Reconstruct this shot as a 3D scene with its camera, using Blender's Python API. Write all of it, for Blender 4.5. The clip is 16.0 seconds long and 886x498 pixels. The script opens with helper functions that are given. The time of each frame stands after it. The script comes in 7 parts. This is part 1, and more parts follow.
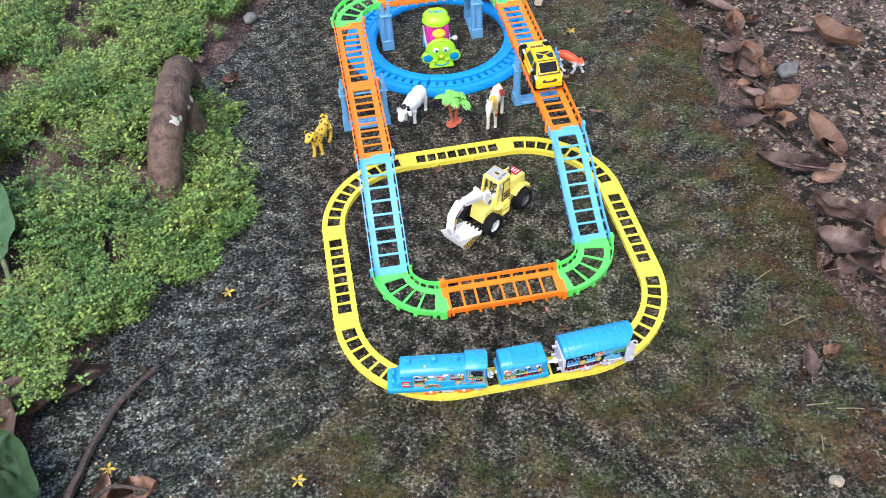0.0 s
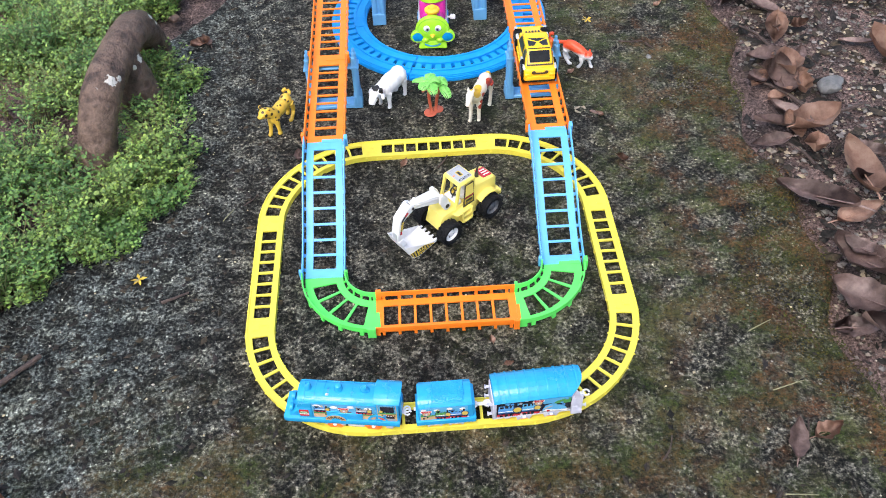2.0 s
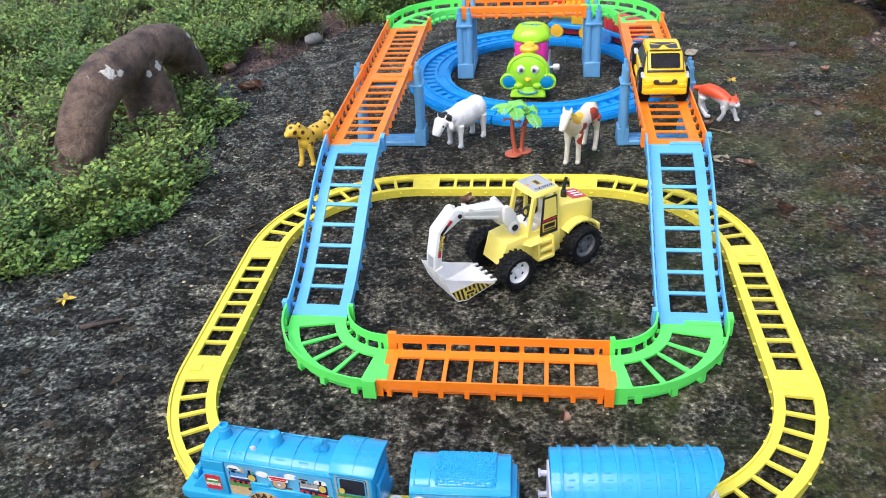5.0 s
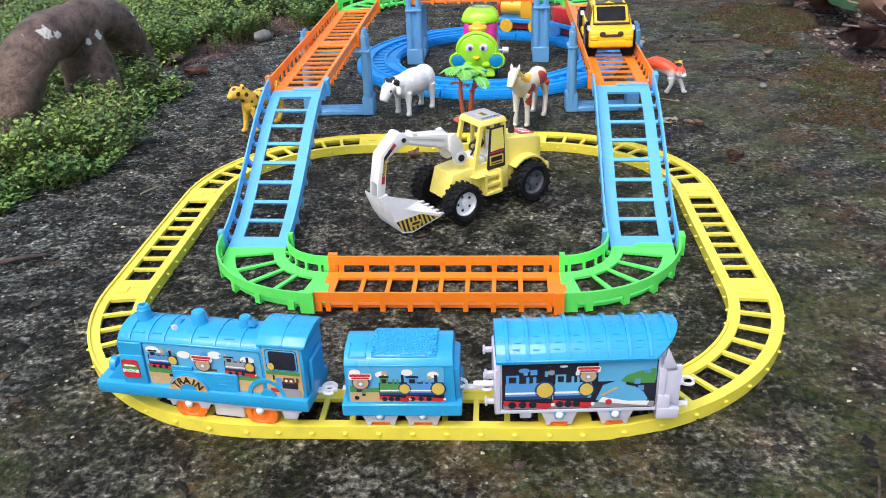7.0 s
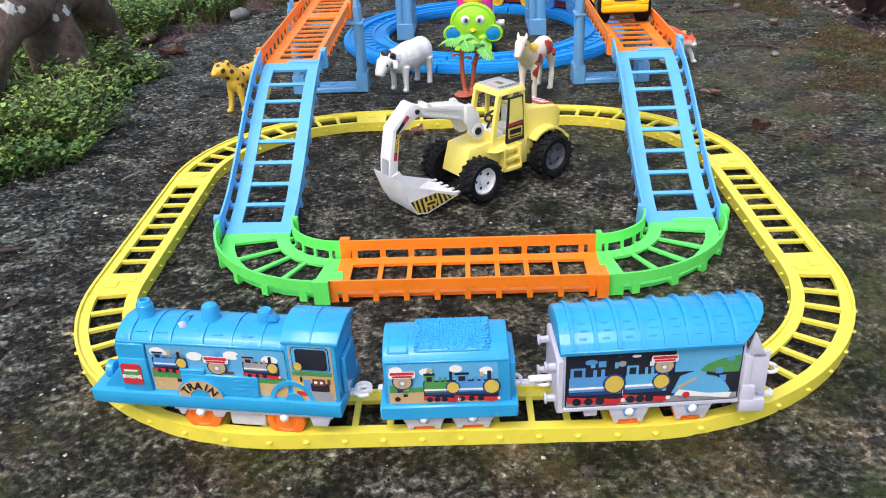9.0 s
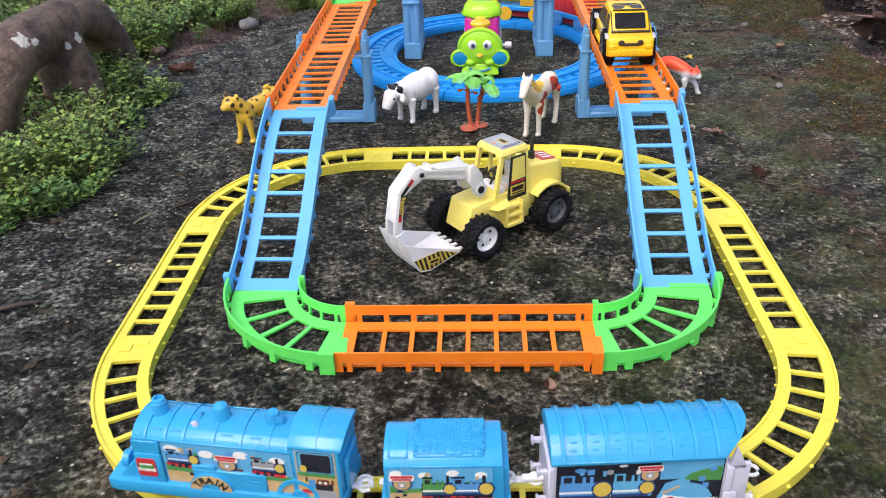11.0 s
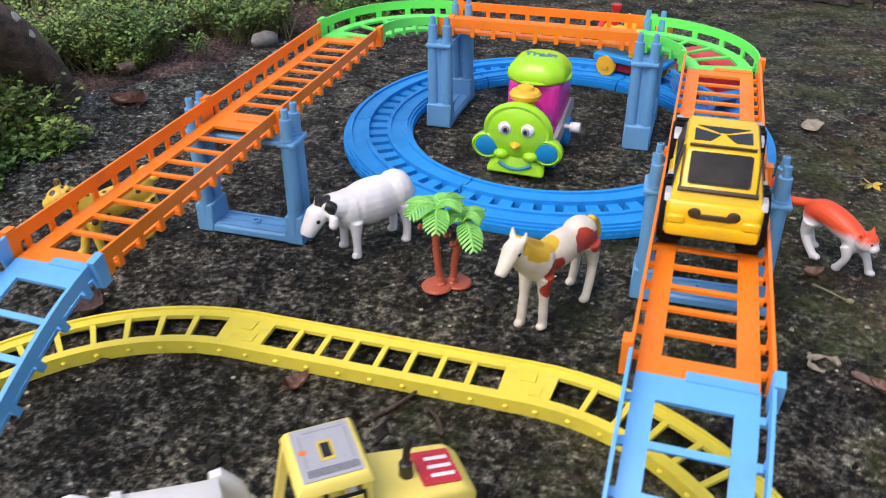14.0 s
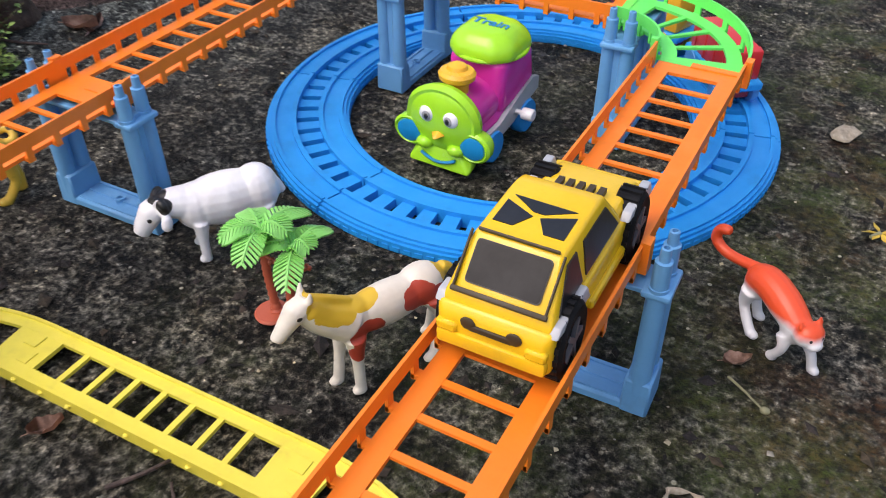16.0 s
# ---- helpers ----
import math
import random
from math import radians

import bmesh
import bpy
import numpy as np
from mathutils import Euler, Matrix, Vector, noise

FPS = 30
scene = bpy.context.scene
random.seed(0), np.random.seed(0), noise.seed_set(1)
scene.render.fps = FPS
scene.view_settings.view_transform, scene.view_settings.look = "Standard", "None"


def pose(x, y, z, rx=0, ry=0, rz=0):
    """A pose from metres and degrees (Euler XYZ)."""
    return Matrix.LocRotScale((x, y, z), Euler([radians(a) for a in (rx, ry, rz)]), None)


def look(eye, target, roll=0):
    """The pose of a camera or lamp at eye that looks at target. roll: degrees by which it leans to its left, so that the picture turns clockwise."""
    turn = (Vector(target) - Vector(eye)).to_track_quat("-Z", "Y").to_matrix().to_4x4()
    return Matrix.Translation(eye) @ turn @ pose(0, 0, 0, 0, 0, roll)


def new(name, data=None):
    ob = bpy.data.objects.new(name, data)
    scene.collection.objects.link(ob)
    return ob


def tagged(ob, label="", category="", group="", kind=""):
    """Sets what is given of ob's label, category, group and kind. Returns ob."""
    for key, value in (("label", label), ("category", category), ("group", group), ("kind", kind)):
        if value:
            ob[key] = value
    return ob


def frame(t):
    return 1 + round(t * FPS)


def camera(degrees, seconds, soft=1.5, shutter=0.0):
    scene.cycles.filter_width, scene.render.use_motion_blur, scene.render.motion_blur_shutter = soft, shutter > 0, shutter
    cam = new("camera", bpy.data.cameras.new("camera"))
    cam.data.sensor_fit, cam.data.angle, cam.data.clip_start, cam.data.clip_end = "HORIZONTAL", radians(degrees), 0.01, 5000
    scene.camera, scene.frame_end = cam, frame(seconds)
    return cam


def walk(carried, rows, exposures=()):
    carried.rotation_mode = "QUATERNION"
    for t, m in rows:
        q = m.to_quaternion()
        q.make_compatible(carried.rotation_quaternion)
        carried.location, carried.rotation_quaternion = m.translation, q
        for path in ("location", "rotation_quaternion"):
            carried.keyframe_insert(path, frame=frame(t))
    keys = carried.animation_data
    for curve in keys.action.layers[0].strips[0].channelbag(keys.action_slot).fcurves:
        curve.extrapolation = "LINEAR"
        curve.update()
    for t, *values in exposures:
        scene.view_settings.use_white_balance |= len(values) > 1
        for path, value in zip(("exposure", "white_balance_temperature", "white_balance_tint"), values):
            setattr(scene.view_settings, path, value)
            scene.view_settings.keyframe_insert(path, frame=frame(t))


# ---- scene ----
cam = camera(55.75, 16.0, soft=1.0, shutter=0.3)
PATH = [
    (0, (-0.1629, -0.6702, 0.8260), (-0.0716, -0.0025, 0.0873), -3.33),
    (0.5, (-0.1388, -0.6584, 0.7981), (-0.0461, 0.0105, 0.0606), -3.11),
    (1, (-0.0822, -0.6299, 0.7666), (-0.0167, 0.0375, 0.0248), -1.69),
    (1.5, (-0.0311, -0.5857, 0.7564), (0.0007, 0.0806, 0.0114), -1.99),
    (2, (-0.0166, -0.5684, 0.7240), (0.0020, 0.0989, -0.0205), -2.19),
    (2.5, (-0.0107, -0.5107, 0.6866), (-0.0048, 0.1488, -0.0651), -2.33),
    (3, (-0.0075, -0.4170, 0.6512), (-0.0518, 0.2306, -0.1094), -3.44),
    (3.2, (0.0139, -0.3942, 0.6289), (-0.0654, 0.2552, -0.1273), -4.95),
    (5.3, (0.0411, -0.4605, 0.3507), (-0.0810, 0.4059, -0.1335), -3.26),
    (5.5, (0.0497, -0.4716, 0.3457), (-0.0638, 0.4064, -0.1193), -3.23),
    (6, (0.0482, -0.4962, 0.3148), (-0.0535, 0.3905, -0.1364), -3.11),
    (6.5, (0.0488, -0.4916, 0.3009), (-0.0413, 0.3957, -0.1514), -2.64),
    (7, (0.0412, -0.4755, 0.2677), (-0.0328, 0.4120, -0.1871), -2.26),
    (7.5, (0.0208, -0.4515, 0.2586), (-0.0296, 0.4372, -0.1971), -2.11),
    (8, (0.0052, -0.4348, 0.2298), (-0.0287, 0.4522, -0.2309), -2.36),
    (8.2, (0.0009, -0.4278, 0.2191), (-0.0296, 0.4594, -0.2413), -2.40),
    (10.3, (0.0100, -0.4443, 0.2877), (-0.0427, 0.4307, -0.1935), -3.01),
    (10.5, (0.0068, -0.4432, 0.2879), (-0.0453, 0.4335, -0.1902), -2.81),
    (11, (0.0085, -0.4175, 0.3030), (-0.0369, 0.4456, -0.2001), -2.11),
    (11.5, (0.0024, -0.3541, 0.3048), (0.0329, 0.4906, -0.2297), 2.00),
    (12, (-0.0153, -0.2728, 0.2982), (0.0562, 0.5340, -0.2883), 4.54),
    (12.5, (-0.0020, -0.1892, 0.2728), (0.0096, 0.5931, -0.3501), 2.58),
    (13, (0.0123, -0.1258, 0.2223), (-0.0737, 0.6607, -0.3892), 1.59),
    (13.5, (0.0510, -0.0859, 0.2452), (-0.1099, 0.7214, -0.3224), 1.54),
    (14, (0.1188, -0.0441, 0.2642), (-0.1360, 0.7710, -0.2560), -0.39),
    (14.5, (0.1834, 0.0151, 0.2501), (-0.1859, 0.7798, -0.2779), -2.84),
    (15, (0.2347, 0.0670, 0.2866), (-0.2047, 0.7686, -0.2743), -2.98),
    (15.5, (0.2422, 0.0792, 0.2884), (-0.1995, 0.7622, -0.2934), -1.97),
    (16, (0.2126, 0.1108, 0.2752), (-0.1650, 0.7941, -0.3498), -0.43),
]
EXPOSURES = [(0.0, 1.0, 6250, 13), (2.2, 0.98, 6250, 13), (3.2, 0.86, 6250, 13), (7.0, 0.78, 6350, 14), (11.0, 0.66, 6500, 17), (14.0, 0.46, 6600, 19), (16.0, 0.46, 6600, 19)]
walk(cam, [(t, look(eye, aim, roll)) for t, eye, aim, roll in PATH], EXPOSURES)

# ---- light: bright overcast shade ----
world = bpy.data.worlds.new("overcast_sky")
scene.world = world
world.use_nodes = True
wn = world.node_tree.nodes
wl = world.node_tree.links
sky = wn.new("ShaderNodeTexSky")
sky.sky_type = 'NISHITA'
sky.sun_disc = False
sky.sun_elevation = radians(58)
sky.sun_rotation = radians(211)
sky.air_density = 1.6
sky.dust_density = 4.0
wl.new(sky.outputs[0], wn["Background"].inputs[0])
wn["Background"].inputs[1].default_value = 0.142
sun_data = bpy.data.lights.new("sun", 'SUN')
sun_data.energy = 0.95
sun_data.angle = radians(40)
sun_data.color = (1.0, 0.96, 0.9)
sun = new("sun", sun_data)
sun.matrix_world = look((-0.9, -1.3, 3.0), (0, 0.2, 0))

# ---- materials ----
def nodes_of(name):
    m = bpy.data.materials.new(name)
    m.use_nodes = True
    t = m.node_tree
    return m, t.nodes, t.links, t.nodes["Principled BSDF"]


def ramp(n, l, fac, stops):
    r = n.new("ShaderNodeValToRGB")
    els = r.color_ramp.elements
    while len(els) < len(stops):
        els.new(0.5)
    for e, (p, c) in zip(els, stops):
        e.position = p
        e.color = (*c, 1) if len(c) == 3 else c
    l.new(fac, r.inputs[0])
    return r.outputs[0]


def noise_tex(n, l, scale, detail=4.0, rough=0.6, vec=None):
    t = n.new("ShaderNodeTexNoise")
    t.inputs["Scale"].default_value = scale
    t.inputs["Detail"].default_value = detail
    t.inputs["Roughness"].default_value = rough
    if vec is not None:
        l.new(vec, t.inputs["Vector"])
    return t.outputs[0]


def mix(n, l, fac, a, b, mode='MIX'):
    m = n.new("ShaderNodeMix")
    m.data_type, m.blend_type = 'RGBA', mode
    for k, v in ((0, fac), (6, a), (7, b)):
        if isinstance(v, bpy.types.NodeSocket):
            l.new(v, m.inputs[k])
        else:
            m.inputs[k].default_value = (*v, 1) if isinstance(v, tuple) else v
    return m.outputs[2]


def bump(n, l, height, strength, dist, bsdf):
    b = n.new("ShaderNodeBump")
    b.inputs["Strength"].default_value = strength
    b.inputs["Distance"].default_value = dist
    l.new(height, b.inputs["Height"])
    l.new(b.outputs[0], bsdf.inputs["Normal"])


def coords(n, kind="Object"):
    return n.new("ShaderNodeTexCoord").outputs[kind]


def plastic(name, col, rough=0.38, dirt=0.25, glow_through=0.0, seed=0.0):
    """Moulded toy plastic with faint grime and a slightly uneven gloss."""
    m, n, l, b = nodes_of(name)
    v = coords(n)
    big = noise_tex(n, l, 45 + seed, 5, 0.65, v)
    fine = noise_tex(n, l, 700, 3, 0.6, v)
    worn = tuple(c * 0.72 + 0.02 for c in col)
    lite = tuple(min(1, c * 1.04 + 0.012) for c in col)
    base = ramp(n, l, big, [(0.3, lite), (0.55, col), (0.85, worn)])
    speck = ramp(n, l, fine, [(0.62, (0, 0, 0)), (0.75, (dirt, dirt, dirt))])
    base = mix(n, l, speck, base, tuple(c * 0.55 + 0.01 for c in col))
    l.new(base, b.inputs["Base Color"])
    l.new(ramp(n, l, big, [(0.2, (rough - 0.08,) * 3), (0.8, (rough + 0.14,) * 3)]), b.inputs["Roughness"])
    b.inputs["Subsurface Weight"].default_value = glow_through
    b.inputs["Subsurface Radius"].default_value = (0.003, 0.003, 0.003)
    bump(n, l, fine, 0.05, 0.0005, b)
    return m


def concrete():
    m, n, l, b = nodes_of("mossy_concrete")
    v = coords(n)
    sep = n.new("ShaderNodeSeparateXYZ")
    l.new(v, sep.inputs[0])
    fine = noise_tex(n, l, 250, 5, 0.7, v)
    mid = noise_tex(n, l, 75, 7, 0.74, v)
    wide = noise_tex(n, l, 9, 5, 0.6, v)
    patch = noise_tex(n, l, 22, 6, 0.68, v)
    def soft(fac, a, c):
        return ramp(n, l, fac, [(a, (0, 0, 0)), (c, (1, 1, 1))])
    # dark damp screed under worn grey islands
    low = ramp(n, l, fine, [(0.41, (0.004, 0.0038, 0.0034)), (0.50, (0.020, 0.0187, 0.016)), (0.58, (0.044, 0.040, 0.033)), (0.68, (0.115, 0.106, 0.088))])
    worn = ramp(n, l, fine, [(0.40, (0.010, 0.0097, 0.009)), (0.47, (0.047, 0.045, 0.039)), (0.55, (0.092, 0.087, 0.075)), (0.63, (0.17, 0.160, 0.137)), (0.71, (0.32, 0.300, 0.252))])
    isle = soft(noise_tex(n, l, 46, 10, 0.72, v), 0.46, 0.53)
    base = mix(n, l, isle, low, worn)
    tone = ramp(n, l, patch, [(0.38, (0.66, 0.67, 0.69)), (0.5, (1.05, 1.06, 1.07)), (0.62, (1.45, 1.43, 1.36))])
    base = mix(n, l, 1.0, base, tone, 'MULTIPLY')
    # chipped pale scars and grit in the old screed
    scar = ramp(n, l, noise_tex(n, l, 85, 9, 0.74, v), [(0.605, (0, 0, 0)), (0.625, (0.85, 0.85, 0.85))])
    base = mix(n, l, scar, base, mix(n, l, fine, (0.07, 0.066, 0.056), (0.22, 0.205, 0.17)))
    for sc, lim, tint in ((260, 0.89, (0.34, 0.32, 0.27)), (120, 0.94, (0.24, 0.225, 0.19))):
        grit = n.new("ShaderNodeTexVoronoi")
        grit.inputs["Scale"].default_value = sc
        l.new(v, grit.inputs["Vector"])
        pale = ramp(n, l, grit.outputs["Color"], [(lim, (0, 0, 0)), (lim + 0.04, (0.8, 0.8, 0.8))])
        near = ramp(n, l, grit.outputs["Distance"], [(0.22, (1, 1, 1)), (0.36, (0, 0, 0))])
        base = mix(n, l, mix(n, l, 1.0, pale, near, 'MULTIPLY'), base, tint)
    # wet black flakes of old dirt
    flake = ramp(n, l, noise_tex(n, l, 95, 8, 0.78, v), [(0.40, (0.9, 0.9, 0.9)), (0.43, (0, 0, 0))])
    base = mix(n, l, flake, base, (0.006, 0.006, 0.007))
    # moss and rusty algae grow towards the open east side
    def grow(x0, x1):
        r = n.new("ShaderNodeMapRange")
        r.inputs[1].default_value, r.inputs[2].default_value = x0, x1
        l.new(sep.outputs[0], r.inputs[0])
        return r.outputs[0]
    def times(a, c):
        q = n.new("ShaderNodeMath")
        q.operation = 'MULTIPLY'
        l.new(a, q.inputs[0])
        if isinstance(c, float):
            q.inputs[1].default_value = c
        else:
            l.new(c, q.inputs[1])
        return q.outputs[0]
    def either(a, c):
        q = n.new("ShaderNodeMath")
        q.operation = 'MAXIMUM'
        l.new(a, q.inputs[0])
        l.new(c, q.inputs[1])
        return q.outputs[0]
    def grow_south(y0, y1):
        r = n.new("ShaderNodeMapRange")
        r.inputs[1].default_value, r.inputs[2].default_value = y0, y1
        l.new(sep.outputs[1], r.inputs[0])
        return r.outputs[0]
    west = mix(n, l, 1.0, base, (1.12, 1.25, 1.35), 'MULTIPLY')
    base = mix(n, l, grow(-0.18, -0.36), base, west)
    south = times(grow_south(-0.06, -0.19), grow(-0.55, -0.25))
    clump = noise_tex(n, l, 210, 7, 0.8, v)
    # olive fuzz over the damp screed
    green = times(soft(noise_tex(n, l, 13, 9, 0.72, v), 0.44, 0.60), either(grow(-0.10, 0.22), times(south, 0.9)))
    green = times(green, ramp(n, l, clump, [(0.40, (0.10,) * 3), (0.58, (0.9,) * 3)]))
    base = mix(n, l, green, base, mix(n, l, soft(patch, 0.44, 0.58), (0.054, 0.072, 0.022), (0.084, 0.088, 0.040)))
    # reddish brown moss crust in ragged patches
    rust = times(soft(noise_tex(n, l, 12, 10, 0.76, v), 0.49, 0.56), either(grow(0.14, 0.36), times(south, 0.6)))
    rust = times(rust, ramp(n, l, clump, [(0.42, (0.05,) * 3), (0.56, (0.9,) * 3)]))
    base = mix(n, l, rust, base, mix(n, l, soft(mid, 0.42, 0.58), (0.056, 0.032, 0.019), (0.120, 0.066, 0.035)))
    deep = n.new("ShaderNodeGamma")
    deep.inputs[1].default_value = 1.42
    l.new(base, deep.inputs[0])
    base = mix(n, l, 1.0, deep.outputs[0], (3.3, 3.38, 3.4), 'MULTIPLY')
    l.new(base, b.inputs["Base Color"])
    l.new(ramp(n, l, wide, [(0.35, (0.42,) * 3), (0.65, (0.75,) * 3)]), b.inputs["Roughness"])
    b.inputs["Specular IOR Level"].default_value = 0.14
    bump(n, l, mix(n, l, 0.5, fine, mid), 1.0, 0.0075, b)
    return m


def soil():
    m, n, l, b = nodes_of("damp_soil")
    v = coords(n)
    fine = noise_tex(n, l, 300, 7, 0.75, v)
    wide = noise_tex(n, l, 14, 5, 0.6, v)
    a = ramp(n, l, fine, [(0.38, (0.014, 0.012, 0.012)), (0.48, (0.075, 0.062, 0.060)), (0.58, (0.16, 0.138, 0.132)), (0.7, (0.34, 0.31, 0.30))])
    c = ramp(n, l, wide, [(0.4, (0.72, 0.63, 0.61)), (0.6, (1.9, 1.56, 1.46))])
    l.new(mix(n, l, 1.0, a, c, 'MULTIPLY'), b.inputs["Base Color"])
    b.inputs["Roughness"].default_value = 0.8
    b.inputs["Specular IOR Level"].default_value = 0.2
    bump(n, l, fine, 0.9, 0.006, b)
    return m


def mottled(name, cols, scale, rough=0.6, bumps=0.4, dist=0.002, per_island=False, spec=0.5):
    m, n, l, b = nodes_of(name)
    v = coords(n)
    f = noise_tex(n, l, scale, 6, 0.68, v)
    k = len(cols)
    c = ramp(n, l, f, [(0.28 + 0.44 * i / max(1, k - 1), q) for i, q in enumerate(cols)])
    if per_island:
        g = n.new("ShaderNodeNewGeometry").outputs["Random Per Island"]
        c = mix(n, l, 1.0, c, ramp(n, l, g, [(0.0, (0.36, 0.40, 0.34)), (0.5, (0.95, 0.95, 0.95)), (1.0, (1.75, 1.6, 1.1))]), 'MULTIPLY')
    l.new(c, b.inputs["Base Color"])
    b.inputs["Roughness"].default_value = rough
    b.inputs["Specular IOR Level"].default_value = spec
    bump(n, l, f, bumps, dist, b)
    return m


M = {}
M["concrete"], M["soil"] = concrete(), soil()
M["yellow"] = plastic("yellow_track_plastic", (0.76, 0.66, 0.07), 0.36, 0.12, 0.06)
M["orange"] = plastic("orange_track_plastic", (0.92, 0.225, 0.012), 0.36, 0.12, 0.05)
M["blue"] = plastic("sky_blue_track_plastic", (0.115, 0.42, 0.80), 0.36, 0.12, 0.05)
M["pier"] = plastic("dusty_blue_pier_plastic", (0.12, 0.34, 0.62), 0.4, 0.2, 0.04)
M["green"] = plastic("green_track_plastic", (0.12, 0.78, 0.13), 0.36, 0.12, 0.05)
M["ring"] = plastic("deep_blue_ring_plastic", (0.004, 0.285, 0.74), 0.42, 0.15, 0.03)

# ---- mesh helpers ----
def mesh_of(name, bm, mat, smooth=True):
    me = bpy.data.meshes.new(name)
    bmesh.ops.recalc_face_normals(bm, faces=bm.faces)
    bm.to_mesh(me)
    bm.free()
    for x in (mat if isinstance(mat, (list, tuple)) else [mat]):
        me.materials.append(x)
    if smooth:
        me.shade_smooth()
        me.set_sharp_from_angle(angle=radians(38))
    return me


def part(name, bm, mat, parent=None, label="", smooth=True):
    ob = new(name, mesh_of(name, bm, mat, smooth))
    if parent is not None:
        ob.parent = parent
    if label:
        ob["label"] = label
    return ob


def thing(name, label, category, group="", kind="", at=None):
    ob = new(name)
    ob.empty_display_size = 0.01
    if at is not None:
        ob.matrix_world = at
    return tagged(ob, label, category, group, kind)


def box(bm, c, s, m=None, bev=0.0, seg=1, taper=1.0):
    """A box of size s round c; taper scales its top."""
    r = bmesh.ops.create_cube(bm, size=1.0)
    vs = r["verts"]
    for v in vs:
        k = taper if v.co.z > 0 else 1.0
        v.co = Vector((v.co.x * s[0] * k, v.co.y * s[1] * k, v.co.z * s[2])) + Vector(c)
    if bev > 0:
        es = list({e for v in vs for e in v.link_edges})
        out = bmesh.ops.bevel(bm, geom=es, offset=bev, segments=seg, affect='EDGES', profile=0.5)
        vs = list({v for f in out["faces"] for v in f.verts} | {v for v in vs if v.is_valid})
    if m is not None:
        for v in vs:
            v.co = m @ v.co
    return vs


def lathe(bm, prof, n=20, m=None, cap=True):
    """Turns (radius, height) pairs about z."""
    rings = []
    for r, z in prof:
        rings.append([bm.verts.new((r * math.cos(2 * math.pi * i / n), r * math.sin(2 * math.pi * i / n), z)) for i in range(n)])
    for a, b in zip(rings, rings[1:]):
        for i in range(n):
            bm.faces.new((a[i], a[(i + 1) % n], b[(i + 1) % n], b[i]))
    if cap:
        bm.faces.new(rings[0][::-1])
        bm.faces.new(rings[-1])
    vs = [v for r in rings for v in r]
    if m is not None:
        for v in vs:
            v.co = m @ v.co
    return vs


def ball(bm, c, r, m=None, u=14, v=10):
    """An ellipsoid of radii r round c."""
    out = bmesh.ops.create_uvsphere(bm, u_segments=u, v_segments=v, radius=1.0)["verts"]
    for q in out:
        q.co = Vector((q.co.x * r[0], q.co.y * r[1], q.co.z * r[2]))
        if m is not None:
            q.co = m @ q.co
        q.co += Vector(c)
    return out


def tube(bm, pts, radii, n=10, flat=1.0):
    """A round limb through points; radii one for all or one each."""
    pts = [Vector(tuple(float(c) for c in p)) for p in pts]
    radii = [float(r) for r in radii] if isinstance(radii, (list, tuple)) else [float(radii)] * len(pts)
    rings = []
    side = None
    for i, p in enumerate(pts):
        d = (pts[min(i + 1, len(pts) - 1)] - pts[max(i - 1, 0)]).normalized()
        if side is None:
            side = d.cross(Vector((0, 0, 1)))
            if side.length < 0.05:
                side = Vector((1, 0, 0))
        side = (side - d * side.dot(d)).normalized()
        up = side.cross(d)
        rings.append([bm.verts.new(p + radii[i] * (math.cos(2 * math.pi * k / n) * side + flat * math.sin(2 * math.pi * k / n) * up)) for k in range(n)])
    for a, b in zip(rings, rings[1:]):
        for i in range(n):
            bm.faces.new((a[i], a[(i + 1) % n], b[(i + 1) % n], b[i]))
    bm.faces.new(rings[0][::-1])
    bm.faces.new(rings[-1])
    return [v for r in rings for v in r]


def smooth_path(pts, k=6):
    """A rounded line through points (x, y, z, ...)."""
    pts = [np.array(tuple(p), float) for p in pts]
    out = []
    for i in range(len(pts) - 1):
        p0, p1, p2, p3 = pts[max(i - 1, 0)], pts[i], pts[i + 1], pts[min(i + 2, len(pts) - 1)]
        for j in range(k):
            t = j / k
            out.append(0.5 * (2 * p1 + (p2 - p0) * t + (2 * p0 - 5 * p1 + 4 * p2 - p3) * t * t + (3 * p1 - p0 - 3 * p2 + p3) * t ** 3))
    out.append(pts[-1])
    return [tuple(float(v) for v in p) for p in out]


def prism(bm, outline, z0, z1, m=None, bev=0.0):
    """A flat outline (x, y) drawn up from z0 to z1."""
    lo = [bm.verts.new((x, y, z0)) for x, y in outline]
    hi = [bm.verts.new((x, y, z1)) for x, y in outline]
    k = len(outline)
    fs = [bm.faces.new(lo[::-1]), bm.faces.new(hi)]
    for i in range(k):
        fs.append(bm.faces.new((lo[i], lo[(i + 1) % k], hi[(i + 1) % k], hi[i])))
    vs = lo + hi
    if bev > 0:
        es = list({e for f in fs[:2] for e in f.edges})
        out = bmesh.ops.bevel(bm, geom=es, offset=bev, segments=2, affect='EDGES', profile=0.5)
        vs = list({v for f in out["faces"] for v in f.verts} | {v for v in vs if v.is_valid})
    if m is not None:
        for v in vs:
            v.co = m @ v.co
    return vs


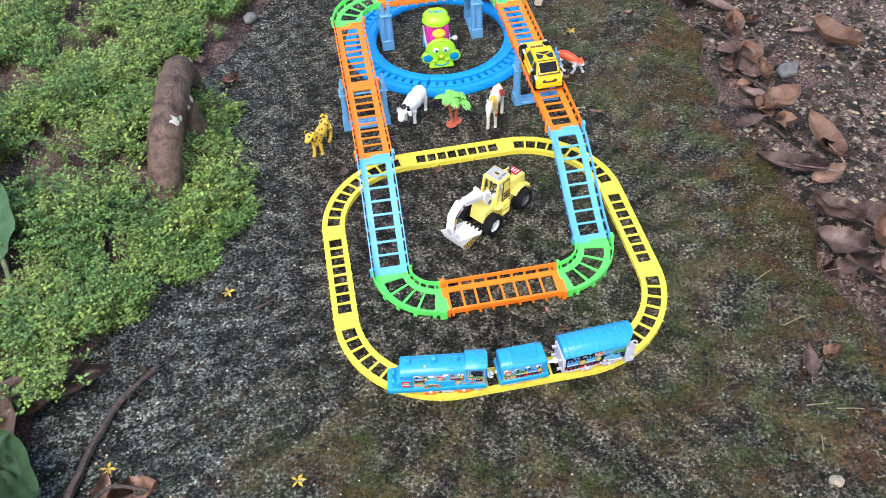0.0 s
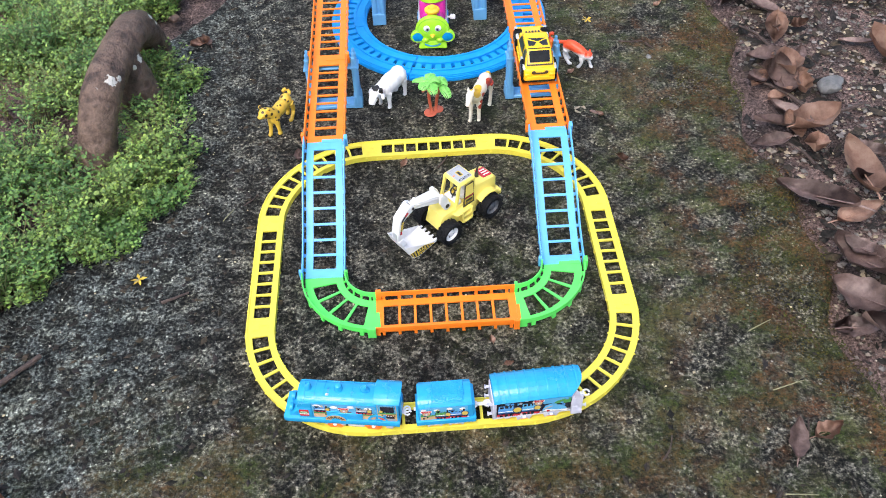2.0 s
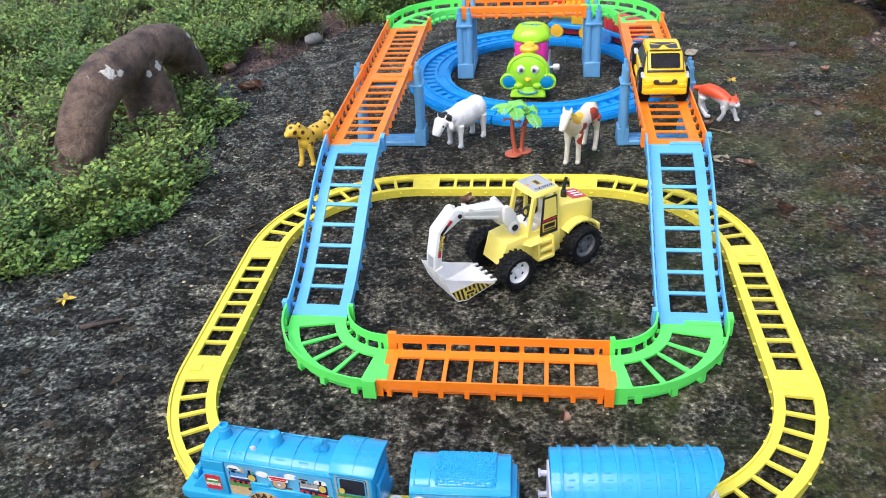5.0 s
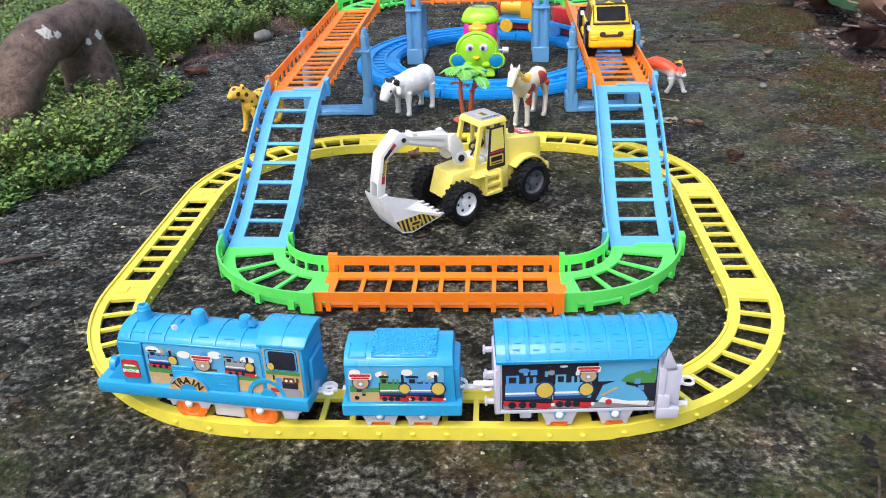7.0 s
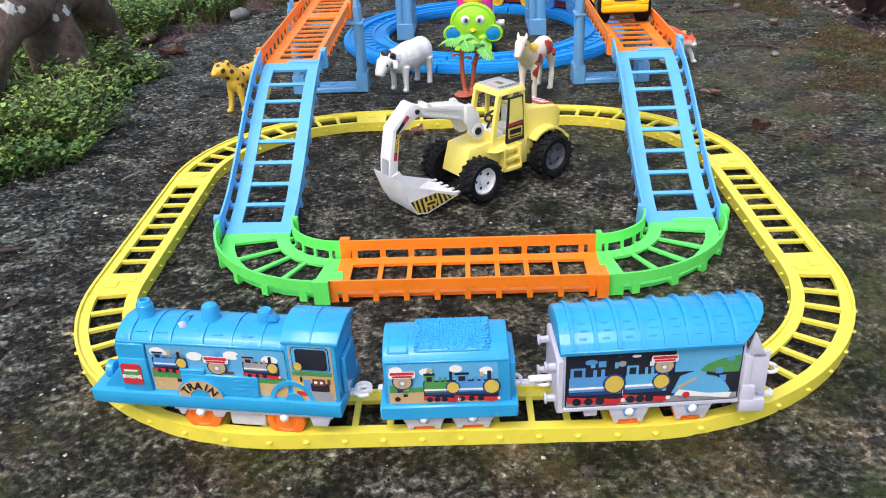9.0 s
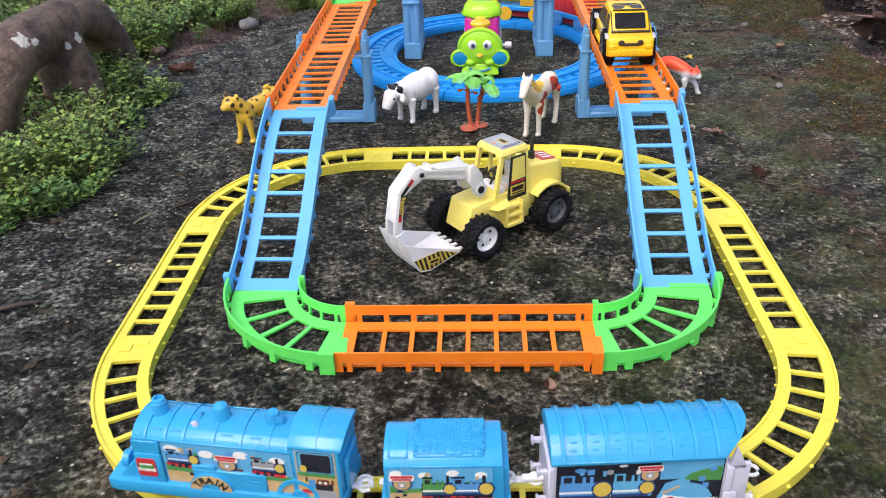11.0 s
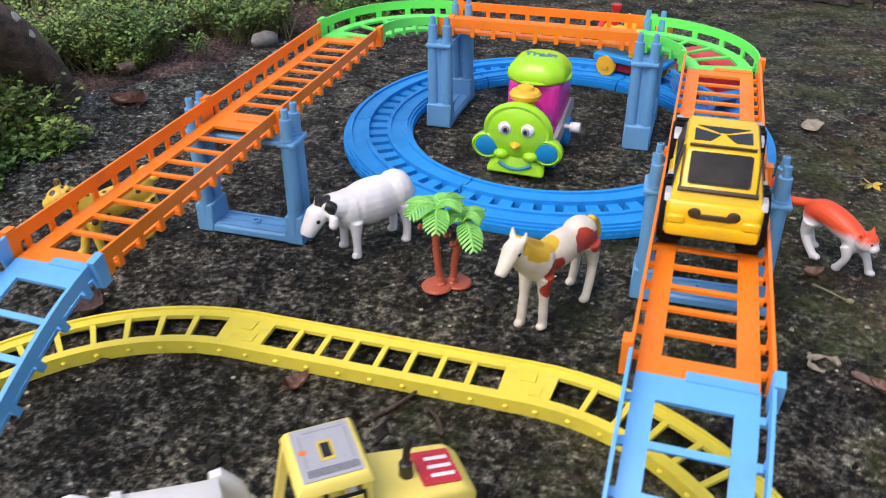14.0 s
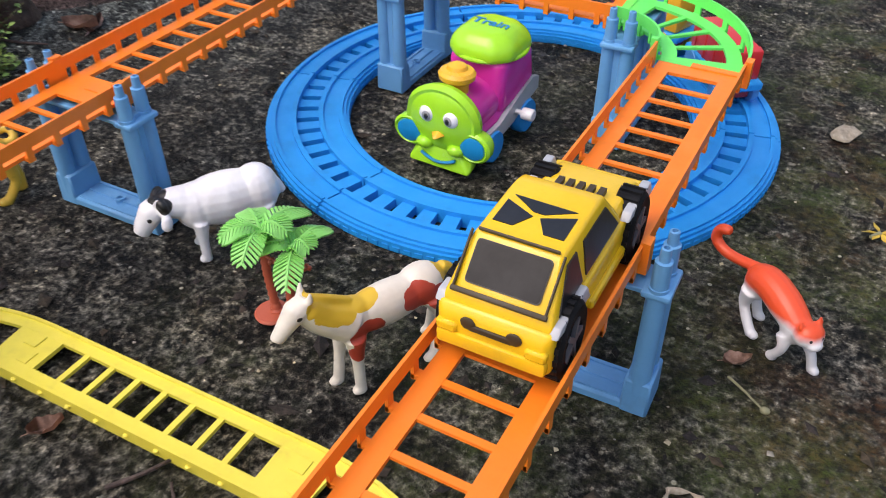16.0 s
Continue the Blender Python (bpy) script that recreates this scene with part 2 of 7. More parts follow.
# ---- ground ----
def value_noise(x, y, scale, seed):
    rng = np.random.RandomState(seed)
    table = rng.rand(64, 64)
    u, v = x * scale, y * scale
    i, j = np.floor(u).astype(int), np.floor(v).astype(int)
    a, b = u - i, v - j
    a, b = a * a * (3 - 2 * a), b * b * (3 - 2 * b)
    g = lambda p, q: table[p % 64, q % 64]
    return (g(i, j) * (1 - a) + g(i + 1, j) * a) * (1 - b) + (g(i, j + 1) * (1 - a) + g(i + 1, j + 1) * a) * b - 0.5


def east_edge(y):
    """The broken east edge of the slab."""
    return 0.43 + 0.07 * np.clip((y - 0.35) / 0.6, 0, 1) + 0.012 * np.sin(y * 17) + 0.008 * np.sin(y * 41 + 1)


def west_edge(y):
    """Where soil and plants close over the west of the slab."""
    return np.interp(y, [-2.0, -0.35, -0.05, 0.1, 0.3, 0.5, 0.65, 0.8, 0.95, 1.02, 1.3], [-0.9, -0.62, -0.56, -0.46, -0.42, -0.42, -0.33, -0.24, -0.12, 0.0, 0.1]) + 0.012 * np.sin(y * 23)


def sheet(name, xs, ys, height, keep, mat, label, category):
    X, Y = np.meshgrid(xs, ys)
    Z = height(X, Y)
    nx, ny = len(xs), len(ys)
    idx = np.arange(nx * ny).reshape(ny, nx)
    quads = np.stack([idx[:-1, :-1], idx[:-1, 1:], idx[1:, 1:], idx[1:, :-1]], -1).reshape(-1, 4)
    if keep is not None:
        cx = X.ravel()[quads].mean(1)
        cy = Y.ravel()[quads].mean(1)
        quads = quads[keep(cx, cy)]
    me = bpy.data.meshes.new(name)
    me.from_pydata(np.stack([X.ravel(), Y.ravel(), Z.ravel()], 1).tolist(), [], quads.tolist())
    me.materials.append(mat)
    me.shade_smooth()
    return tagged(new(name, me), label, category, kind="structure")


def slab_height(x, y):
    z = 0.0008 * value_noise(x, y, 18, 1) + 0.0012 * value_noise(x, y, 90, 2) + 0.0007 * value_noise(x, y, 230, 3)
    rim = np.minimum(east_edge(y) - x, np.minimum(x - west_edge(y), 1.06 + 0.03 * np.sin(x * 19) - y))
    return z - 0.0003 - 0.02 * np.clip(1 - rim / 0.012, 0, 1) ** 1.5


def soil_height(x, y):
    near = np.exp(-((x / 1.5) ** 2 + ((y - 0.4) / 1.5) ** 2))
    z = -0.010 + near * (0.008 * value_noise(x, y, 14, 4) + 0.007 * value_noise(x, y, 60, 5) + 0.005 * value_noise(x, y, 150, 6))
    inside = (x > west_edge(y) + 0.02) & (x < east_edge(y) - 0.02) & (y < 1.03)
    return np.where(inside, -0.03, z)


dense = lambda a, b, s: np.arange(a, b, s)
far_lo, far_hi = -np.geomspace(60, 0.95, 14), np.geomspace(0.85, 60, 14)
sheet("ground", np.r_[far_lo, dense(-0.9, 0.8, 0.006), far_hi], np.r_[-np.geomspace(60, 0.75, 14), dense(-0.7, 1.6, 0.007), np.geomspace(1.65, 60, 14)],
      soil_height, None, M["soil"], "damp dark brown garden soil with grit", "ground")
sheet("concrete_slab", dense(-0.95, 0.56, 0.0035), np.r_[dense(-1.0, -0.2, 0.01), dense(-0.2, 1.12, 0.0035)], slab_height,
      lambda x, y: (x > west_edge(y) - 0.004) & (x < east_edge(y) + 0.004) & (y < 1.07 + 0.03 * np.sin(x * 19)), M["concrete"],
      "dark weathered concrete slab with moss and algae stains", "pavement")

# ---- toy tracks ----
def bar(bm, fr, u0, u1, w0, w1):
    """Sweeps a rectangle across (u) and up (w) along frames (place, right, up)."""
    rings = []
    for p, r, q in fr:
        rings.append([bm.verts.new(p + r * u + q * w) for u, w in ((u0, w0), (u1, w0), (u1, w1), (u0, w1))])
    for a, b in zip(rings, rings[1:]):
        for i in range(4):
            bm.faces.new((a[i], a[(i + 1) % 4], b[(i + 1) % 4], b[i]))
    bm.faces.new(rings[0][::-1])
    bm.faces.new(rings[-1])


def sweep(bm, fr, profile):
    """Sweeps a closed profile of (across, up) pairs along frames (place, right, up)."""
    rings = [[bm.verts.new(p + r * u + q * w) for u, w in profile] for p, r, q in fr]
    k = len(profile)
    for a, b in zip(rings, rings[1:]):
        for i in range(k):
            bm.faces.new((a[i], a[(i + 1) % k], b[(i + 1) % k], b[i]))
    bm.faces.new(rings[0][::-1])
    bm.faces.new(rings[-1])


def line_frames(a, b, rise=None):
    """Frames from a to b, s from 0 to 1; rise maps s to a height."""
    a, b = Vector(a), Vector(b)
    def at(s):
        def place(t):
            p = a.lerp(b, t)
            if rise:
                p.z = rise(t)
            return p
        d = (place(s + 0.01) - place(s - 0.01)).normalized()
        r = d.cross(Vector((0, 0, 1))).normalized()
        return place(s), r, r.cross(d)
    return at


def arc_frames(c, rad, a0, a1, z):
    """Frames round c from angle a0 to a1 (degrees)."""
    def at(s):
        a = radians(a0 + (a1 - a0) * s)
        out = Vector((math.cos(a), math.sin(a), 0))
        side = out if a1 > a0 else -out
        return Vector((c[0], c[1], z)) + rad * out, side, Vector((0, 0, 1))
    return at


def span(at, s0, s1, n):
    return [at(s0 + (s1 - s0) * i / n) for i in range(n + 1)]


def high_track(at, length, mat, label, openings, steps, group="elevated track circuit", end=0.011, feet=True, in_gap=0.0131):
    """A trough track: two deck strips, end plates, rungs, and two side rails held off on brackets."""
    top = thing("track_segment", label, "toy track", group)
    e = end / length
    bm = bmesh.new()
    for sg in (-1, 1):
        bar(bm, span(at, 0, 1, steps), *sorted((sg * in_gap, sg * 0.0212)), -0.0018, 0.0)
    for s0, s1 in ((0.0, e), (1 - e, 1.0)):
        bar(bm, span(at, s0, s1, 3), -in_gap, in_gap, -0.0018, 0.0)
    # stepped tongue that laps over the next piece
    bar(bm, span(at, 1 - 0.1 * e, 1 + 0.35 * e, 1), -0.004, 0.0205, -0.0004, 0.0007)
    part("deck", bm, mat, top)
    pitch = (1 - 2 * e) / openings
    for i in range(1, openings):
        s = e + pitch * i
        w = 0.0014 / length
        bm = bmesh.new()
        bar(bm, span(at, s - w, s + w, 1), -in_gap, in_gap, -0.0017, -0.0002)
        part("rung", bm, mat, top)
    for sg in (-1, 1):
        bm = bmesh.new()
        a, b = sorted((sg * 0.0232, sg * 0.0245))
        bar(bm, span(at, 0.0, 1.0, steps), a, b, 0.0040, 0.0105)
        for s0, s1 in ((0.0, 0.55 * e), (1 - 0.55 * e, 1.0)):
            bar(bm, span(at, s0, s1, 1), a, b, -0.0028, 0.0041)
        for i in range(0, openings + 1):
            s = e + pitch * i
            w = 0.0016 / length
            c, d = sorted((sg * 0.0205, sg * 0.0244))
            bar(bm, span(at, s - w, s + w, 1), c, d, -0.0026, -0.0004)
            bar(bm, span(at, s - w, s + w, 1), a, b, -0.0028, 0.0042)
        # hooked post that grips the neighbour
        s0, s1 = ((0.0, 0.006 / length) if sg < 0 else (1 - 0.006 / length, 1.0))
        c, d = sorted((sg * 0.0236, sg * 0.0272))
        bar(bm, span(at, s0, s1, 1), c, d, -0.0028, 0.0116)
        part("side_rail", bm, mat, top)
    return top


LOW, HIGH = 0.0030, 0.0720
FRONT, BACK = -0.0135, 0.5890
WEST = [(-0.1345, 0.0450), (-0.1305, 0.1975), (-0.1310, 0.3620), (-0.1325, 0.5285)]
EAST = [(0.1350, 0.0450), (0.1360, 0.1975), (0.1360, 0.3640), (0.1355, 0.5310)]
RAD = 0.0585


def climb(t):
    t = min(1.0, max(0.0, t))
    k = 0.62 * (t * t * (3 - 2 * t)) + 0.38 * t
    return LOW + (HIGH - LOW) * k


OR = "orange plastic straight toy track"
BL = "sky-blue plastic toy track ramp climbing to raised track"
GR = "bright green plastic curved toy track"
high_track(line_frames((-0.0762, FRONT, LOW), (0.0765, FRONT, LOW)), 0.1527, M["orange"], OR + " lying on the slab", 8, 2, end=0.0085)
for cols, sg in ((WEST, -1), (EAST, 1)):
    high_track(line_frames((*cols[0], LOW), (*cols[1], HIGH), climb), 0.168, M["blue"], BL, 8, 22, end=0.012)
    high_track(line_frames((*cols[1], HIGH), (*cols[2], HIGH)), 0.1650, M["orange"], OR + " on a blue pier", 9, 2)
    high_track(line_frames((*cols[2], HIGH), (*cols[3], HIGH)), 0.1665, M["orange"], OR + " on a blue pier", 9, 2)
cf = RAD
high_track(arc_frames((-0.1345 + cf, FRONT + cf), cf, 180, 270, LOW), 0.092, M["green"], GR + " lying on the slab", 4, 14)
high_track(arc_frames((0.1350 - cf, FRONT + cf), cf, 270, 360, LOW), 0.092, M["green"], GR + " lying on the slab", 4, 14)
high_track(arc_frames((0.1355 - cf, BACK - cf), cf, 0, 90, HIGH), 0.092, M["green"], GR + " raised on the piers", 4, 14)
high_track(arc_frames((-0.1325 + cf, BACK - cf), cf, 90, 180, HIGH), 0.092, M["green"], GR + " raised on the piers", 4, 14)
high_track(line_frames((0.0770, BACK, HIGH), (-0.0740, BACK, HIGH)), 0.151, M["orange"], OR + " raised on two blue piers", 8, 2)


bm_nub = bmesh.new()
ball(bm_nub, (0, 0, 0), (0.0014, 0.0012, 0.0008), u=8, v=5)
NUB = mesh_of("edge_nub", bm_nub, M["yellow"])


def low_track(at, length, openings, steps, label):
    """The flat yellow railway: ladder deck with lipped edges and side nubs."""
    top = thing("railway_segment", label, "toy track", "yellow railway ring")
    e = 0.0125 / length
    lipped = ((0.0085, 0.0012), (0.0138, 0.0012), (0.0138, -0.0030), (0.0153, -0.0030), (0.0153, 0.0046), (0.0138, 0.0046), (0.0138, 0.0034), (0.0085, 0.0034))
    for sg in (-1, 1):
        bm = bmesh.new()
        sweep(bm, span(at, 0, 1, steps), [(sg * u, w) for u, w in lipped])
        part("edge_strip", bm, M["yellow"], top)
    for s0, s1 in ((0.0, e), (1 - e, 1.0)):
        bm = bmesh.new()
        bar(bm, span(at, s0, s1, 3), -0.0085, 0.0085, 0.0012, 0.0033)
        part("end_plate", bm, M["yellow"], top)
    for s0, s1, w0, w1, h in ((-0.25 * e, 0.32 * e, 0.0008, 0.0078, 0.0039), (1 - 0.6 * e, 1 - 0.15 * e, -0.0082, -0.0012, 0.0038)):
        bm = bmesh.new()
        bar(bm, span(at, s0, s1, 1), w0, w1, 0.0034, h)
        part("lap_plate", bm, M["yellow"], top)
    pitch = (1 - 2 * e) / openings
    for i in range(1, openings):
        s, w = e + pitch * i, 0.0014 / length
        bm = bmesh.new()
        bar(bm, span(at, s - w, s + w, 1), -0.0085, 0.0085, 0.0013, 0.0031)
        part("rung", bm, M["yellow"], top)
    for i in range(openings + 1):
        for sg in (-1, 1):
            p, r, q = at(e * 0.6 + (1 - 1.2 * e) * i / openings)
            nub = new("edge_nub", NUB)
            nub.parent = top
            nub.location = p + r * (sg * 0.0156) + q * 0.0008
    return top


RING = Matrix.Translation((-0.0055, 0.0570, 0)) @ Matrix.Rotation(radians(0.5), 4, 'Z')
HX, HY, RR = 0.1950, 0.1985, 0.1215
YL = "bright yellow plastic railway track on the slab"


def turned(at):
    m3 = RING.to_3x3()
    return lambda s: (RING @ at(s)[0], m3 @ at(s)[1], m3 @ at(s)[2])


SX, SY = HX - RR, HY - RR
ZY = 0.0029
for a, b in (((-HX, SY), (-HX, -SY)), ((HX, -SY), (HX, SY))):
    low_track(turned(line_frames((*a, ZY), (*b, ZY))), 2 * SY, 8, 2, YL + ", straight piece")
for a, b in (((-SX, -HY), (SX, -HY)), ((SX, HY), (-SX, HY))):
    low_track(turned(line_frames((*a, ZY), (*b, ZY))), 2 * SX, 8, 2, YL + ", straight piece")
for cx, cy, a0 in ((-SX, -SY, 180), (SX, -SY, 270), (SX, SY, 0), (-SX, SY, 90)):
    low_track(turned(arc_frames((cx, cy), RR, a0, a0 + 90, ZY)), RR * math.pi / 2, 10, 20, YL + ", curved piece")


def ring_segment(c, rad, a0, a1):
    """Wide blue circular track: two broad runs with wheel grooves over a sunk sleeper bed with square holes."""
    at = arc_frames(c, rad, a0, a1, 0.0)
    top = thing("ring_track_segment", "deep blue plastic curved toy train track on the slab", "toy track", "blue circular track")
    n = 16
    for sg in (-1, 1):
        bm = bmesh.new()
        stepped = ((0.0070, 0.0), (0.0262, 0.0), (0.0262, 0.0058), (0.0245, 0.0058), (0.0245, 0.0075), (0.0225, 0.0075), (0.0225, 0.0090), (0.0200, 0.0090), (0.0200, 0.0075), (0.0100, 0.0075), (0.0100, 0.0092), (0.0070, 0.0092))
        sweep(bm, span(at, 0.004, 0.996, n), [(sg * u, w) for u, w in stepped])
        part("running_rail", bm, M["ring"], top)
    k = 10
    for i in range(k):
        bm = bmesh.new()
        s = (i + 0.5) / k
        bar(bm, span(at, s - 0.031, s + 0.031, 2), -0.0072, 0.0072, 0.001, 0.0062)
        part("sleeper", bm, M["ring"], top)
    bm = bmesh.new()
    for sg in (-1, 1):
        for i in range(26):
            s = (i + 0.5) / 26
            bar(bm, span(at, s - 0.012, s + 0.012, 1), *sorted((sg * 0.026, sg * 0.0268)), 0.0008, 0.0036)
    tagged(part("edge_ribs", bm, M["ring"], top), kind="stuff")
    return top


RC, RRAD = (0.0215, 0.5605), 0.1370
for i in range(6):
    ring_segment(RC, RRAD, 12 + 60 * i, 72 + 60 * i)


# ---- piers ----
def pier(m, label):
    """A blue bridge pier: base tray, two towers of paired columns with collars and pegs, and a cross beam."""
    top = thing("track_pier", label, "toy pier", "blue piers under the raised track", at=m)
    bm = bmesh.new()
    box(bm, (0, 0, 0.0028), (0.070, 0.0195, 0.0056), bev=0.0012)
    for y in (-0.0075, 0.0, 0.0075):
        box(bm, (0, y, 0.0060), (0.046, 0.0016, 0.0012))
    lathe(bm, [(0.0028, 0.005), (0.0028, 0.0078), (0.0018, 0.0078), (0.0018, 0.0056)], 12)
    part("base_tray", bm, M["pier"], top)
    for sg in (-1, 1):
        bm = bmesh.new()
        box(bm, (sg * 0.0305, 0, 0.0095), (0.0120, 0.0205, 0.0190), bev=0.001, taper=0.94)
        for y in (-0.0056, 0.0056):
            lathe(bm, [(0.0046, 0.006), (0.0041, 0.068), (0.0041, 0.0685)], 16, pose(sg * 0.0305, y, 0))
        box(bm, (sg * 0.0312, 0, 0.042), (0.0020, 0.009, 0.054))
        box(bm, (sg * 0.0305, 0, 0.0655), (0.0115, 0.0200, 0.0030), bev=0.0011, seg=2)
        tw = part("tower", bm, M["pier"], top)
        for y in (-0.0056, 0.0056):
            bm = bmesh.new()
            lathe(bm, [(0.0036, 0.066), (0.0034, 0.0805), (0.0022, 0.0808), (0.0020, 0.0865), (0.0012, 0.0868), (0.0012, 0.084)], 14, pose(sg * 0.0305, y, 0))
            part("peg", bm, M["pier"], tw)
    bm = bmesh.new()
    box(bm, (0, 0, 0.0655), (0.058, 0.0165, 0.0024), bev=0.0005)
    part("cross_beam", bm, M["pier"], top)
    return top


PL = "dull blue plastic toy pier with twin-column towers"
pier(pose(-0.1293, 0.3585, 0, 0, 0, 0.3), PL)
pier(pose(0.1388, 0.3605, 0, 0, 0, 1.5), PL)
pier(pose(-0.0690, 0.5830, 0, 0, 0, 90), PL + " inside the blue ring")
pier(pose(0.0850, 0.5830, 0, 0, 0, 90), PL + " inside the blue ring")

# ---- toy materials ----
M["loco"] = plastic("azure_train_plastic", (0.022, 0.325, 0.63), 0.2, 0.08, 0.0)
M["white"] = plastic("white_plastic", (0.78, 0.78, 0.80), 0.35, 0.15, 0.05)
M["lilac"] = plastic("pale_grey_plastic", (0.52, 0.53, 0.64), 0.35, 0.1)
M["wheel_orange"] = plastic("orange_wheel_plastic", (0.88, 0.19, 0.02), 0.4)
M["cream"] = plastic("butter_yellow_plastic", (0.80, 0.67, 0.15), 0.3, 0.15, 0.08)
M["boom"] = plastic("grey_white_plastic", (0.66, 0.66, 0.64), 0.35, 0.2, 0.05)
M["tyre"] = plastic("black_rubber", (0.007, 0.0075, 0.009), 0.55, 0.3)
M["rim_grey"] = plastic("grey_rim_plastic", (0.10, 0.105, 0.12), 0.35)
M["tyre"].node_tree.nodes["Principled BSDF"].inputs["Specular IOR Level"].default_value = 0.1
M["black"] = plastic("black_plastic", (0.01, 0.01, 0.011), 0.35)
M["red"] = plastic("red_plastic", (0.62, 0.025, 0.03), 0.35)
M["car"] = plastic("glossy_car_yellow", (0.82, 0.52, 0.012), 0.16, 0.2)
M["silver"] = plastic("silver_grey_plastic", (0.42, 0.44, 0.47), 0.3)
M["window"] = plastic("dark_tinted_window", (0.012, 0.013, 0.016), 0.30, 0.9)
M["soot"] = plastic("worn_dark_trim", (0.045, 0.030, 0.012), 0.5, 0.6)
M["car_glass"] = plastic("dusty_grey_glass", (0.010, 0.011, 0.013), 0.12, 0.7)
M["car_glass"].node_tree.nodes["Principled BSDF"].inputs["Specular IOR Level"].default_value = 0.12
M["magenta"] = plastic("magenta_plastic", (0.62, 0.03, 0.33), 0.16, 0.05, 0.03)
M["lime"] = plastic("lime_plastic", (0.33, 0.72, 0.02), 0.18, 0.05, 0.03)
M["amber"] = plastic("amber_plastic", (0.85, 0.46, 0.03), 0.2, 0.05)
M["cyan"] = plastic("teal_blue_paint", (0.0, 0.23, 0.50), 0.3)
M["s_sky"] = plastic("sticker_sky_blue", (0.10, 0.38, 0.64), 0.2)
M["s_sand"] = plastic("sticker_sand", (0.52, 0.36, 0.17), 0.22)
M["s_green"] = plastic("sticker_green", (0.07, 0.26, 0.07), 0.22)
M["s_dark"] = plastic("sticker_dark", (0.015, 0.017, 0.03), 0.18)
M["s_red"] = plastic("sticker_red", (0.50, 0.03, 0.04), 0.22)
M["s_blue"] = plastic("sticker_blue", (0.08, 0.28, 0.60), 0.22)
M["s_white"] = plastic("sticker_white", (0.78, 0.78, 0.76), 0.22)
M["s_yellow"] = plastic("sticker_yellow", (0.60, 0.45, 0.08), 0.22)
M["s_grey"] = plastic("sticker_grey", (0.28, 0.29, 0.31), 0.35, 0.6)
M["s_navy"] = plastic("sticker_navy", (0.02, 0.05, 0.16), 0.2)
M["s_brown"] = plastic("sticker_brown", (0.16, 0.05, 0.02), 0.2)
M["s_pale"] = plastic("sticker_pale_grey", (0.36, 0.38, 0.41), 0.3, 0.8)
M["dark_red"] = plastic("dark_red_plastic", (0.32, 0.012, 0.015), 0.3)
M["terra"] = plastic("terracotta_plastic", (0.45, 0.10, 0.05), 0.4, 0.15, 0.05)
M["frond"] = plastic("leaf_green_plastic", (0.22, 0.60, 0.13), 0.35, 0.1, 0.12)


def hull(bm, pts, m=None, bev=0.0, seg=2):
    """The convex body round points, edges rounded."""
    tmp = bmesh.new()
    for p in pts:
        tmp.verts.new(p)
    r = bmesh.ops.convex_hull(tmp, input=tmp.verts)
    bmesh.ops.delete(tmp, geom=[g for g in r["geom_interior"] if isinstance(g, bmesh.types.BMVert)], context='VERTS')
    bmesh.ops.dissolve_limit(tmp, angle_limit=radians(2), verts=tmp.verts, edges=tmp.edges)
    if bev > 0:
        bmesh.ops.bevel(tmp, geom=list(tmp.edges), offset=bev, segments=seg, affect='EDGES', profile=0.5, clamp_overlap=True)
    if m is not None:
        bmesh.ops.transform(tmp, matrix=m, verts=tmp.verts)
    me = bpy.data.meshes.new("tmp")
    tmp.to_mesh(me)
    tmp.free()
    bm.from_mesh(me)
    bpy.data.meshes.remove(me)


def decal(parent, name, outline, mat, m, z=0.0, thick=0.0003, label=""):
    """A thin sticker piece; outline in the plane of m, raised z above it."""
    bm = bmesh.new()
    prism(bm, outline, z, z + thick, m)
    return part(name, bm, mat, parent, label)


def disc(cx, cy, rx, ry=None, n=16):
    return [(cx + rx * math.cos(2 * math.pi * i / n), cy + (ry or rx) * math.sin(2 * math.pi * i / n)) for i in range(n)]


def rect(x0, y0, x1, y1, r=0.0):
    if not r:
        return [(x0, y0), (x1, y0), (x1, y1), (x0, y1)]
    out = []
    for cx, cy, a in ((x1 - r, y0 + r, -90), (x1 - r, y1 - r, 0), (x0 + r, y1 - r, 90), (x0 + r, y0 + r, 180)):
        out += [(cx + r * math.cos(radians(a + k * 30)), cy + r * math.sin(radians(a + k * 30))) for k in range(4)]
    return out


def letters(parent, text, size, mat, m, name="lettering", spread=1.0):
    cu = bpy.data.curves.new(name, 'FONT')
    cu.body, cu.size, cu.align_x, cu.align_y, cu.extrude = text, size, 'CENTER', 'CENTER', 0.00012
    cu.space_character = spread
    cu.offset = size * 0.02
    cu.materials.append(mat)
    ob = new(name, cu)
    ob.parent = parent
    ob.matrix_local = m
    return ob


def side(y, flip=False):
    """The plane of a thing's near flank (x along, y up), facing -y."""
    return Matrix.Translation((0, y, 0)) @ Matrix.Rotation(radians(90), 4, 'X')


def toy_wheel(parent, at, r, w, mat, name="wheel", hub=None):
    bm = bmesh.new()
    lathe(bm, [(r * 0.35, -w / 2), (r * 0.9, -w / 2), (r, -w * 0.35), (r, w * 0.35), (r * 0.9, w / 2), (r * 0.62, w / 2), (r * 0.55, w * 0.3), (r * 0.2, w * 0.3)], 20, Matrix.Translation(at) @ Matrix.Rotation(radians(90), 4, 'X'))
    ob = part(name, bm, mat, parent)
    if hub:
        bm = bmesh.new()
        ball(bm, (at[0], at[1] - w * 0.5, at[2]), (0.0017, 0.0012, 0.0017), u=10, v=6)
        part("axle_cap", bm, hub, ob)
    return ob


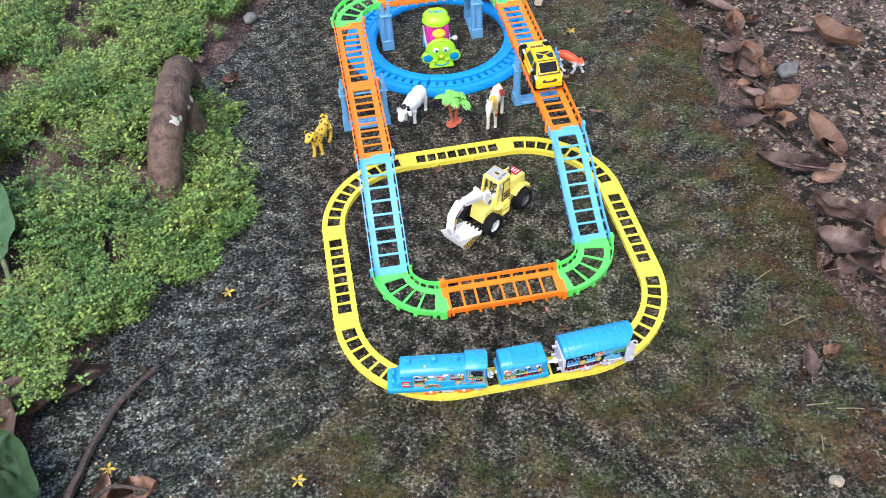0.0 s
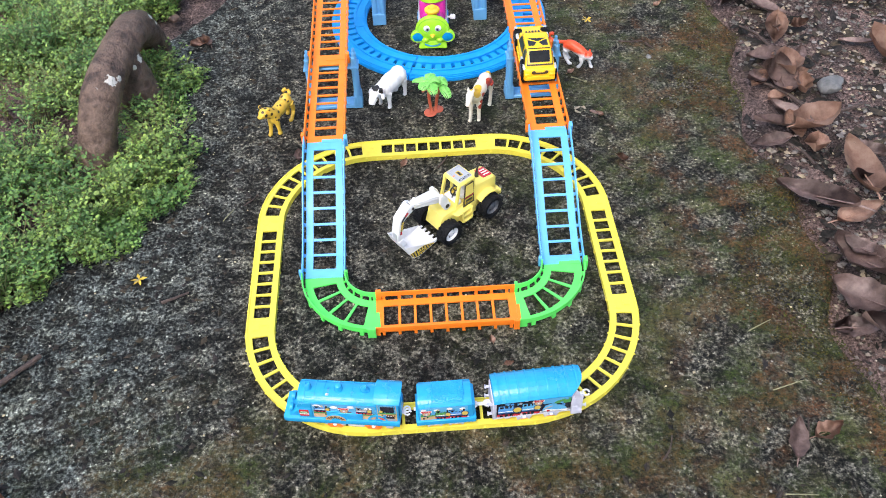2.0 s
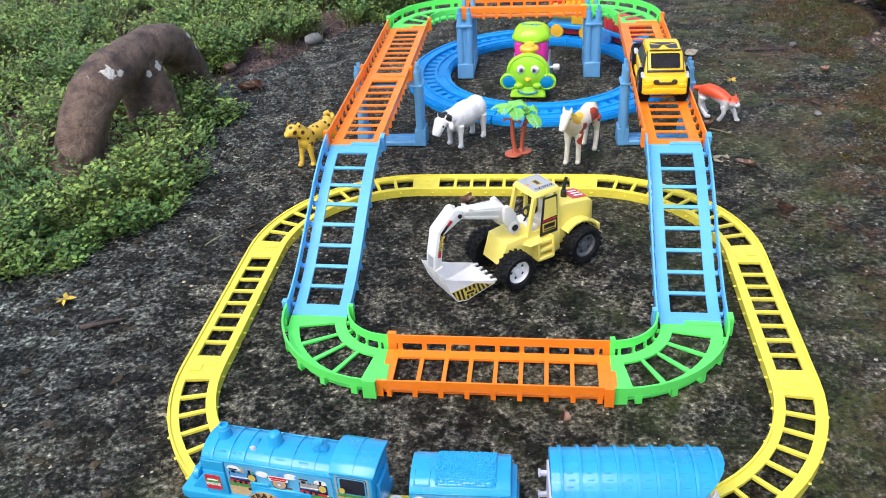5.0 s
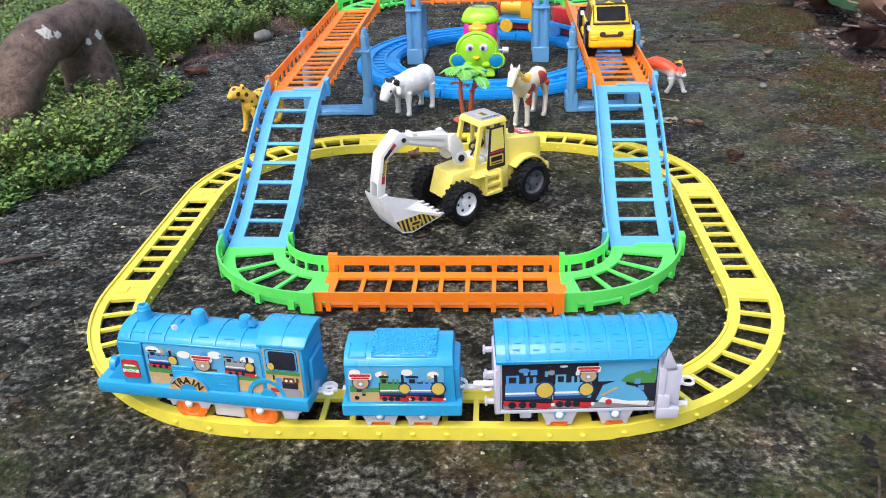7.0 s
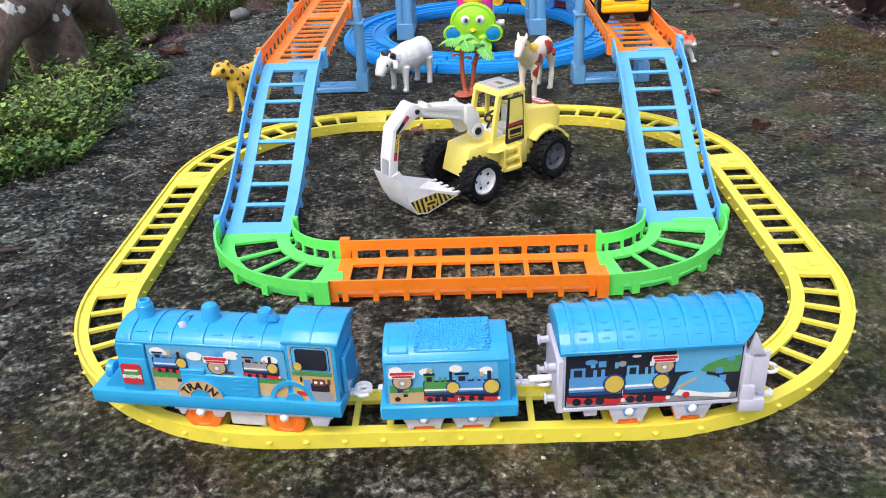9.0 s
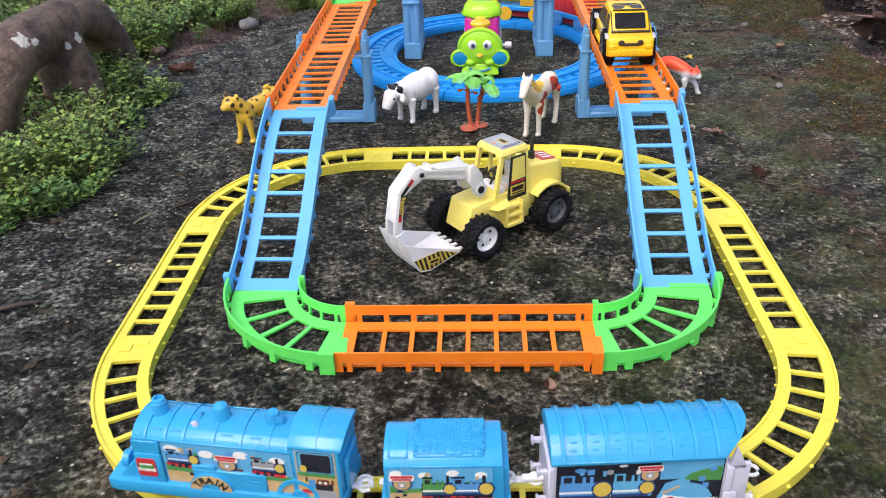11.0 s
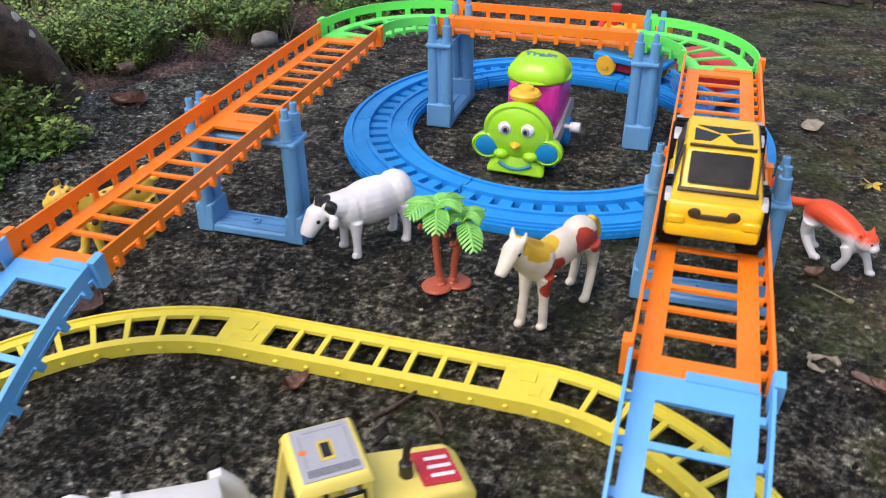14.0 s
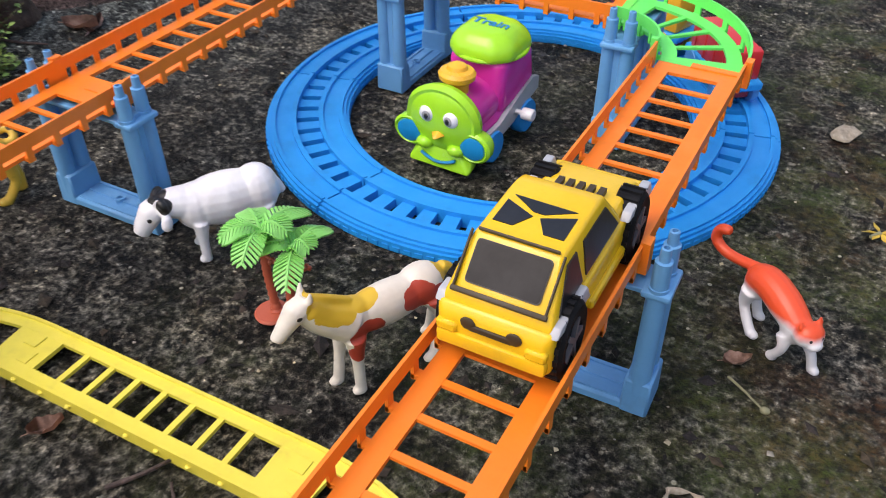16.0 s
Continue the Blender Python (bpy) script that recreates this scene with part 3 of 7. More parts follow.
def hook(parent, x0, x1, z):
    """White drawbar with an open ring at its end."""
    bm = bmesh.new()
    sg = 1 if x1 > x0 else -1
    box(bm, ((x0 + x1) / 2 - sg * 0.002, 0, z), (abs(x1 - x0) - 0.004, 0.0034, 0.0018), bev=0.0004)
    ring = [(x1 - 0.0024 + 0.0032 * math.cos(a), 0.0032 * math.sin(a), z + 0.0006) for a in np.linspace(0, 5.6, 14)]
    tube(bm, ring, 0.0009, 7)
    part("coupling", bm, M["white"], parent, "white hook coupling")


def scenery(parent, m, x0, x1, z0, z1, big, night=False, rail=0.14):
    """The printed picture on a flank: sky, trees, sand, and plain toy-train shapes."""
    s = decal(parent, "sticker", rect(x0, z0, x1, z1, 0.0012), M["s_dark" if night else "s_sky"], m, label="glossy printed picture of toy trains")
    w, h = x1 - x0, z1 - z0
    def put(kind, outline, mat, z):
        decal(s, kind, outline, M[mat], m, z, 0.00012)
    if night:
        put("printed_track_bed", rect(x0 + 0.0006, z0 + 0.0004, x1 - 0.0006, z0 + h * 0.12), "s_grey", 0.0003)
        put("printed_wall", rect(x0 + w * 0.62, z0 + h * 0.55, x1 - 0.0006, z1 - 0.0006, 0.0004), "s_sky", 0.0003)
        put("printed_hedge", [(x0 + w * 0.75, z0 + h * 0.5), (x1 - 0.0008, z0 + h * 0.5), (x1 - 0.0008, z0 + h * 0.8), (x0 + w * 0.88, z0 + h * 0.74), (x0 + w * 0.8, z0 + h * 0.66)], "s_green", 0.0004)
    else:
        put("printed_ground", rect(x0 + 0.0006, z0 + 0.0004, x1 - 0.0006, z0 + h * 0.30, 0.0004), "s_sand", 0.0003)
        put("printed_hedge", [(x0 + 0.0008, z0 + h * 0.3), (x1 - 0.0008, z0 + h * 0.3), (x1 - 0.0008, z0 + h * 0.42), (x0 + w * 0.7, z0 + h * 0.37), (x0 + w * 0.45, z0 + h * 0.46), (x0 + w * 0.2, z0 + h * 0.40), (x0 + 0.0008, z0 + h * 0.5)], "s_green", 0.00036)
    for k in range(0 if night else 4):
        put("printed_cloud", disc(x0 + w * (0.08 + 0.27 * k), z0 + h * (0.86 - 0.06 * (k % 2)), w * 0.06, h * 0.09, 12), "s_white", 0.00035)
    for k, (fx, ww, mat) in enumerate(big):
        a, b = x0 + w * (fx - ww / 2), x0 + w * (fx + ww / 2)
        q, r = z0 + h * rail, h * (1 - rail) * 0.92
        put("printed_outline", rect(a - w * 0.008, q + r * 0.10, b + w * 0.008, q + r * 0.62, 0.0008), "s_dark", 0.00048)
        put("printed_boiler", rect(a, q + r * 0.22, b, q + r * 0.58, 0.0008), mat, 0.00055)
        put("printed_stripe", rect(a, q + r * 0.34, b - w * ww * 0.3, q + r * 0.38), "s_white", 0.0007)
        put("printed_shade", rect(a, q + r * 0.22, b - w * ww * 0.1, q + r * 0.29), "s_navy", 0.00068)
        put("printed_cab", rect(a + w * ww * 0.02, q + r * 0.5, a + w * ww * 0.30, q + r * 0.80), mat, 0.0006)
        put("printed_cab_roof", rect(a - w * ww * 0.01, q + r * 0.77, a + w * ww * 0.33, q + r * 0.83), "s_dark", 0.00066)
        put("printed_window", rect(a + w * ww * 0.08, q + r * 0.60, a + w * ww * 0.24, q + r * 0.73), "s_dark", 0.00072)
        for f in (0.45, 0.60):
            put("printed_dome", rect(a + w * ww * f, q + r * 0.56, a + w * ww * (f + 0.07), q + r * 0.72, 0.0004), mat, 0.0006)
        put("printed_chimney", rect(b - w * ww * 0.24, q + r * 0.55, b - w * ww * 0.15, q + r * 0.86), "s_dark", 0.0006)
        fr = min(r * 0.19, w * ww * 0.20)
        put("printed_front_rim", disc(b - w * ww * 0.14, q + r * 0.42, fr * 1.12, fr * 1.16, 16), "s_navy", 0.00070)
        put("printed_front", disc(b - w * ww * 0.14, q + r * 0.42, fr * 0.9, fr * 0.98, 16), "s_yellow", 0.00080)
        put("printed_underframe", [(a - w * 0.01, q + r * 0.20), (a - w * 0.01, q + r * 0.08), (b - w * ww * 0.1, q), (b + w * 0.02, q + r * 0.05), (b + w * 0.02, q + r * 0.13), (b - w * ww * 0.1, q + r * 0.12)], "s_red", 0.00090)
        for f in (0.15, 0.38, 0.6):
            put("printed_wheel", disc(a + w * ww * f, q + r * 0.10, r * 0.075, None, 10), "s_dark", 0.00102)
        put("printed_buffer", disc(b + w * 0.012, q + r * 0.09, r * 0.04, None, 8), "s_white", 0.00102)
    # crowded small print of the picture
    rng = random.Random(int(abs(x0) * 1e5) + len(big))
    for k in range(26):
        cx, cz = x0 + w * rng.uniform(0.05, 0.95), z0 + h * rng.uniform(0.12, 0.9)
        a, b = h * rng.uniform(0.03, 0.10), h * rng.uniform(0.02, 0.06)
        tint = rng.choice(("s_blue", "s_sky", "s_navy", "s_green", "s_white", "s_sand", "s_grey", "s_dark", "s_brown") if not night else ("s_blue", "s_blue", "s_sky", "s_grey", "s_navy", "s_pale", "s_white"))
        a, b = min(a, cx - x0, x1 - cx), min(b, cz - z0, z1 - cz)
        put("printed_detail", disc(cx, cz, a, b, 10) if k % 3 == 0 else rect(cx - a, cz - b, cx + a, cz + b), tint, 0.00043 + 0.000002 * k)
    return s


def emblem(parent, m, cx, cz, s):
    """A round crest under a two-tone ribbon, plain shapes only."""
    def put(name, o, mat, z):
        decal(parent, name, o, M[mat], m, z, 0.0001)
    put("badge_rim", disc(cx, cz - s * 0.25, s * 1.02, s * 0.95, 20), "s_navy", 0.00100)
    put("badge", disc(cx, cz - s * 0.25, s * 0.88, s * 0.8, 20), "s_sand", 0.00112)
    put("badge_engine", rect(cx - s * 0.42, cz - s * 0.75, cx + s * 0.42, cz + s * 0.1, s * 0.2), "s_grey", 0.00124)
    put("badge_lamp", disc(cx, cz - s * 0.35, s * 0.2, None, 10), "s_white", 0.00136)
    put("badge_ribbon_edge", rect(cx - s * 1.3, cz + s * 0.22, cx + s * 1.3, cz + s * 1.02, s * 0.2), "s_white", 0.00124)
    put("badge_band", rect(cx - s * 1.18, cz + s * 0.62, cx + s * 1.18, cz + s * 0.95, s * 0.12), "s_red", 0.00136)
    put("badge_bar", rect(cx - s * 1.0, cz + s * 0.32, cx + s * 1.0, cz + s * 0.54, s * 0.08), "s_red", 0.00136)


def train_engine(m):
    t = thing("toy_locomotive", "glossy azure-blue plastic toy steam engine on yellow track", "toy train", "blue train on the yellow railway", at=m)
    W, B = 0.0125, 0.0155
    bm = bmesh.new()
    hull(bm, [(-0.0535, y * 0.93, z) for y in (-B, B) for z in (0.0180, 0.0240)] + [(-0.049, y, z) for y in (-B, B) for z in (0.0178, 0.0245)] + [(0.0585, y, z) for y in (-B, B) for z in (0.0178, 0.0245)], bev=0.0007)
    part("running_board", bm, M["loco"], t)
    # boiler: flat flanks with a ledge, and a low hooped top
    crown = [(-W + 0.0004, 0.0487), (-0.0105, 0.0507), (-0.0075, 0.0524), (-0.0035, 0.0534), (0.0, 0.0537)]
    crown = crown + [(-y, z) for y, z in crown[-2::-1]]
    bm = bmesh.new()
    hull(bm, [(x, y, z) for x in (-0.0375, 0.037) for y, z in [(-W, 0.024), (W, 0.024)] + crown], bev=0.0005)
    for x in (-0.031, -0.0215, -0.0130, 0.0010, 0.0135, 0.0260, 0.0345):
        hull(bm, [(x + d, y * 1.02, z + 0.0005) for d in (-0.0005, 0.0005) for y, z in crown])
    for y in (-1, 1):
        box(bm, (0, y * (W - 0.0001), 0.0487), (0.0745, 0.0012, 0.0014), bev=0.0004)
    for k, x in enumerate((-0.0265, -0.0175, 0.007, 0.020)):
        for j in range(2):
            box(bm, (x + 0.0012 * j, -0.0088, 0.0519 - 0.0010 * j), (0.0050, 0.0009, 0.0005), bev=0.0002)
    part("boiler", bm, M["loco"], t)
    bm = bmesh.new()
    hull(bm, [(x, y, z) for x, y, z in [(-0.0098, -0.0085, 0.0515), (-0.0098, 0.0085, 0.0515), (-0.0080, -0.0085, 0.0515), (-0.0080, 0.0085, 0.0515), (-0.0098, 0, 0.0545), (-0.0080, 0, 0.0545)]])
    part("switch_slot", bm, M["cyan"], t, "dark blue slot of the switch")
    # smokebox block carrying the plate, with a sloped front step
    bm = bmesh.new()
    hull(bm, [(x, y, z) for x in (-0.0375, -0.0245) for y in (-0.0142, 0.0142) for z in (0.0240, 0.0412)], bev=0.0008)
    hull(bm, [(-0.0478, y, 0.0245) for y in (-0.0125, 0.0125)] + [(-0.0370, y, z) for y in (-0.0125, 0.0125) for z in (0.0245, 0.0370)], bev=0.0007)
    box(bm, (-0.0310, -0.0130, 0.0445), (0.0130, 0.0012, 0.0075), bev=0.0004)
    lathe(bm, [(0.0035, 0), (0.004, 0.001), (0.004, 0.003), (0.0015, 0.0036)], 14, pose(-0.0445, -0.006, 0.0295, 0, -90, 0))
    lathe(bm, [(0.0035, 0), (0.004, 0.001), (0.004, 0.003), (0.0015, 0.0036)], 14, pose(-0.0445, 0.006, 0.0295, 0, -90, 0))
    part("smokebox_front", bm, M["loco"], t)
    bm = bmesh.new()
    lathe(bm, [(0.0044, 0.0510), (0.0037, 0.0540), (0.0034, 0.0590), (0.0030, 0.0594), (0.0028, 0.0608), (0.0016, 0.0612), (0.0014, 0.0595)], 18, pose(-0.0285, 0.001, 0))
    part("chimney", bm, M["loco"], t)
    bm = bmesh.new()
    lathe(bm, [(0.0048, 0.0515), (0.0040, 0.0540), (0.0038, 0.0580), (0.0030, 0.0600), (0.0012, 0.0610)], 18, pose(0.0008, 0.001, 0))
    part("steam_dome", bm, M["loco"], t)
    bm = bmesh.new()
    lathe(bm, [(0.0038, 0.0520), (0.0030, 0.0546), (0.0032, 0.0578), (0.0026, 0.0590)], 16, pose(0.0250, 0.001, 0))
    hull(bm, [(x, y, 0.0545) for x in (0.0255, 0.0305) for y in (-0.0015, 0.0035)] + [(x, y, 0.0580) for x in (0.0255, 0.0275) for y in (-0.0010, 0.0030)], bev=0.0004)
    part("safety_valve", bm, M["loco"], t)
    bm = bmesh.new()
    hull(bm, [(-0.0095 + dx, -0.0055 + dy, z) for z, dx in ((0.0505, 0.0006), (0.0550, -0.0006)) for dy in (-0.0008, 0.0008) for dx in (dx - 0.0010, dx + 0.0010)], bev=0.0003)
    part("switch", bm, M["lilac"], t, "small pale grey power switch")
    bm = bmesh.new()
    hull(bm, [(x, y, z) for x in (0.0365, 0.0578) for y in (-W - 0.0006, W + 0.0006) for z in (0.0240, 0.0532)], bev=0.0005)
    box(bm, (0.0588, 0, 0.034), (0.0022, 0.016, 0.018), bev=0.0006)
    part("cab", bm, M["loco"], t)
    bm = bmesh.new()
    top = [(-W - 0.0012, 0.0518), (-W - 0.0012, 0.0536), (-0.0095, 0.0566), (-0.0045, 0.0582), (0.0, 0.0587)]
    top = top + [(-y, z) for y, z in top[-2::-1]]
    hull(bm, [(x + (0.0016 * (z - 0.0518) / 0.008 if x > 0.05 else 0), y, z) for x in (0.0355, 0.0592) for y, z in top], bev=0.0006)
    hull(bm, [(0.0480 + d, y, z + 0.0004) for d in (-0.0004, 0.0004) for y, z in top])
    part("cab_roof", bm, M["loco"], t)
    m1 = side(-W)
    s = scenery(t, m1, -0.0240, 0.0362, 0.0246, 0.0480, ((0.16, 0.24, "s_blue"), (0.82, 0.24, "s_grey")), rail=0.42)
    emblem(s, m1, 0.0065, 0.0400, 0.0042)
    m2 = side(-W - 0.0006)
    st = decal(t, "cab_sticker", rect(0.0382, 0.0245, 0.0563, 0.0522, 0.0015), M["s_sand"], m2)
    decal(st, "printed_sky", rect(0.0388, 0.0375, 0.0557, 0.0518, 0.0010), M["s_sky"], m2, 0.0003, 0.0001)
    decal(st, "printed_trees", rect(0.0388, 0.0372, 0.0557, 0.0392, 0.0004), M["s_green"], m2, 0.0004, 0.0001)
    decal(st, "printed_frame_line", rect(0.0395, 0.0396, 0.0552, 0.0513, 0.0016), M["s_dark"], m2, 0.00045, 0.0001)
    decal(st, "printed_frame_gap", rect(0.0398, 0.0399, 0.0549, 0.0510, 0.0015), M["s_sky"], m2, 0.00056, 0.0001)
    decal(st, "cab_window", rect(0.0412, 0.0404, 0.0543, 0.0505, 0.0012), M["s_dark"], m2, 0.0007, 0.0002, "black painted cab window")
    decal(st, "printed_face", disc(0.0418, 0.0420, 0.0016, 0.0020, 12), M["s_yellow"], m2, 0.00095, 0.0001)
    for k, (a, b, c, d, mat) in enumerate(((0.0405, 0.0290, 0.0440, 0.0345, "s_yellow"), (0.0432, 0.0300, 0.0462, 0.0352, "s_blue"), (0.0462, 0.0295, 0.0540, 0.0335, "s_dark"), (0.0470, 0.0325, 0.0525, 0.0358, "s_brown"), (0.0398, 0.0270, 0.0455, 0.0292, "s_red"), (0.0450, 0.0252, 0.0552, 0.0292, "s_grey"), (0.0420, 0.0340, 0.0428, 0.0368, "s_dark"), (0.0478, 0.0335, 0.0492, 0.0348, "s_white"), (0.0502, 0.0335, 0.0516, 0.0348, "s_white"), (0.0535, 0.0335, 0.0548, 0.0362, "s_brown"))):
        decal(st, "printed_train", rect(a, b, c, d, 0.0005), M[mat], m2, 0.00032 + 0.00004 * k, 0.0001)
    # name arch over the driving wheel, side tank and second arch
    def arch(cx, r0, r1, mat, name, y, squash=1.0):
        pts = [(cx + r1 * math.cos(a), 0.0240 + squash * r1 * math.sin(a)) for a in np.linspace(0, math.pi, 14)] + [(cx + r0 * math.cos(a), 0.0240 + squash * r0 * math.sin(a)) for a in np.linspace(math.pi, 0, 12)]
        return decal(t, name, pts, mat, side(y), 0.0, 0.0012)
    arch(-0.0025, 0.0, 0.0104, M["loco"], "wheel_arch", -0.0139, 0.86)
    arch(-0.0025, 0.0046, 0.0098, M["s_sand"], "name_plate", -0.0142, 0.86)
    for k, ch in enumerate("TRAIN"):
        a = radians(147 - 28.5 * k)
        letters(t, ch, 0.0052, M["black"], side(-0.01565) @ Matrix.Translation((-0.0025 + 0.0070 * math.cos(a), 0.0240 + 0.0060 * math.sin(a), 0)) @ Matrix.Rotation((a - math.pi / 2) * 0.8, 4, 'Z'))
    arch(0.0375, 0.0078, 0.0098, M["loco"], "rear_wheel_arch", -0.0126)
    arch(0.0385, 0.0, 0.0040, M["loco"], "rear_hub_arch", -0.0131)
    bm = bmesh.new()
    box(bm, (0.0065, -0.0126, 0.0297), (0.0340, 0.0030, 0.0106), bev=0.0006)
    box(bm, (-0.0050, -0.0126, 0.0358), (0.0112, 0.0028, 0.0026), bev=0.0004)
    for k in range(3):
        box(bm, (0.015 + 0.0035 * (k % 2), -0.0141, 0.0285 + 0.0022 * k), (0.0050, 0.0006, 0.0004))
    ball(bm, (0.0125, -0.0142, 0.0340), (0.0006, 0.0004, 0.0004), u=6, v=4)
    part("side_tank", bm, M["loco"], t)
    pl = decal(t, "engine_plate", rect(-0.0366, 0.0282, -0.0275, 0.0386, 0.0014), M["s_red"], side(-0.0142), 0.0, 0.0004, "red printed engine plate")
    decal(pl, "plate_field", rect(-0.0356, 0.0322, -0.0285, 0.0360, 0.0006), M["s_green"], side(-0.0142), 0.0004, 0.0001)
    letters(t, "ENGINE", 0.0024, M["s_white"], side(-0.01475) @ Matrix.Translation((-0.03205, 0.0322, 0)))
    decal(pl, "plate_bar", rect(-0.0350, 0.0350, -0.0291, 0.0358), M["s_white"], side(-0.0142), 0.00052, 0.0001)
    bm = bmesh.new()
    hull(bm, [(x, y, z) for x in (-0.0165, 0.054) for y in (-0.0142, 0.0142) for z in (0.0158, 0.0179)], bev=0.0004)
    box(bm, (0.0150, -0.0100, 0.0118), (0.0160, 0.0030, 0.0092), bev=0.0006)
    for a, b, zb in ((-0.0155, -0.0105, 0.0128), (0.0435, 0.0530, 0.0112), (0.0000, 0.0070, 0.0125)):
        hull(bm, [(x, y, 0.0165) for x in (a, b) for y in (-0.0138, -0.0118)] + [(x, y, zb) for x in (a + 0.0012, b - 0.0018) for y in (-0.0138, -0.0118)], bev=0.0005)
    part("chassis", bm, M["lilac"], t)
    for x in (-0.0052, 0.0322):
        toy_wheel(t, (x, -0.0105, 0.0116), 0.0084, 0.004, M["wheel_orange"])
        toy_wheel(t, (x, 0.0105, 0.0116), 0.0084, 0.004, M["wheel_orange"])
        bm = bmesh.new()
        ball(bm, (x + 0.0005, -0.0142, 0.0150), (0.0020, 0.0016, 0.0020), u=12, v=7)
        part("axle_cap", bm, M["white"], t)
    hook(t, 0.052, 0.0665, 0.0200)
    return t


def bogie_set(t, xs, half, z):
    """White side frames with notched feet, orange wheels and round caps."""
    for x in xs:
        bm = bmesh.new()
        for y in (-0.0128, 0.0128):
            hull(bm, [(x + d, y + e, z) for d in (-half, half) for e in (-0.0008, 0.0008)] + [(x + d, y + e, z - 0.0062) for d in (-half * 0.72, half * 0.72) for e in (-0.0008, 0.0008)], bev=0.0003)
            for sg in (-1, 1):
                hull(bm, [(x + sg * half * a, y + e, q) for a, q in ((0.78, z - 0.004), (0.40, z - 0.004), (0.70, z - 0.0080), (0.48, z - 0.0080)) for e in (-0.0007, 0.0007)], bev=0.0003)
        box(bm, (x, 0, z - 0.0015), (half, 0.025, 0.002))
        part("bogie", bm, M["lilac"], t)
        for y in (-0.0098, 0.0098):
            toy_wheel(t, (x, y, 0.0112), 0.0070, 0.004, M["wheel_orange"])
        bm = bmesh.new()
        hull(bm, [(x + d, yy, q) for d, q in ((-0.0032, z), (0.0032, z), (-0.0018, z - 0.0042), (0.0018, z - 0.0042)) for yy in (-0.0142, -0.0134)], bev=0.0003)
        part("bearing", bm, M["pier"], t)
        bm = bmesh.new()
        ball(bm, (x, -0.0146, z - 0.0015), (0.0019, 0.0013, 0.0019), u=12, v=7)
        part("axle_cap", bm, M["white"], t)


def tender(m):
    t = thing("toy_tender", "azure-blue plastic toy coal tender with printed flanks", "toy train", "blue train on the yellow railway", at=m)
    W, L, B = 0.0140, 0.0262, 0.0162
    bm = bmesh.new()
    box(bm, (0.0002, 0, 0.0180), (0.0574, 2 * B, 0.0070), bev=0.0007)
    part("running_board", bm, M["loco"], t)
    crown = [(-W, 0.0424), (-0.0118, 0.0452), (-0.0085, 0.0472), (-0.004, 0.0482)]
    crown = crown + [(-y, z) for y, z in crown[::-1]]
    bm = bmesh.new()
    hull(bm, [(x - (0.0012 if x > 0 else 0) * (z - 0.0212) / 0.027, y, z) for x in (-L, L) for y, z in [(-W, 0.0210), (W, 0.0210)] + crown], bev=0.0007)
    for y in (-1, 1):
        box(bm, (-0.0002, y * W, 0.0424), (2 * L - 0.003, 0.0010, 0.0010), bev=0.0003)
    hull(bm, [(L - 0.001, y, z) for y in (-0.0120, 0.0120) for z in (0.0215, 0.0395)] + [(L + 0.0018, y, z) for y in (-0.0112, 0.0112) for z in (0.0215, 0.0385)], bev=0.0005)
    # raised lid frame ahead of the coal
    for a, b in (((-0.0238, -0.0118, 0.0456), (-0.0238, -0.0040, 0.0484)), ((-0.0160, -0.0118, 0.0456), (-0.0160, -0.0040, 0.0484)), ((-0.0238, -0.0118, 0.0456), (-0.0160, -0.0118, 0.0456))):
        tube(bm, [a, b], 0.00045, 6)
    part("body", bm, M["loco"], t)
    # coal: a low rounded heap following the crown, close-set lumps
    bm = bmesh.new()
    rng = random.Random(4)
    def roofline(y):
        return 0.0484 - 0.0036 * max(0.0, (abs(y) - 0.003) / 0.009) ** 1.6
    hull(bm, [(x, y, roofline(y) + dz) for x, dz in ((-0.0135, 0.0002), (-0.0110, 0.0012), (0.0155, 0.0012), (0.0180, 0.0002)) for y in (-0.0118, -0.009, -0.005, 0, 0.005, 0.009, 0.0118)], bev=0.0004)
    for i in range(23):
        for j in range(17):
            x, y = -0.0122 + 0.00132 * i + rng.uniform(-4e-4, 4e-4), -0.0108 + 0.00135 * j + rng.uniform(-4e-4, 4e-4)
            ball(bm, (x, y, roofline(y) + 0.0011), (0.0009 + rng.uniform(-2e-4, 2e-4), 0.00075 + rng.uniform(-2e-4, 2e-4), 0.0006), u=6, v=4)
    part("coal_load", bm, M["loco"], t, "moulded blue coal lumps")
    m1 = side(-W - 0.0001)
    s = scenery(t, m1, -0.0247, 0.0208, 0.0216, 0.0416, ((0.48, 0.30, "s_green"), (0.80, 0.38, "s_blue")), rail=0.04)
    emblem(s, m1, -0.0185, 0.0345, 0.0042)
    bogie_set(t, (-0.0108, 0.0098), 0.0098, 0.0150)
    hook(t, 0.0275, 0.0430, 0.0200)
    hook(t, -0.0275, -0.0345, 0.0195)
    return t


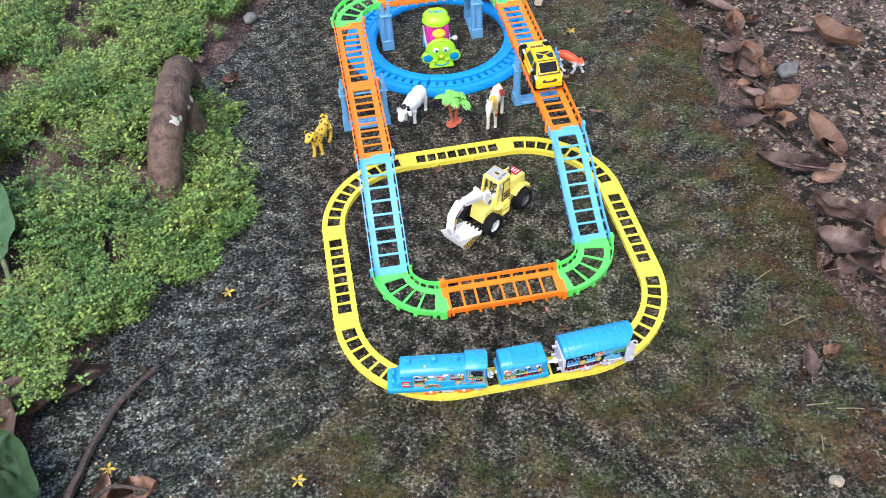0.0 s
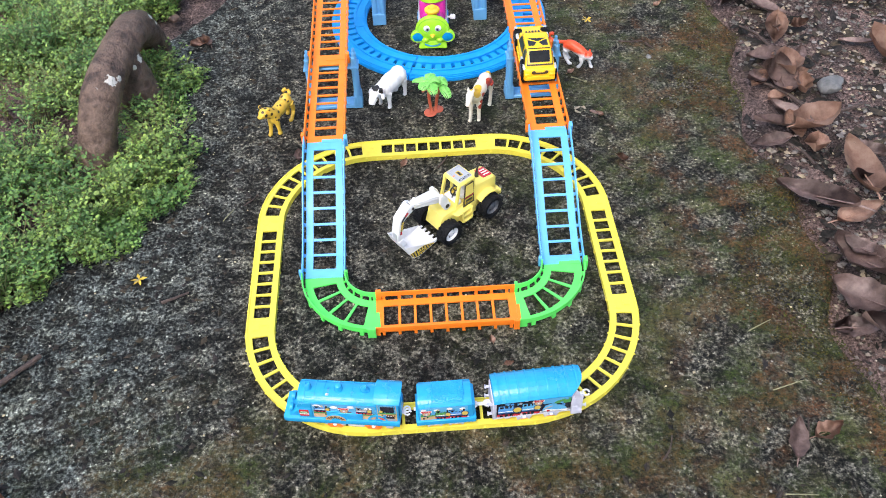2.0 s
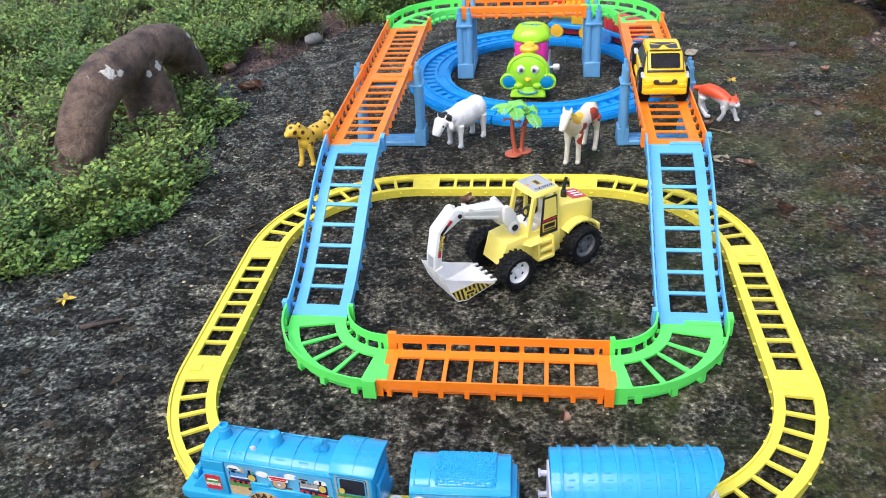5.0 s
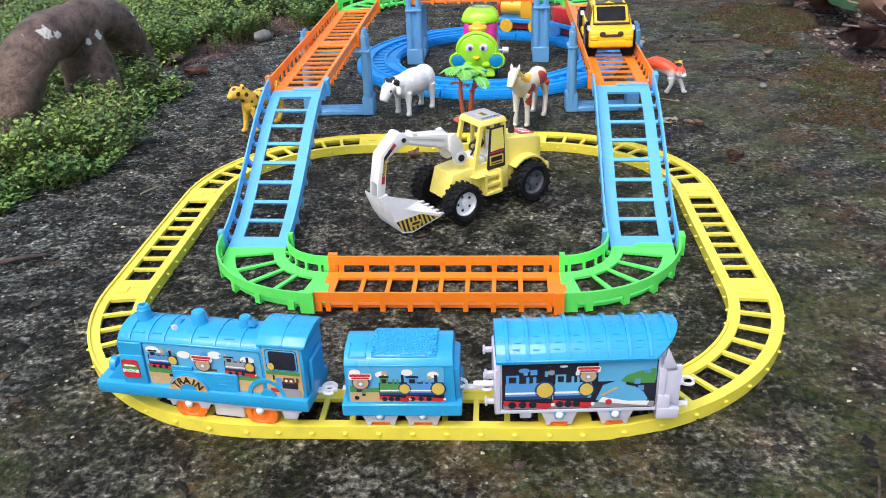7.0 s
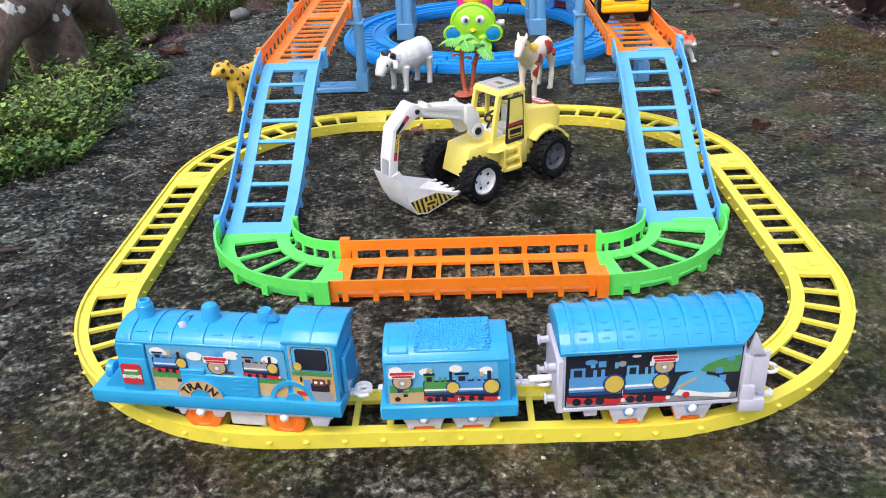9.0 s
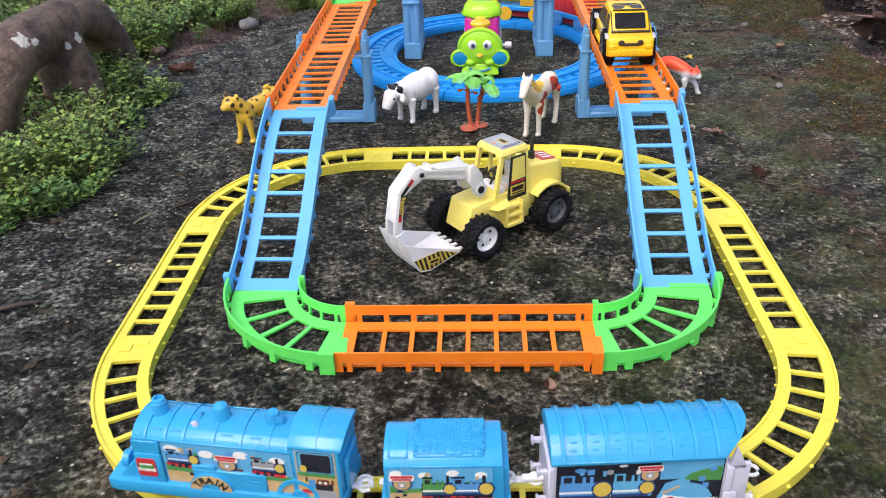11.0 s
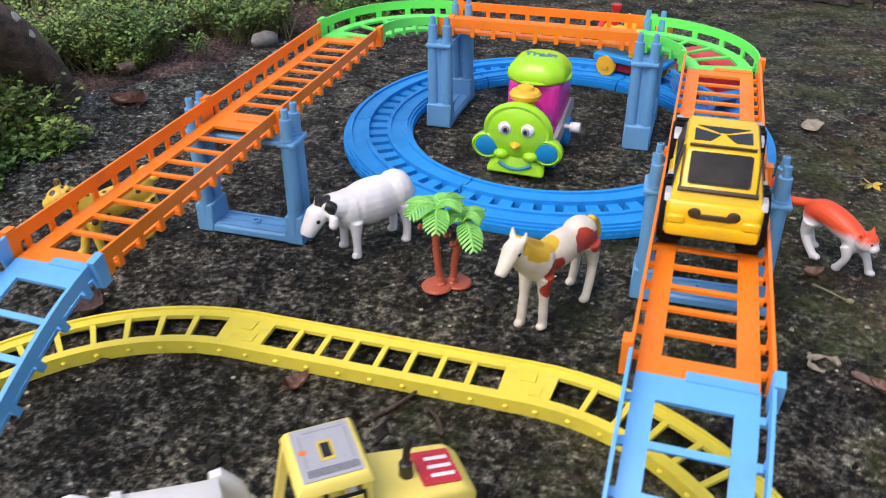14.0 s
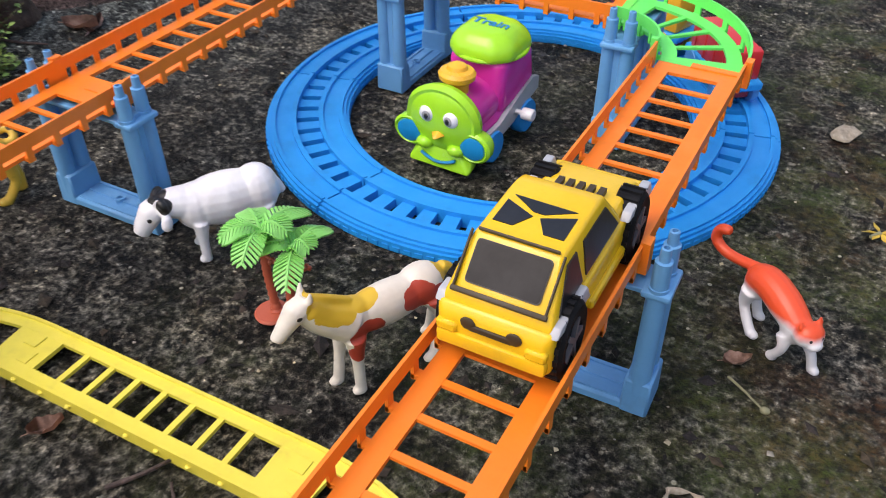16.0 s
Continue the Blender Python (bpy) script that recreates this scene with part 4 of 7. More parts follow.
def wagon(m):
    t = thing("toy_wagon", "toy goods wagon with ribbed azure roof and printed dark flanks", "toy train", "blue train on the yellow railway", at=m)
    W, L = 0.0140, 0.0400
    bm = bmesh.new()
    hull(bm, [(x, y, z) for x in (-L, 0.0340) for y in (-W, W) for z in (0.0165, 0.0480)], bev=0.0004)
    box(bm, (-0.0035, 0, 0.0170), (0.0765, 2 * W + 0.0012, 0.0022), bev=0.0005)
    box(bm, (-L - 0.0008, 0, 0.0288), (0.0030, 2 * W + 0.0014, 0.0262), bev=0.0006)
    for y in (-0.010, 0.010):
        for z in (0.0365, 0.0205):
            box(bm, (-L - 0.0040, y, z), (0.0050, 0.0024, 0.0024), bev=0.0004)
            box(bm, (-L - 0.0062, y, z), (0.0012, 0.0036, 0.0036), bev=0.0004)
    box(bm, (-0.0275, -0.0118, 0.0145), (0.0055, 0.0028, 0.0050), bev=0.0005)
    part("body", bm, M["lilac"], t)
    arc = [(-0.0168, 0.0456), (-0.0168, 0.0474), (-0.0150, 0.0502), (-0.0118, 0.0532), (-0.0075, 0.0554), (-0.0025, 0.0566)]
    prof = arc + [(-y, z) for y, z in arc[::-1]]
    def end(y, z):
        return 0.0315 + 0.0120 * (min(1.0, max(0.0, (z - 0.0474) / 0.0092)) if y < 0 else 1.0) - (0.004 if y > 0.012 else 0)
    bm = bmesh.new()
    hull(bm, [(-L - 0.0016, y, z) for y, z in prof] + [(end(y, z), y, z) for y, z in prof], bev=0.0004)
    for y in (-0.0166, 0.0166):
        box(bm, (-0.005, y, 0.0472), (0.073, 0.0010, 0.0008), bev=0.0003)
    roof = part("roof", bm, M["loco"], t, "ribbed azure-blue roof")
    for i in range(9):
        bm = bmesh.new()
        x = -L + 0.0035 + i * 0.0093
        lift = max(0.0, (x - 0.030)) * 0.55 if i == 8 else 0.0
        hull(bm, [(x + d, y * 1.016, z + 0.0013) for d in (-0.0008, 0.0008) for y, z in prof if z > 0.047 + lift])
        part("roof_rib", bm, M["loco"], roof)
        if i < 8:
            bm = bmesh.new()
            for j, (yy, zz, tilt) in enumerate(((-0.0138, 0.0517, 45), (-0.0112, 0.0539, 35), (-0.0080, 0.0555, 25))):
                box(bm, (0, 0, 0), (0.0030, 0.0008, 0.0004), pose(x + 0.0042 + 0.0008 * (j % 2), yy, zz, tilt, 0, 0), bev=0.0002)
            part("roof_louvre", bm, M["loco"], roof)
    m1 = side(-W - 0.0001)
    s = scenery(t, m1, -0.0388, 0.0330, 0.0182, 0.0462, ((0.17, 0.30, "s_blue"), (0.46, 0.24, "s_sky")), True, rail=0.03)
    emblem(s, m1, 0.0010, 0.0385, 0.0042)
    ex = decal(s, "printed_express", [(0.0050, 0.0235), (0.0275, 0.0212), (0.0292, 0.0235), (0.0270, 0.0275), (0.0215, 0.0320), (0.0150, 0.0345), (0.0080, 0.0320)], M["s_sky"], m1, 0.0011, 0.0001)
    decal(s, "printed_express_skirt", [(0.0060, 0.0225), (0.0290, 0.0198), (0.0300, 0.0225), (0.0200, 0.0226), (0.0080, 0.0252)], M["s_white"], m1, 0.00125, 0.0001)
    decal(s, "printed_windscreen", [(0.0185, 0.0322), (0.0245, 0.0305), (0.0220, 0.0328), (0.0185, 0.0336)], M["s_dark"], m1, 0.00125, 0.0001)
    decal(s, "printed_stripe", [(0.0075, 0.0255), (0.0150, 0.0300), (0.0142, 0.0306), (0.0070, 0.0268)], M["s_sand"], m1, 0.00125, 0.0001)
    decal(s, "printed_express_wheel", disc(0.0110, 0.0225, 0.0016, None, 10), M["s_red"], m1, 0.00138, 0.0001)
    # stepped end platform with a pointed guard
    bm = bmesh.new()
    hull(bm, [(0.0335, y, z) for y in (-0.0158, 0.0158) for z in (0.0160, 0.0405)] + [(0.0370, y, z) for y in (-0.0158, 0.0158) for z in (0.0160, 0.0395)], bev=0.0005)
    hull(bm, [(0.0335, y, z) for y in (-0.0164, 0.0164) for z in (0.0128, 0.0262)] + [(0.0395, y, z) for y in (-0.0164, 0.0164) for z in (0.0128, 0.0250)], bev=0.0006)
    hull(bm, [(0.0335, y, z) for y in (-0.0166, 0.0166) for z in (0.0124, 0.0190)] + [(0.0442, y, z) for y in (-0.0166, 0.0166) for z in (0.0124, 0.0182)], bev=0.0006)
    for y in (-0.0140, 0.0140):
        hull(bm, [(x, y + d, z) for d in (-0.0010, 0.0010) for x, z in ((0.0345, 0.0380), (0.0425, 0.0390), (0.0372, 0.0505), (0.0395, 0.0445))], bev=0.0003)
        hull(bm, [(x, y + d, z) for d in (-0.0010, 0.0010) for x, z in ((0.0350, 0.0240), (0.0440, 0.0190), (0.0440, 0.0415), (0.0360, 0.0405))], bev=0.0003)
    part("end_platform", bm, M["lilac"], t)
    bogie_set(t, (-0.0116, 0.0148), 0.0088, 0.0160)
    hook(t, -0.0405, -0.0560, 0.0235)
    hook(t, 0.0430, 0.0540, 0.0215)
    bm = bmesh.new()
    box(bm, (0.0465, -0.0100, 0.0165), (0.0055, 0.0020, 0.0020), bev=0.0003)
    box(bm, (0.0490, -0.0100, 0.0165), (0.0012, 0.0034, 0.0034), bev=0.0004)
    part("buffer", bm, M["white"], t)
    return t


train_engine(pose(-0.1085, -0.1370, 0.0003, 0, 0, -7.5))
tender(pose(-0.0085, -0.1415, 0.0003, 0, 0, 1.0))
wagon(pose(0.0775, -0.1400, 0.0003, 0, 0, 3.5))


# ---- wheeled digger ----
def tractor_wheel(parent, at, r, w, rim, out):
    """A lugged rubber tyre with a dished rim; out is the side the rim faces."""
    mx = Matrix.Translation(at) @ Matrix.Rotation(radians(-90 * out), 4, 'X')
    wheel = thing("wheel", "", "", at=None)
    wheel.parent = parent
    bm = bmesh.new()
    lathe(bm, [(r * 0.60, -w * 0.45), (r * 0.86, -w * 0.5), (r * 0.95, -w * 0.36), (r * 0.95, w * 0.36), (r * 0.86, w * 0.5), (r * 0.66, w * 0.48), (r * 0.60, w * 0.30)], 28, mx, cap=False)
    part("tyre", bm, M["tyre"], wheel)
    bm = bmesh.new()
    box(bm, (0, 0, 0), (r * 0.10, r * 0.14, w * 0.50), bev=r * 0.02)
    lug = mesh_of("tread_lug", bm, M["tyre"])
    for i in range(18):
        for sg in (-1, 1):
            a = 2 * math.pi * (i + 0.25 * (sg + 1)) / 18
            k = mx @ Matrix.Rotation(a, 4, 'Z') @ Matrix.Translation((r * 0.955, 0, sg * w * 0.22)) @ Matrix.Rotation(radians(sg * 28), 4, 'X')
            ob = new("tread_lug", lug)
            ob.parent, ob.matrix_local = wheel, k
    # Solid disc closes the back; its black stands for shade inside the hollow.
    bm = bmesh.new()
    lathe(bm, [(r * 0.15, -w * 0.30), (r * 0.61, -w * 0.30), (r * 0.61, -w * 0.22), (r * 0.15, -w * 0.22)], 24, mx)
    part("hollow_shade_disc", bm, M["black"], wheel, "flat black disc painting the shade inside the hollow wheel back")
    bm = bmesh.new()
    lathe(bm, [(r * 0.62, -w * 0.2), (r * 0.62, w * 0.34), (r * 0.56, w * 0.36), (r * 0.50, w * 0.16), (r * 0.24, w * 0.14), (r * 0.20, w * 0.30), (r * 0.10, w * 0.32)], 24, mx)
    part("rim", bm, rim, wheel)
    # Rim holes are solid discs, their inner shade painted black.
    for i in range(5):
        bm = bmesh.new()
        a = 2 * math.pi * i / 5
        lathe(bm, [(r * 0.075, w * 0.10), (r * 0.075, w * 0.165)], 8, mx @ Matrix.Translation((r * 0.37 * math.cos(a), r * 0.37 * math.sin(a), 0)))
        part("dark_hole_disc", bm, M["black"], wheel)
    return wheel


def digger(m):
    """x forward, y to its left."""
    t = thing("toy_digger", "butter-yellow plastic wheeled toy digger with white arm", "toy vehicle", at=m)
    C = M["cream"]
    for x, r, rim in ((0.0322, 0.0153, M["white"]), (-0.0322, 0.0161, M["rim_grey"])):
        for y in (-0.0215, 0.0215):
            tractor_wheel(t, (x, y, r), r, 0.0135, rim, 1 if y > 0 else -1)
    bm = bmesh.new()
    hull(bm, [(0.040, y, 0.0150) for y in (-0.0125, 0.0125)] + [(0.034, y, 0.0345) for y in (-0.0125, 0.0125)] + [(0.012, y, z) for y in (-0.0135, 0.0135) for z in (0.0150, 0.0360)], bev=0.0008)
    hull(bm, [(0.018, y, 0.0300) for y in (-0.021, 0.021)] + [(0.006, y, 0.0300) for y in (-0.021, 0.021)] + [(0.020, y, 0.0285) for y in (-0.0125, 0.0125)] + [(0.004, y, 0.0335) for y in (-0.0135, 0.0135)], bev=0.0006)
    part("front_body", bm, C, t)
    bm = bmesh.new()
    hull(bm, [(0.016, y, z) for y in (-0.0140, 0.0140) for z in (0.0130, 0.0345)] + [(-0.016, y, z) for y in (-0.0145, 0.0145) for z in (0.0130, 0.0345)], bev=0.0008)
    for z, d in ((0.0150, 0.0215), (0.0215, 0.0200), (0.0275, 0.0185)):
        box(bm, (0.0020, 0, z), (0.0135, 2 * d, 0.0028), bev=0.0005)
    for y in (-1, 1):
        box(bm, (0.0092, y * 0.0165, 0.0225), (0.0016, 0.008, 0.0175))
        box(bm, (-0.0052, y * 0.0165, 0.0225), (0.0016, 0.008, 0.0175))
    part("cab_base_with_steps", bm, C, t)
    # engine hood and mudguards
    bm = bmesh.new()
    hull(bm, [(-0.013, y, z) for y in (-0.0130, 0.0130) for z in (0.017, 0.0530)] + [(-0.047, y, z) for y in (-0.0120, 0.0120) for z in (0.017, 0.0478)] + [(-0.0515, y, z) for y in (-0.0105, 0.0105) for z in (0.020, 0.0435)], bev=0.0016, seg=3)
    box(bm, (-0.0510, 0, 0.0215), (0.009, 0.034, 0.0070), bev=0.0012)
    part("engine_hood", bm, C, t)
    for y in (-0.0168, 0.0162):
        bm = bmesh.new()
        bar(bm, [(Vector((-0.0322 + 0.0192 * math.cos(a), y, 0.0168 + 0.0192 * math.sin(a))), Vector((0, 1, 0)), Vector((math.cos(a), 0, math.sin(a)))) for a in np.linspace(0.75, 2.75, 11)], -0.0045, 0.0045, -0.0012, 0.0004)
        part("mudguard", bm, C, t)
    # cab frame: corner posts, sills and roof
    bm = bmesh.new()
    def post(a, b, w=0.0022):
        hull(bm, [(p[0] + dx, p[1] + dy, p[2]) for p in (a, b) for dx in (-w / 2, w / 2) for dy in (-w / 2, w / 2)])
    for y in (-1, 1):
        post((0.0145, y * 0.0128, 0.034), (0.0075, y * 0.0120, 0.0670), 0.0030)
        post((-0.0135, y * 0.0132, 0.034), (-0.0125, y * 0.0122, 0.0670), 0.0030)
        post((-0.0015, y * 0.0130, 0.034), (-0.0025, y * 0.0121, 0.0670), 0.0024)
        hull(bm, [(x, y * 0.0130 + d, z) for x in (-0.0135, 0.0140) for d in (-0.001, 0.001) for z in (0.033, 0.0375)])
    hull(bm, [(-0.0130, y, z) for y in (-0.0130, 0.0130) for z in (0.034, 0.0500)] + [(-0.0145, y, 0.034) for y in (-0.0130, 0.0130)])
    hull(bm, [(0.0145, y, 0.034) for y in (-0.0130, 0.0130)] + [(0.0128, y, 0.041) for y in (-0.0130, 0.0130)] + [(0.0165, y, 0.034) for y in (-0.0130, 0.0130)])
    part("cab_frame", bm, C, t)
    bm = bmesh.new()
    hull(bm, [(x, y, 0.0660) for x in (-0.0155, 0.0100) for y in (-0.0145, 0.0145)] + [(x, y, 0.0700) for x in (-0.0140, 0.0080) for y in (-0.0128, 0.0128)], bev=0.0008)
    roof = part("cab_roof", bm, C, t)
    top = pose(0, 0, 0.0701)
    pl = decal(roof, "roof_sticker", rect(-0.0126, -0.0118, 0.0068, 0.0118, 0.001), M["s_pale"], top, label="scuffed pale grey tread-plate sticker")
    for i in range(15):
        decal(pl, "printed_rib", rect(-0.0114 + 0.0011 * i, 0.0072, -0.0109 + 0.0011 * i, 0.0104), M["s_dark"], top, 0.0003, 0.0001)
    for a, b, c, d in ((-0.0108, -0.0098, 0.0030, -0.0092), (-0.0112, -0.0090, -0.0106, 0.0060), (0.0040, -0.0088, 0.0046, 0.0060)):
        decal(pl, "printed_line", rect(a, b, c, d), M["s_grey"], top, 0.0003, 0.0001)
    decal(pl, "sticker_badge", rect(-0.0055, -0.0045, -0.0005, 0.0045, 0.0003), M["s_yellow"], top, 0.0003, 0.0002)
    decal(pl, "sticker_bar", rect(-0.0045, -0.0032, -0.0015, 0.0032), M["black"], top, 0.0005, 0.0001)
    decal(pl, "sticker_light", disc(0.0045, -0.001, 0.0014, 0.001), M["wheel_orange"], top, 0.0003, 0.0002)
    # printed cab door on the flank
    mside = Matrix.Translation((0, 0.0142, 0)) @ Matrix.Rotation(radians(-90), 4, 'X') @ Matrix.Diagonal((1, -1, 1, 1))
    mside = Matrix(((1, 0, 0, 0), (0, 0, 1, 0.0143), (0, 1, 0, 0), (0, 0, 0, 1)))
    d = decal(t, "door_sticker", [(-0.0130, 0.0315), (0.0045, 0.0310), (0.0015, 0.0640), (-0.0118, 0.0640)], M["black"], mside, 0.0, 0.0004, "black printed cab door")
    decal(d, "printed_window", [(-0.0117, 0.0460), (0.0010, 0.0455), (-0.0002, 0.0625), (-0.0107, 0.0625)], M["cream"], mside, 0.0004, 0.0002)
    decal(d, "printed_badge", rect(-0.0110, 0.0345, 0.0018, 0.0420, 0.0004), M["s_yellow"], mside, 0.0004, 0.0002)
    decal(d, "badge_bar", rect(-0.0098, 0.0372, 0.0006, 0.0408), M["black"], mside, 0.0006, 0.0001)
    decal(d, "badge_line", rect(-0.0098, 0.0352, 0.0006, 0.0362), M["black"], mside, 0.0006, 0.0001)
    decal(d, "printed_stripe", rect(-0.0115, 0.0435, 0.0020, 0.0448), M["s_red"], mside, 0.0004, 0.0002)
    # seat, wheel
    bm = bmesh.new()
    box(bm, (-0.006, 0, 0.0375), (0.010, 0.013, 0.006), bev=0.001)
    box(bm, (-0.0105, 0, 0.0455), (0.0025, 0.013, 0.014), bev=0.001)
    box(bm, (0.008, 0, 0.0375), (0.010, 0.022, 0.006), bev=0.001)
    part("seat", bm, M["white"], t, "white seat and floor")
    bm = bmesh.new()
    k = pose(0.0035, 0, 0.0480, 0, 28, 0)
    tube(bm, [k @ Vector((0.0056 * math.cos(a), 0.0056 * math.sin(a), 0)) for a in np.linspace(0, 2 * math.pi, 25)], 0.0009, 7)
    for a in (0.5, 2.6, 4.7):
        tube(bm, [k @ Vector((0, 0, 0)), k @ Vector((0.0056 * math.cos(a), 0.0056 * math.sin(a), 0))], 0.0007, 6)
    tube(bm, [k @ Vector((0, 0, 0)), (0.009, 0, 0.040)], 0.0008, 6)
    part("steering_wheel", bm, M["black"], t)
    bm = bmesh.new()
    tube(bm, [(-0.0290, 0.001, 0.048), (-0.0290, 0.001, 0.0560), (-0.0292, 0.001, 0.0565), (-0.0296, 0.001, 0.0620), (-0.0315, 0.001, 0.0668)], [0.0026, 0.0024, 0.0015, 0.0013, 0.0013], 10)
    part("exhaust_pipe", bm, M["black"], t)
    hd = decal(t, "hood_sticker", rect(-0.0070, -0.0080, 0.0070, 0.0080, 0.0008), M["s_red"], pose(-0.0400, 0, 0.0491, 0, -8.7, 0), 0.0, 0.0004, "red hood sticker")
    for q in (-0.004, 0.0, 0.004):
        decal(hd, "sticker_bar", rect(-0.0055, q - 0.0008, 0.0030, q + 0.0008), M["s_white"], pose(-0.0400, 0, 0.0491, 0, -8.7, 0), 0.0004, 0.0001)
    # arm
    bm = bmesh.new()
    for y in (-0.0085, 0.0085):
        lathe(bm, [(0.0052, -0.0022), (0.0052, 0.0022), (0.0030, 0.0024), (0.0028, 0.0016)], 18, Matrix.Translation((0.0250, y, 0.0452)) @ Matrix.Rotation(radians(-90 if y > 0 else 90), 4, 'X'))
        hull(bm, [(x, y + d, z) for x, z in ((0.0205, 0.0450), (0.0275, 0.0412), (0.0345, 0.0525), (0.0335, 0.0645), (0.0295, 0.0650), (0.0235, 0.0570)) for d in (-0.0018, 0.0018)], bev=0.0005)
    hull(bm, [(0.0305, y, 0.0640) for y in (-0.0072, 0.0072)] + [(0.0340, y, 0.0535) for y in (-0.0072, 0.0072)] + [(0.0695, y, z) for y in (-0.0038, 0.0038) for z in (0.0640, 0.0708)], bev=0.0008)
    for y in (-1, 1):
        hull(bm, [(x, y * q, z + d) for x, q, z in ((0.037, 0.0072, 0.0625), (0.066, 0.0046, 0.0690)) for q in (q, q + 0.0008) for d in (-0.0008, 0.0008)])
        hull(bm, [(x, y * q, z + d) for x, q, z in ((0.038, 0.0072, 0.0570), (0.066, 0.0046, 0.0655)) for q in (q, q + 0.0008) for d in (-0.0008, 0.0008)])
    for a, b in (((0.059, 0.0692), (0.062, 0.0698)),):
        hull(bm, [(x, y, z + d) for x, z in (a, b) for y in (-0.0055, 0.0055) for d in (-0.001, 0.0012)])
    part("boom", bm, M["boom"], t, "grey-white plastic boom")
    for y in (-1, 1):
        bm = bmesh.new()
        lathe(bm, [(0.0026, 0.0), (0.0026, 0.0007)], 12, Matrix.Translation((0.0250, y * 0.0106, 0.0452)) @ Matrix.Rotation(radians(-90 * y), 4, 'X'))
        part("pivot_pin", bm, M["black"], t)
        bm = bmesh.new()
        lathe(bm, [(0.0017, 0.0), (0.0017, 0.0008)], 12, Matrix.Translation((0.0705, y * 0.0058, 0.0682)) @ Matrix.Rotation(radians(-90 * y), 4, 'X'))
        part("pivot_pin", bm, M["black"], t)
    bm = bmesh.new()
    for y in (-0.0048, 0.0048):
        hull(bm, [(x, y + d, z) for x, z in ((0.0685, 0.0655), (0.0680, 0.0715), (0.0725, 0.0742), (0.0750, 0.0738), (0.0897, 0.0602), (0.0850, 0.0568)) for d in (-0.0009, 0.0009)], bev=0.0004)
        hull(bm, [(x, y + d, z) for x, z in ((0.0897, 0.0602), (0.0850, 0.0568), (0.0937, 0.0400), (0.0945, 0.0290), (0.0885, 0.0285), (0.0880, 0.0400)) for d in (-0.0009, 0.0009)], bev=0.0004)
    hull(bm, [(x, y, z) for x, z in ((0.0738, 0.0740), (0.0899, 0.0604), (0.0884, 0.0592), (0.0724, 0.0726)) for y in (-0.0042, 0.0048)], bev=0.0005)
    hull(bm, [(x, y, z) for x, z in ((0.0899, 0.0604), (0.0939, 0.0400), (0.0919, 0.0400), (0.0880, 0.0596)) for y in (-0.0042, 0.0048)], bev=0.0005)
    part("dipper_arm", bm, M["white"], t, "white dipper arm")
    ms = Matrix(((1, 0, 0, 0), (0, 0, 1, 0.0058), (0, 1, 0, 0), (0, 0, 0, 1)))
    st = decal(t, "dipper_sticker", [(0.0785, 0.0678), (0.0872, 0.0592), (0.0908, 0.0400), (0.0886, 0.0395), (0.0854, 0.0578), (0.0768, 0.0660)], M["black"], ms, 0.0, 0.0003)
    decal(st, "sticker_tip", [(0.0785, 0.0678), (0.0820, 0.0643), (0.0800, 0.0630), (0.0768, 0.0660)], M["s_red"], ms, 0.0003, 0.0002)
    decal(st, "sticker_tip", [(0.0908, 0.0400), (0.0901, 0.0440), (0.0878, 0.0440), (0.0886, 0.0395)], M["s_red"], ms, 0.0003, 0.0002)
    letters(st, "5000kg", 0.0042, M["s_yellow"], Matrix.Translation((0.0872, 0.0063, 0.0510)) @ Matrix.Rotation(radians(180), 4, 'Z') @ Matrix.Rotation(radians(90), 4, 'X') @ Matrix.Rotation(radians(82), 4, 'Z'))
    # bucket
    bm = bmesh.new()
    hw = 0.0175
    sidep = [(0.0980, 0.0310), (0.0925, 0.0150), (0.0860, 0.0030), (0.0770, 0.0010), (0.0500, 0.0075), (0.0490, 0.0092), (0.0700, 0.0175), (0.0890, 0.0260)]
    for y in (-hw, hw):
        prism(bm, sidep, y - 0.0007, y + 0.0007, Matrix(((1, 0, 0, 0), (0, 0, 1, 0), (0, 1, 0, 0), (0, 0, 0, 1))))
    for a, b in zip(sidep[:5], sidep[1:5]):
        hull(bm, [(x, y, z + d) for x, z in (a, b) for y in (-hw, hw) for d in (0, 0.0013)])
    for y in (-0.0060, 0.0060):
        hull(bm, [(x, y + d, z) for x, z in ((0.0985, 0.0330), (0.0915, 0.0350), (0.0860, 0.0230), (0.0955, 0.0220)) for d in (-0.0012, 0.0012)])
    part("bucket", bm, M["white"], t, "white toothed bucket")
    for i in range(5):
        bm = bmesh.new()
        y = -hw + 0.0026 + i * (2 * hw - 0.0052) / 4
        hull(bm, [(0.0510, y + d, 0.0070 + e) for d in (-0.0019, 0.0019) for e in (0, 0.0024)] + [(0.0455, y + d, 0.0076 + e) for d in (-0.0014, 0.0014) for e in (0, 0.0014)], bev=0.0003)
        part("bucket_tooth", bm, M["white"], t)
    mb = Matrix(((1, 0, 0, 0), (0, 0, 1, hw + 0.0008), (0, 1, 0, 0), (0, 0, 0, 1)))
    base = decal(t, "hazard_sticker", [(0.0915, 0.0145), (0.0858, 0.0045), (0.0772, 0.0022), (0.0520, 0.0082), (0.0690, 0.0155)], M["s_yellow"], mb, 0.0, 0.0003, "black and yellow hazard stripes")
    def low(x):
        return np.interp(x, [0.052, 0.0772, 0.0858, 0.0915], [0.0082, 0.0022, 0.0045, 0.0145]) + 0.0002
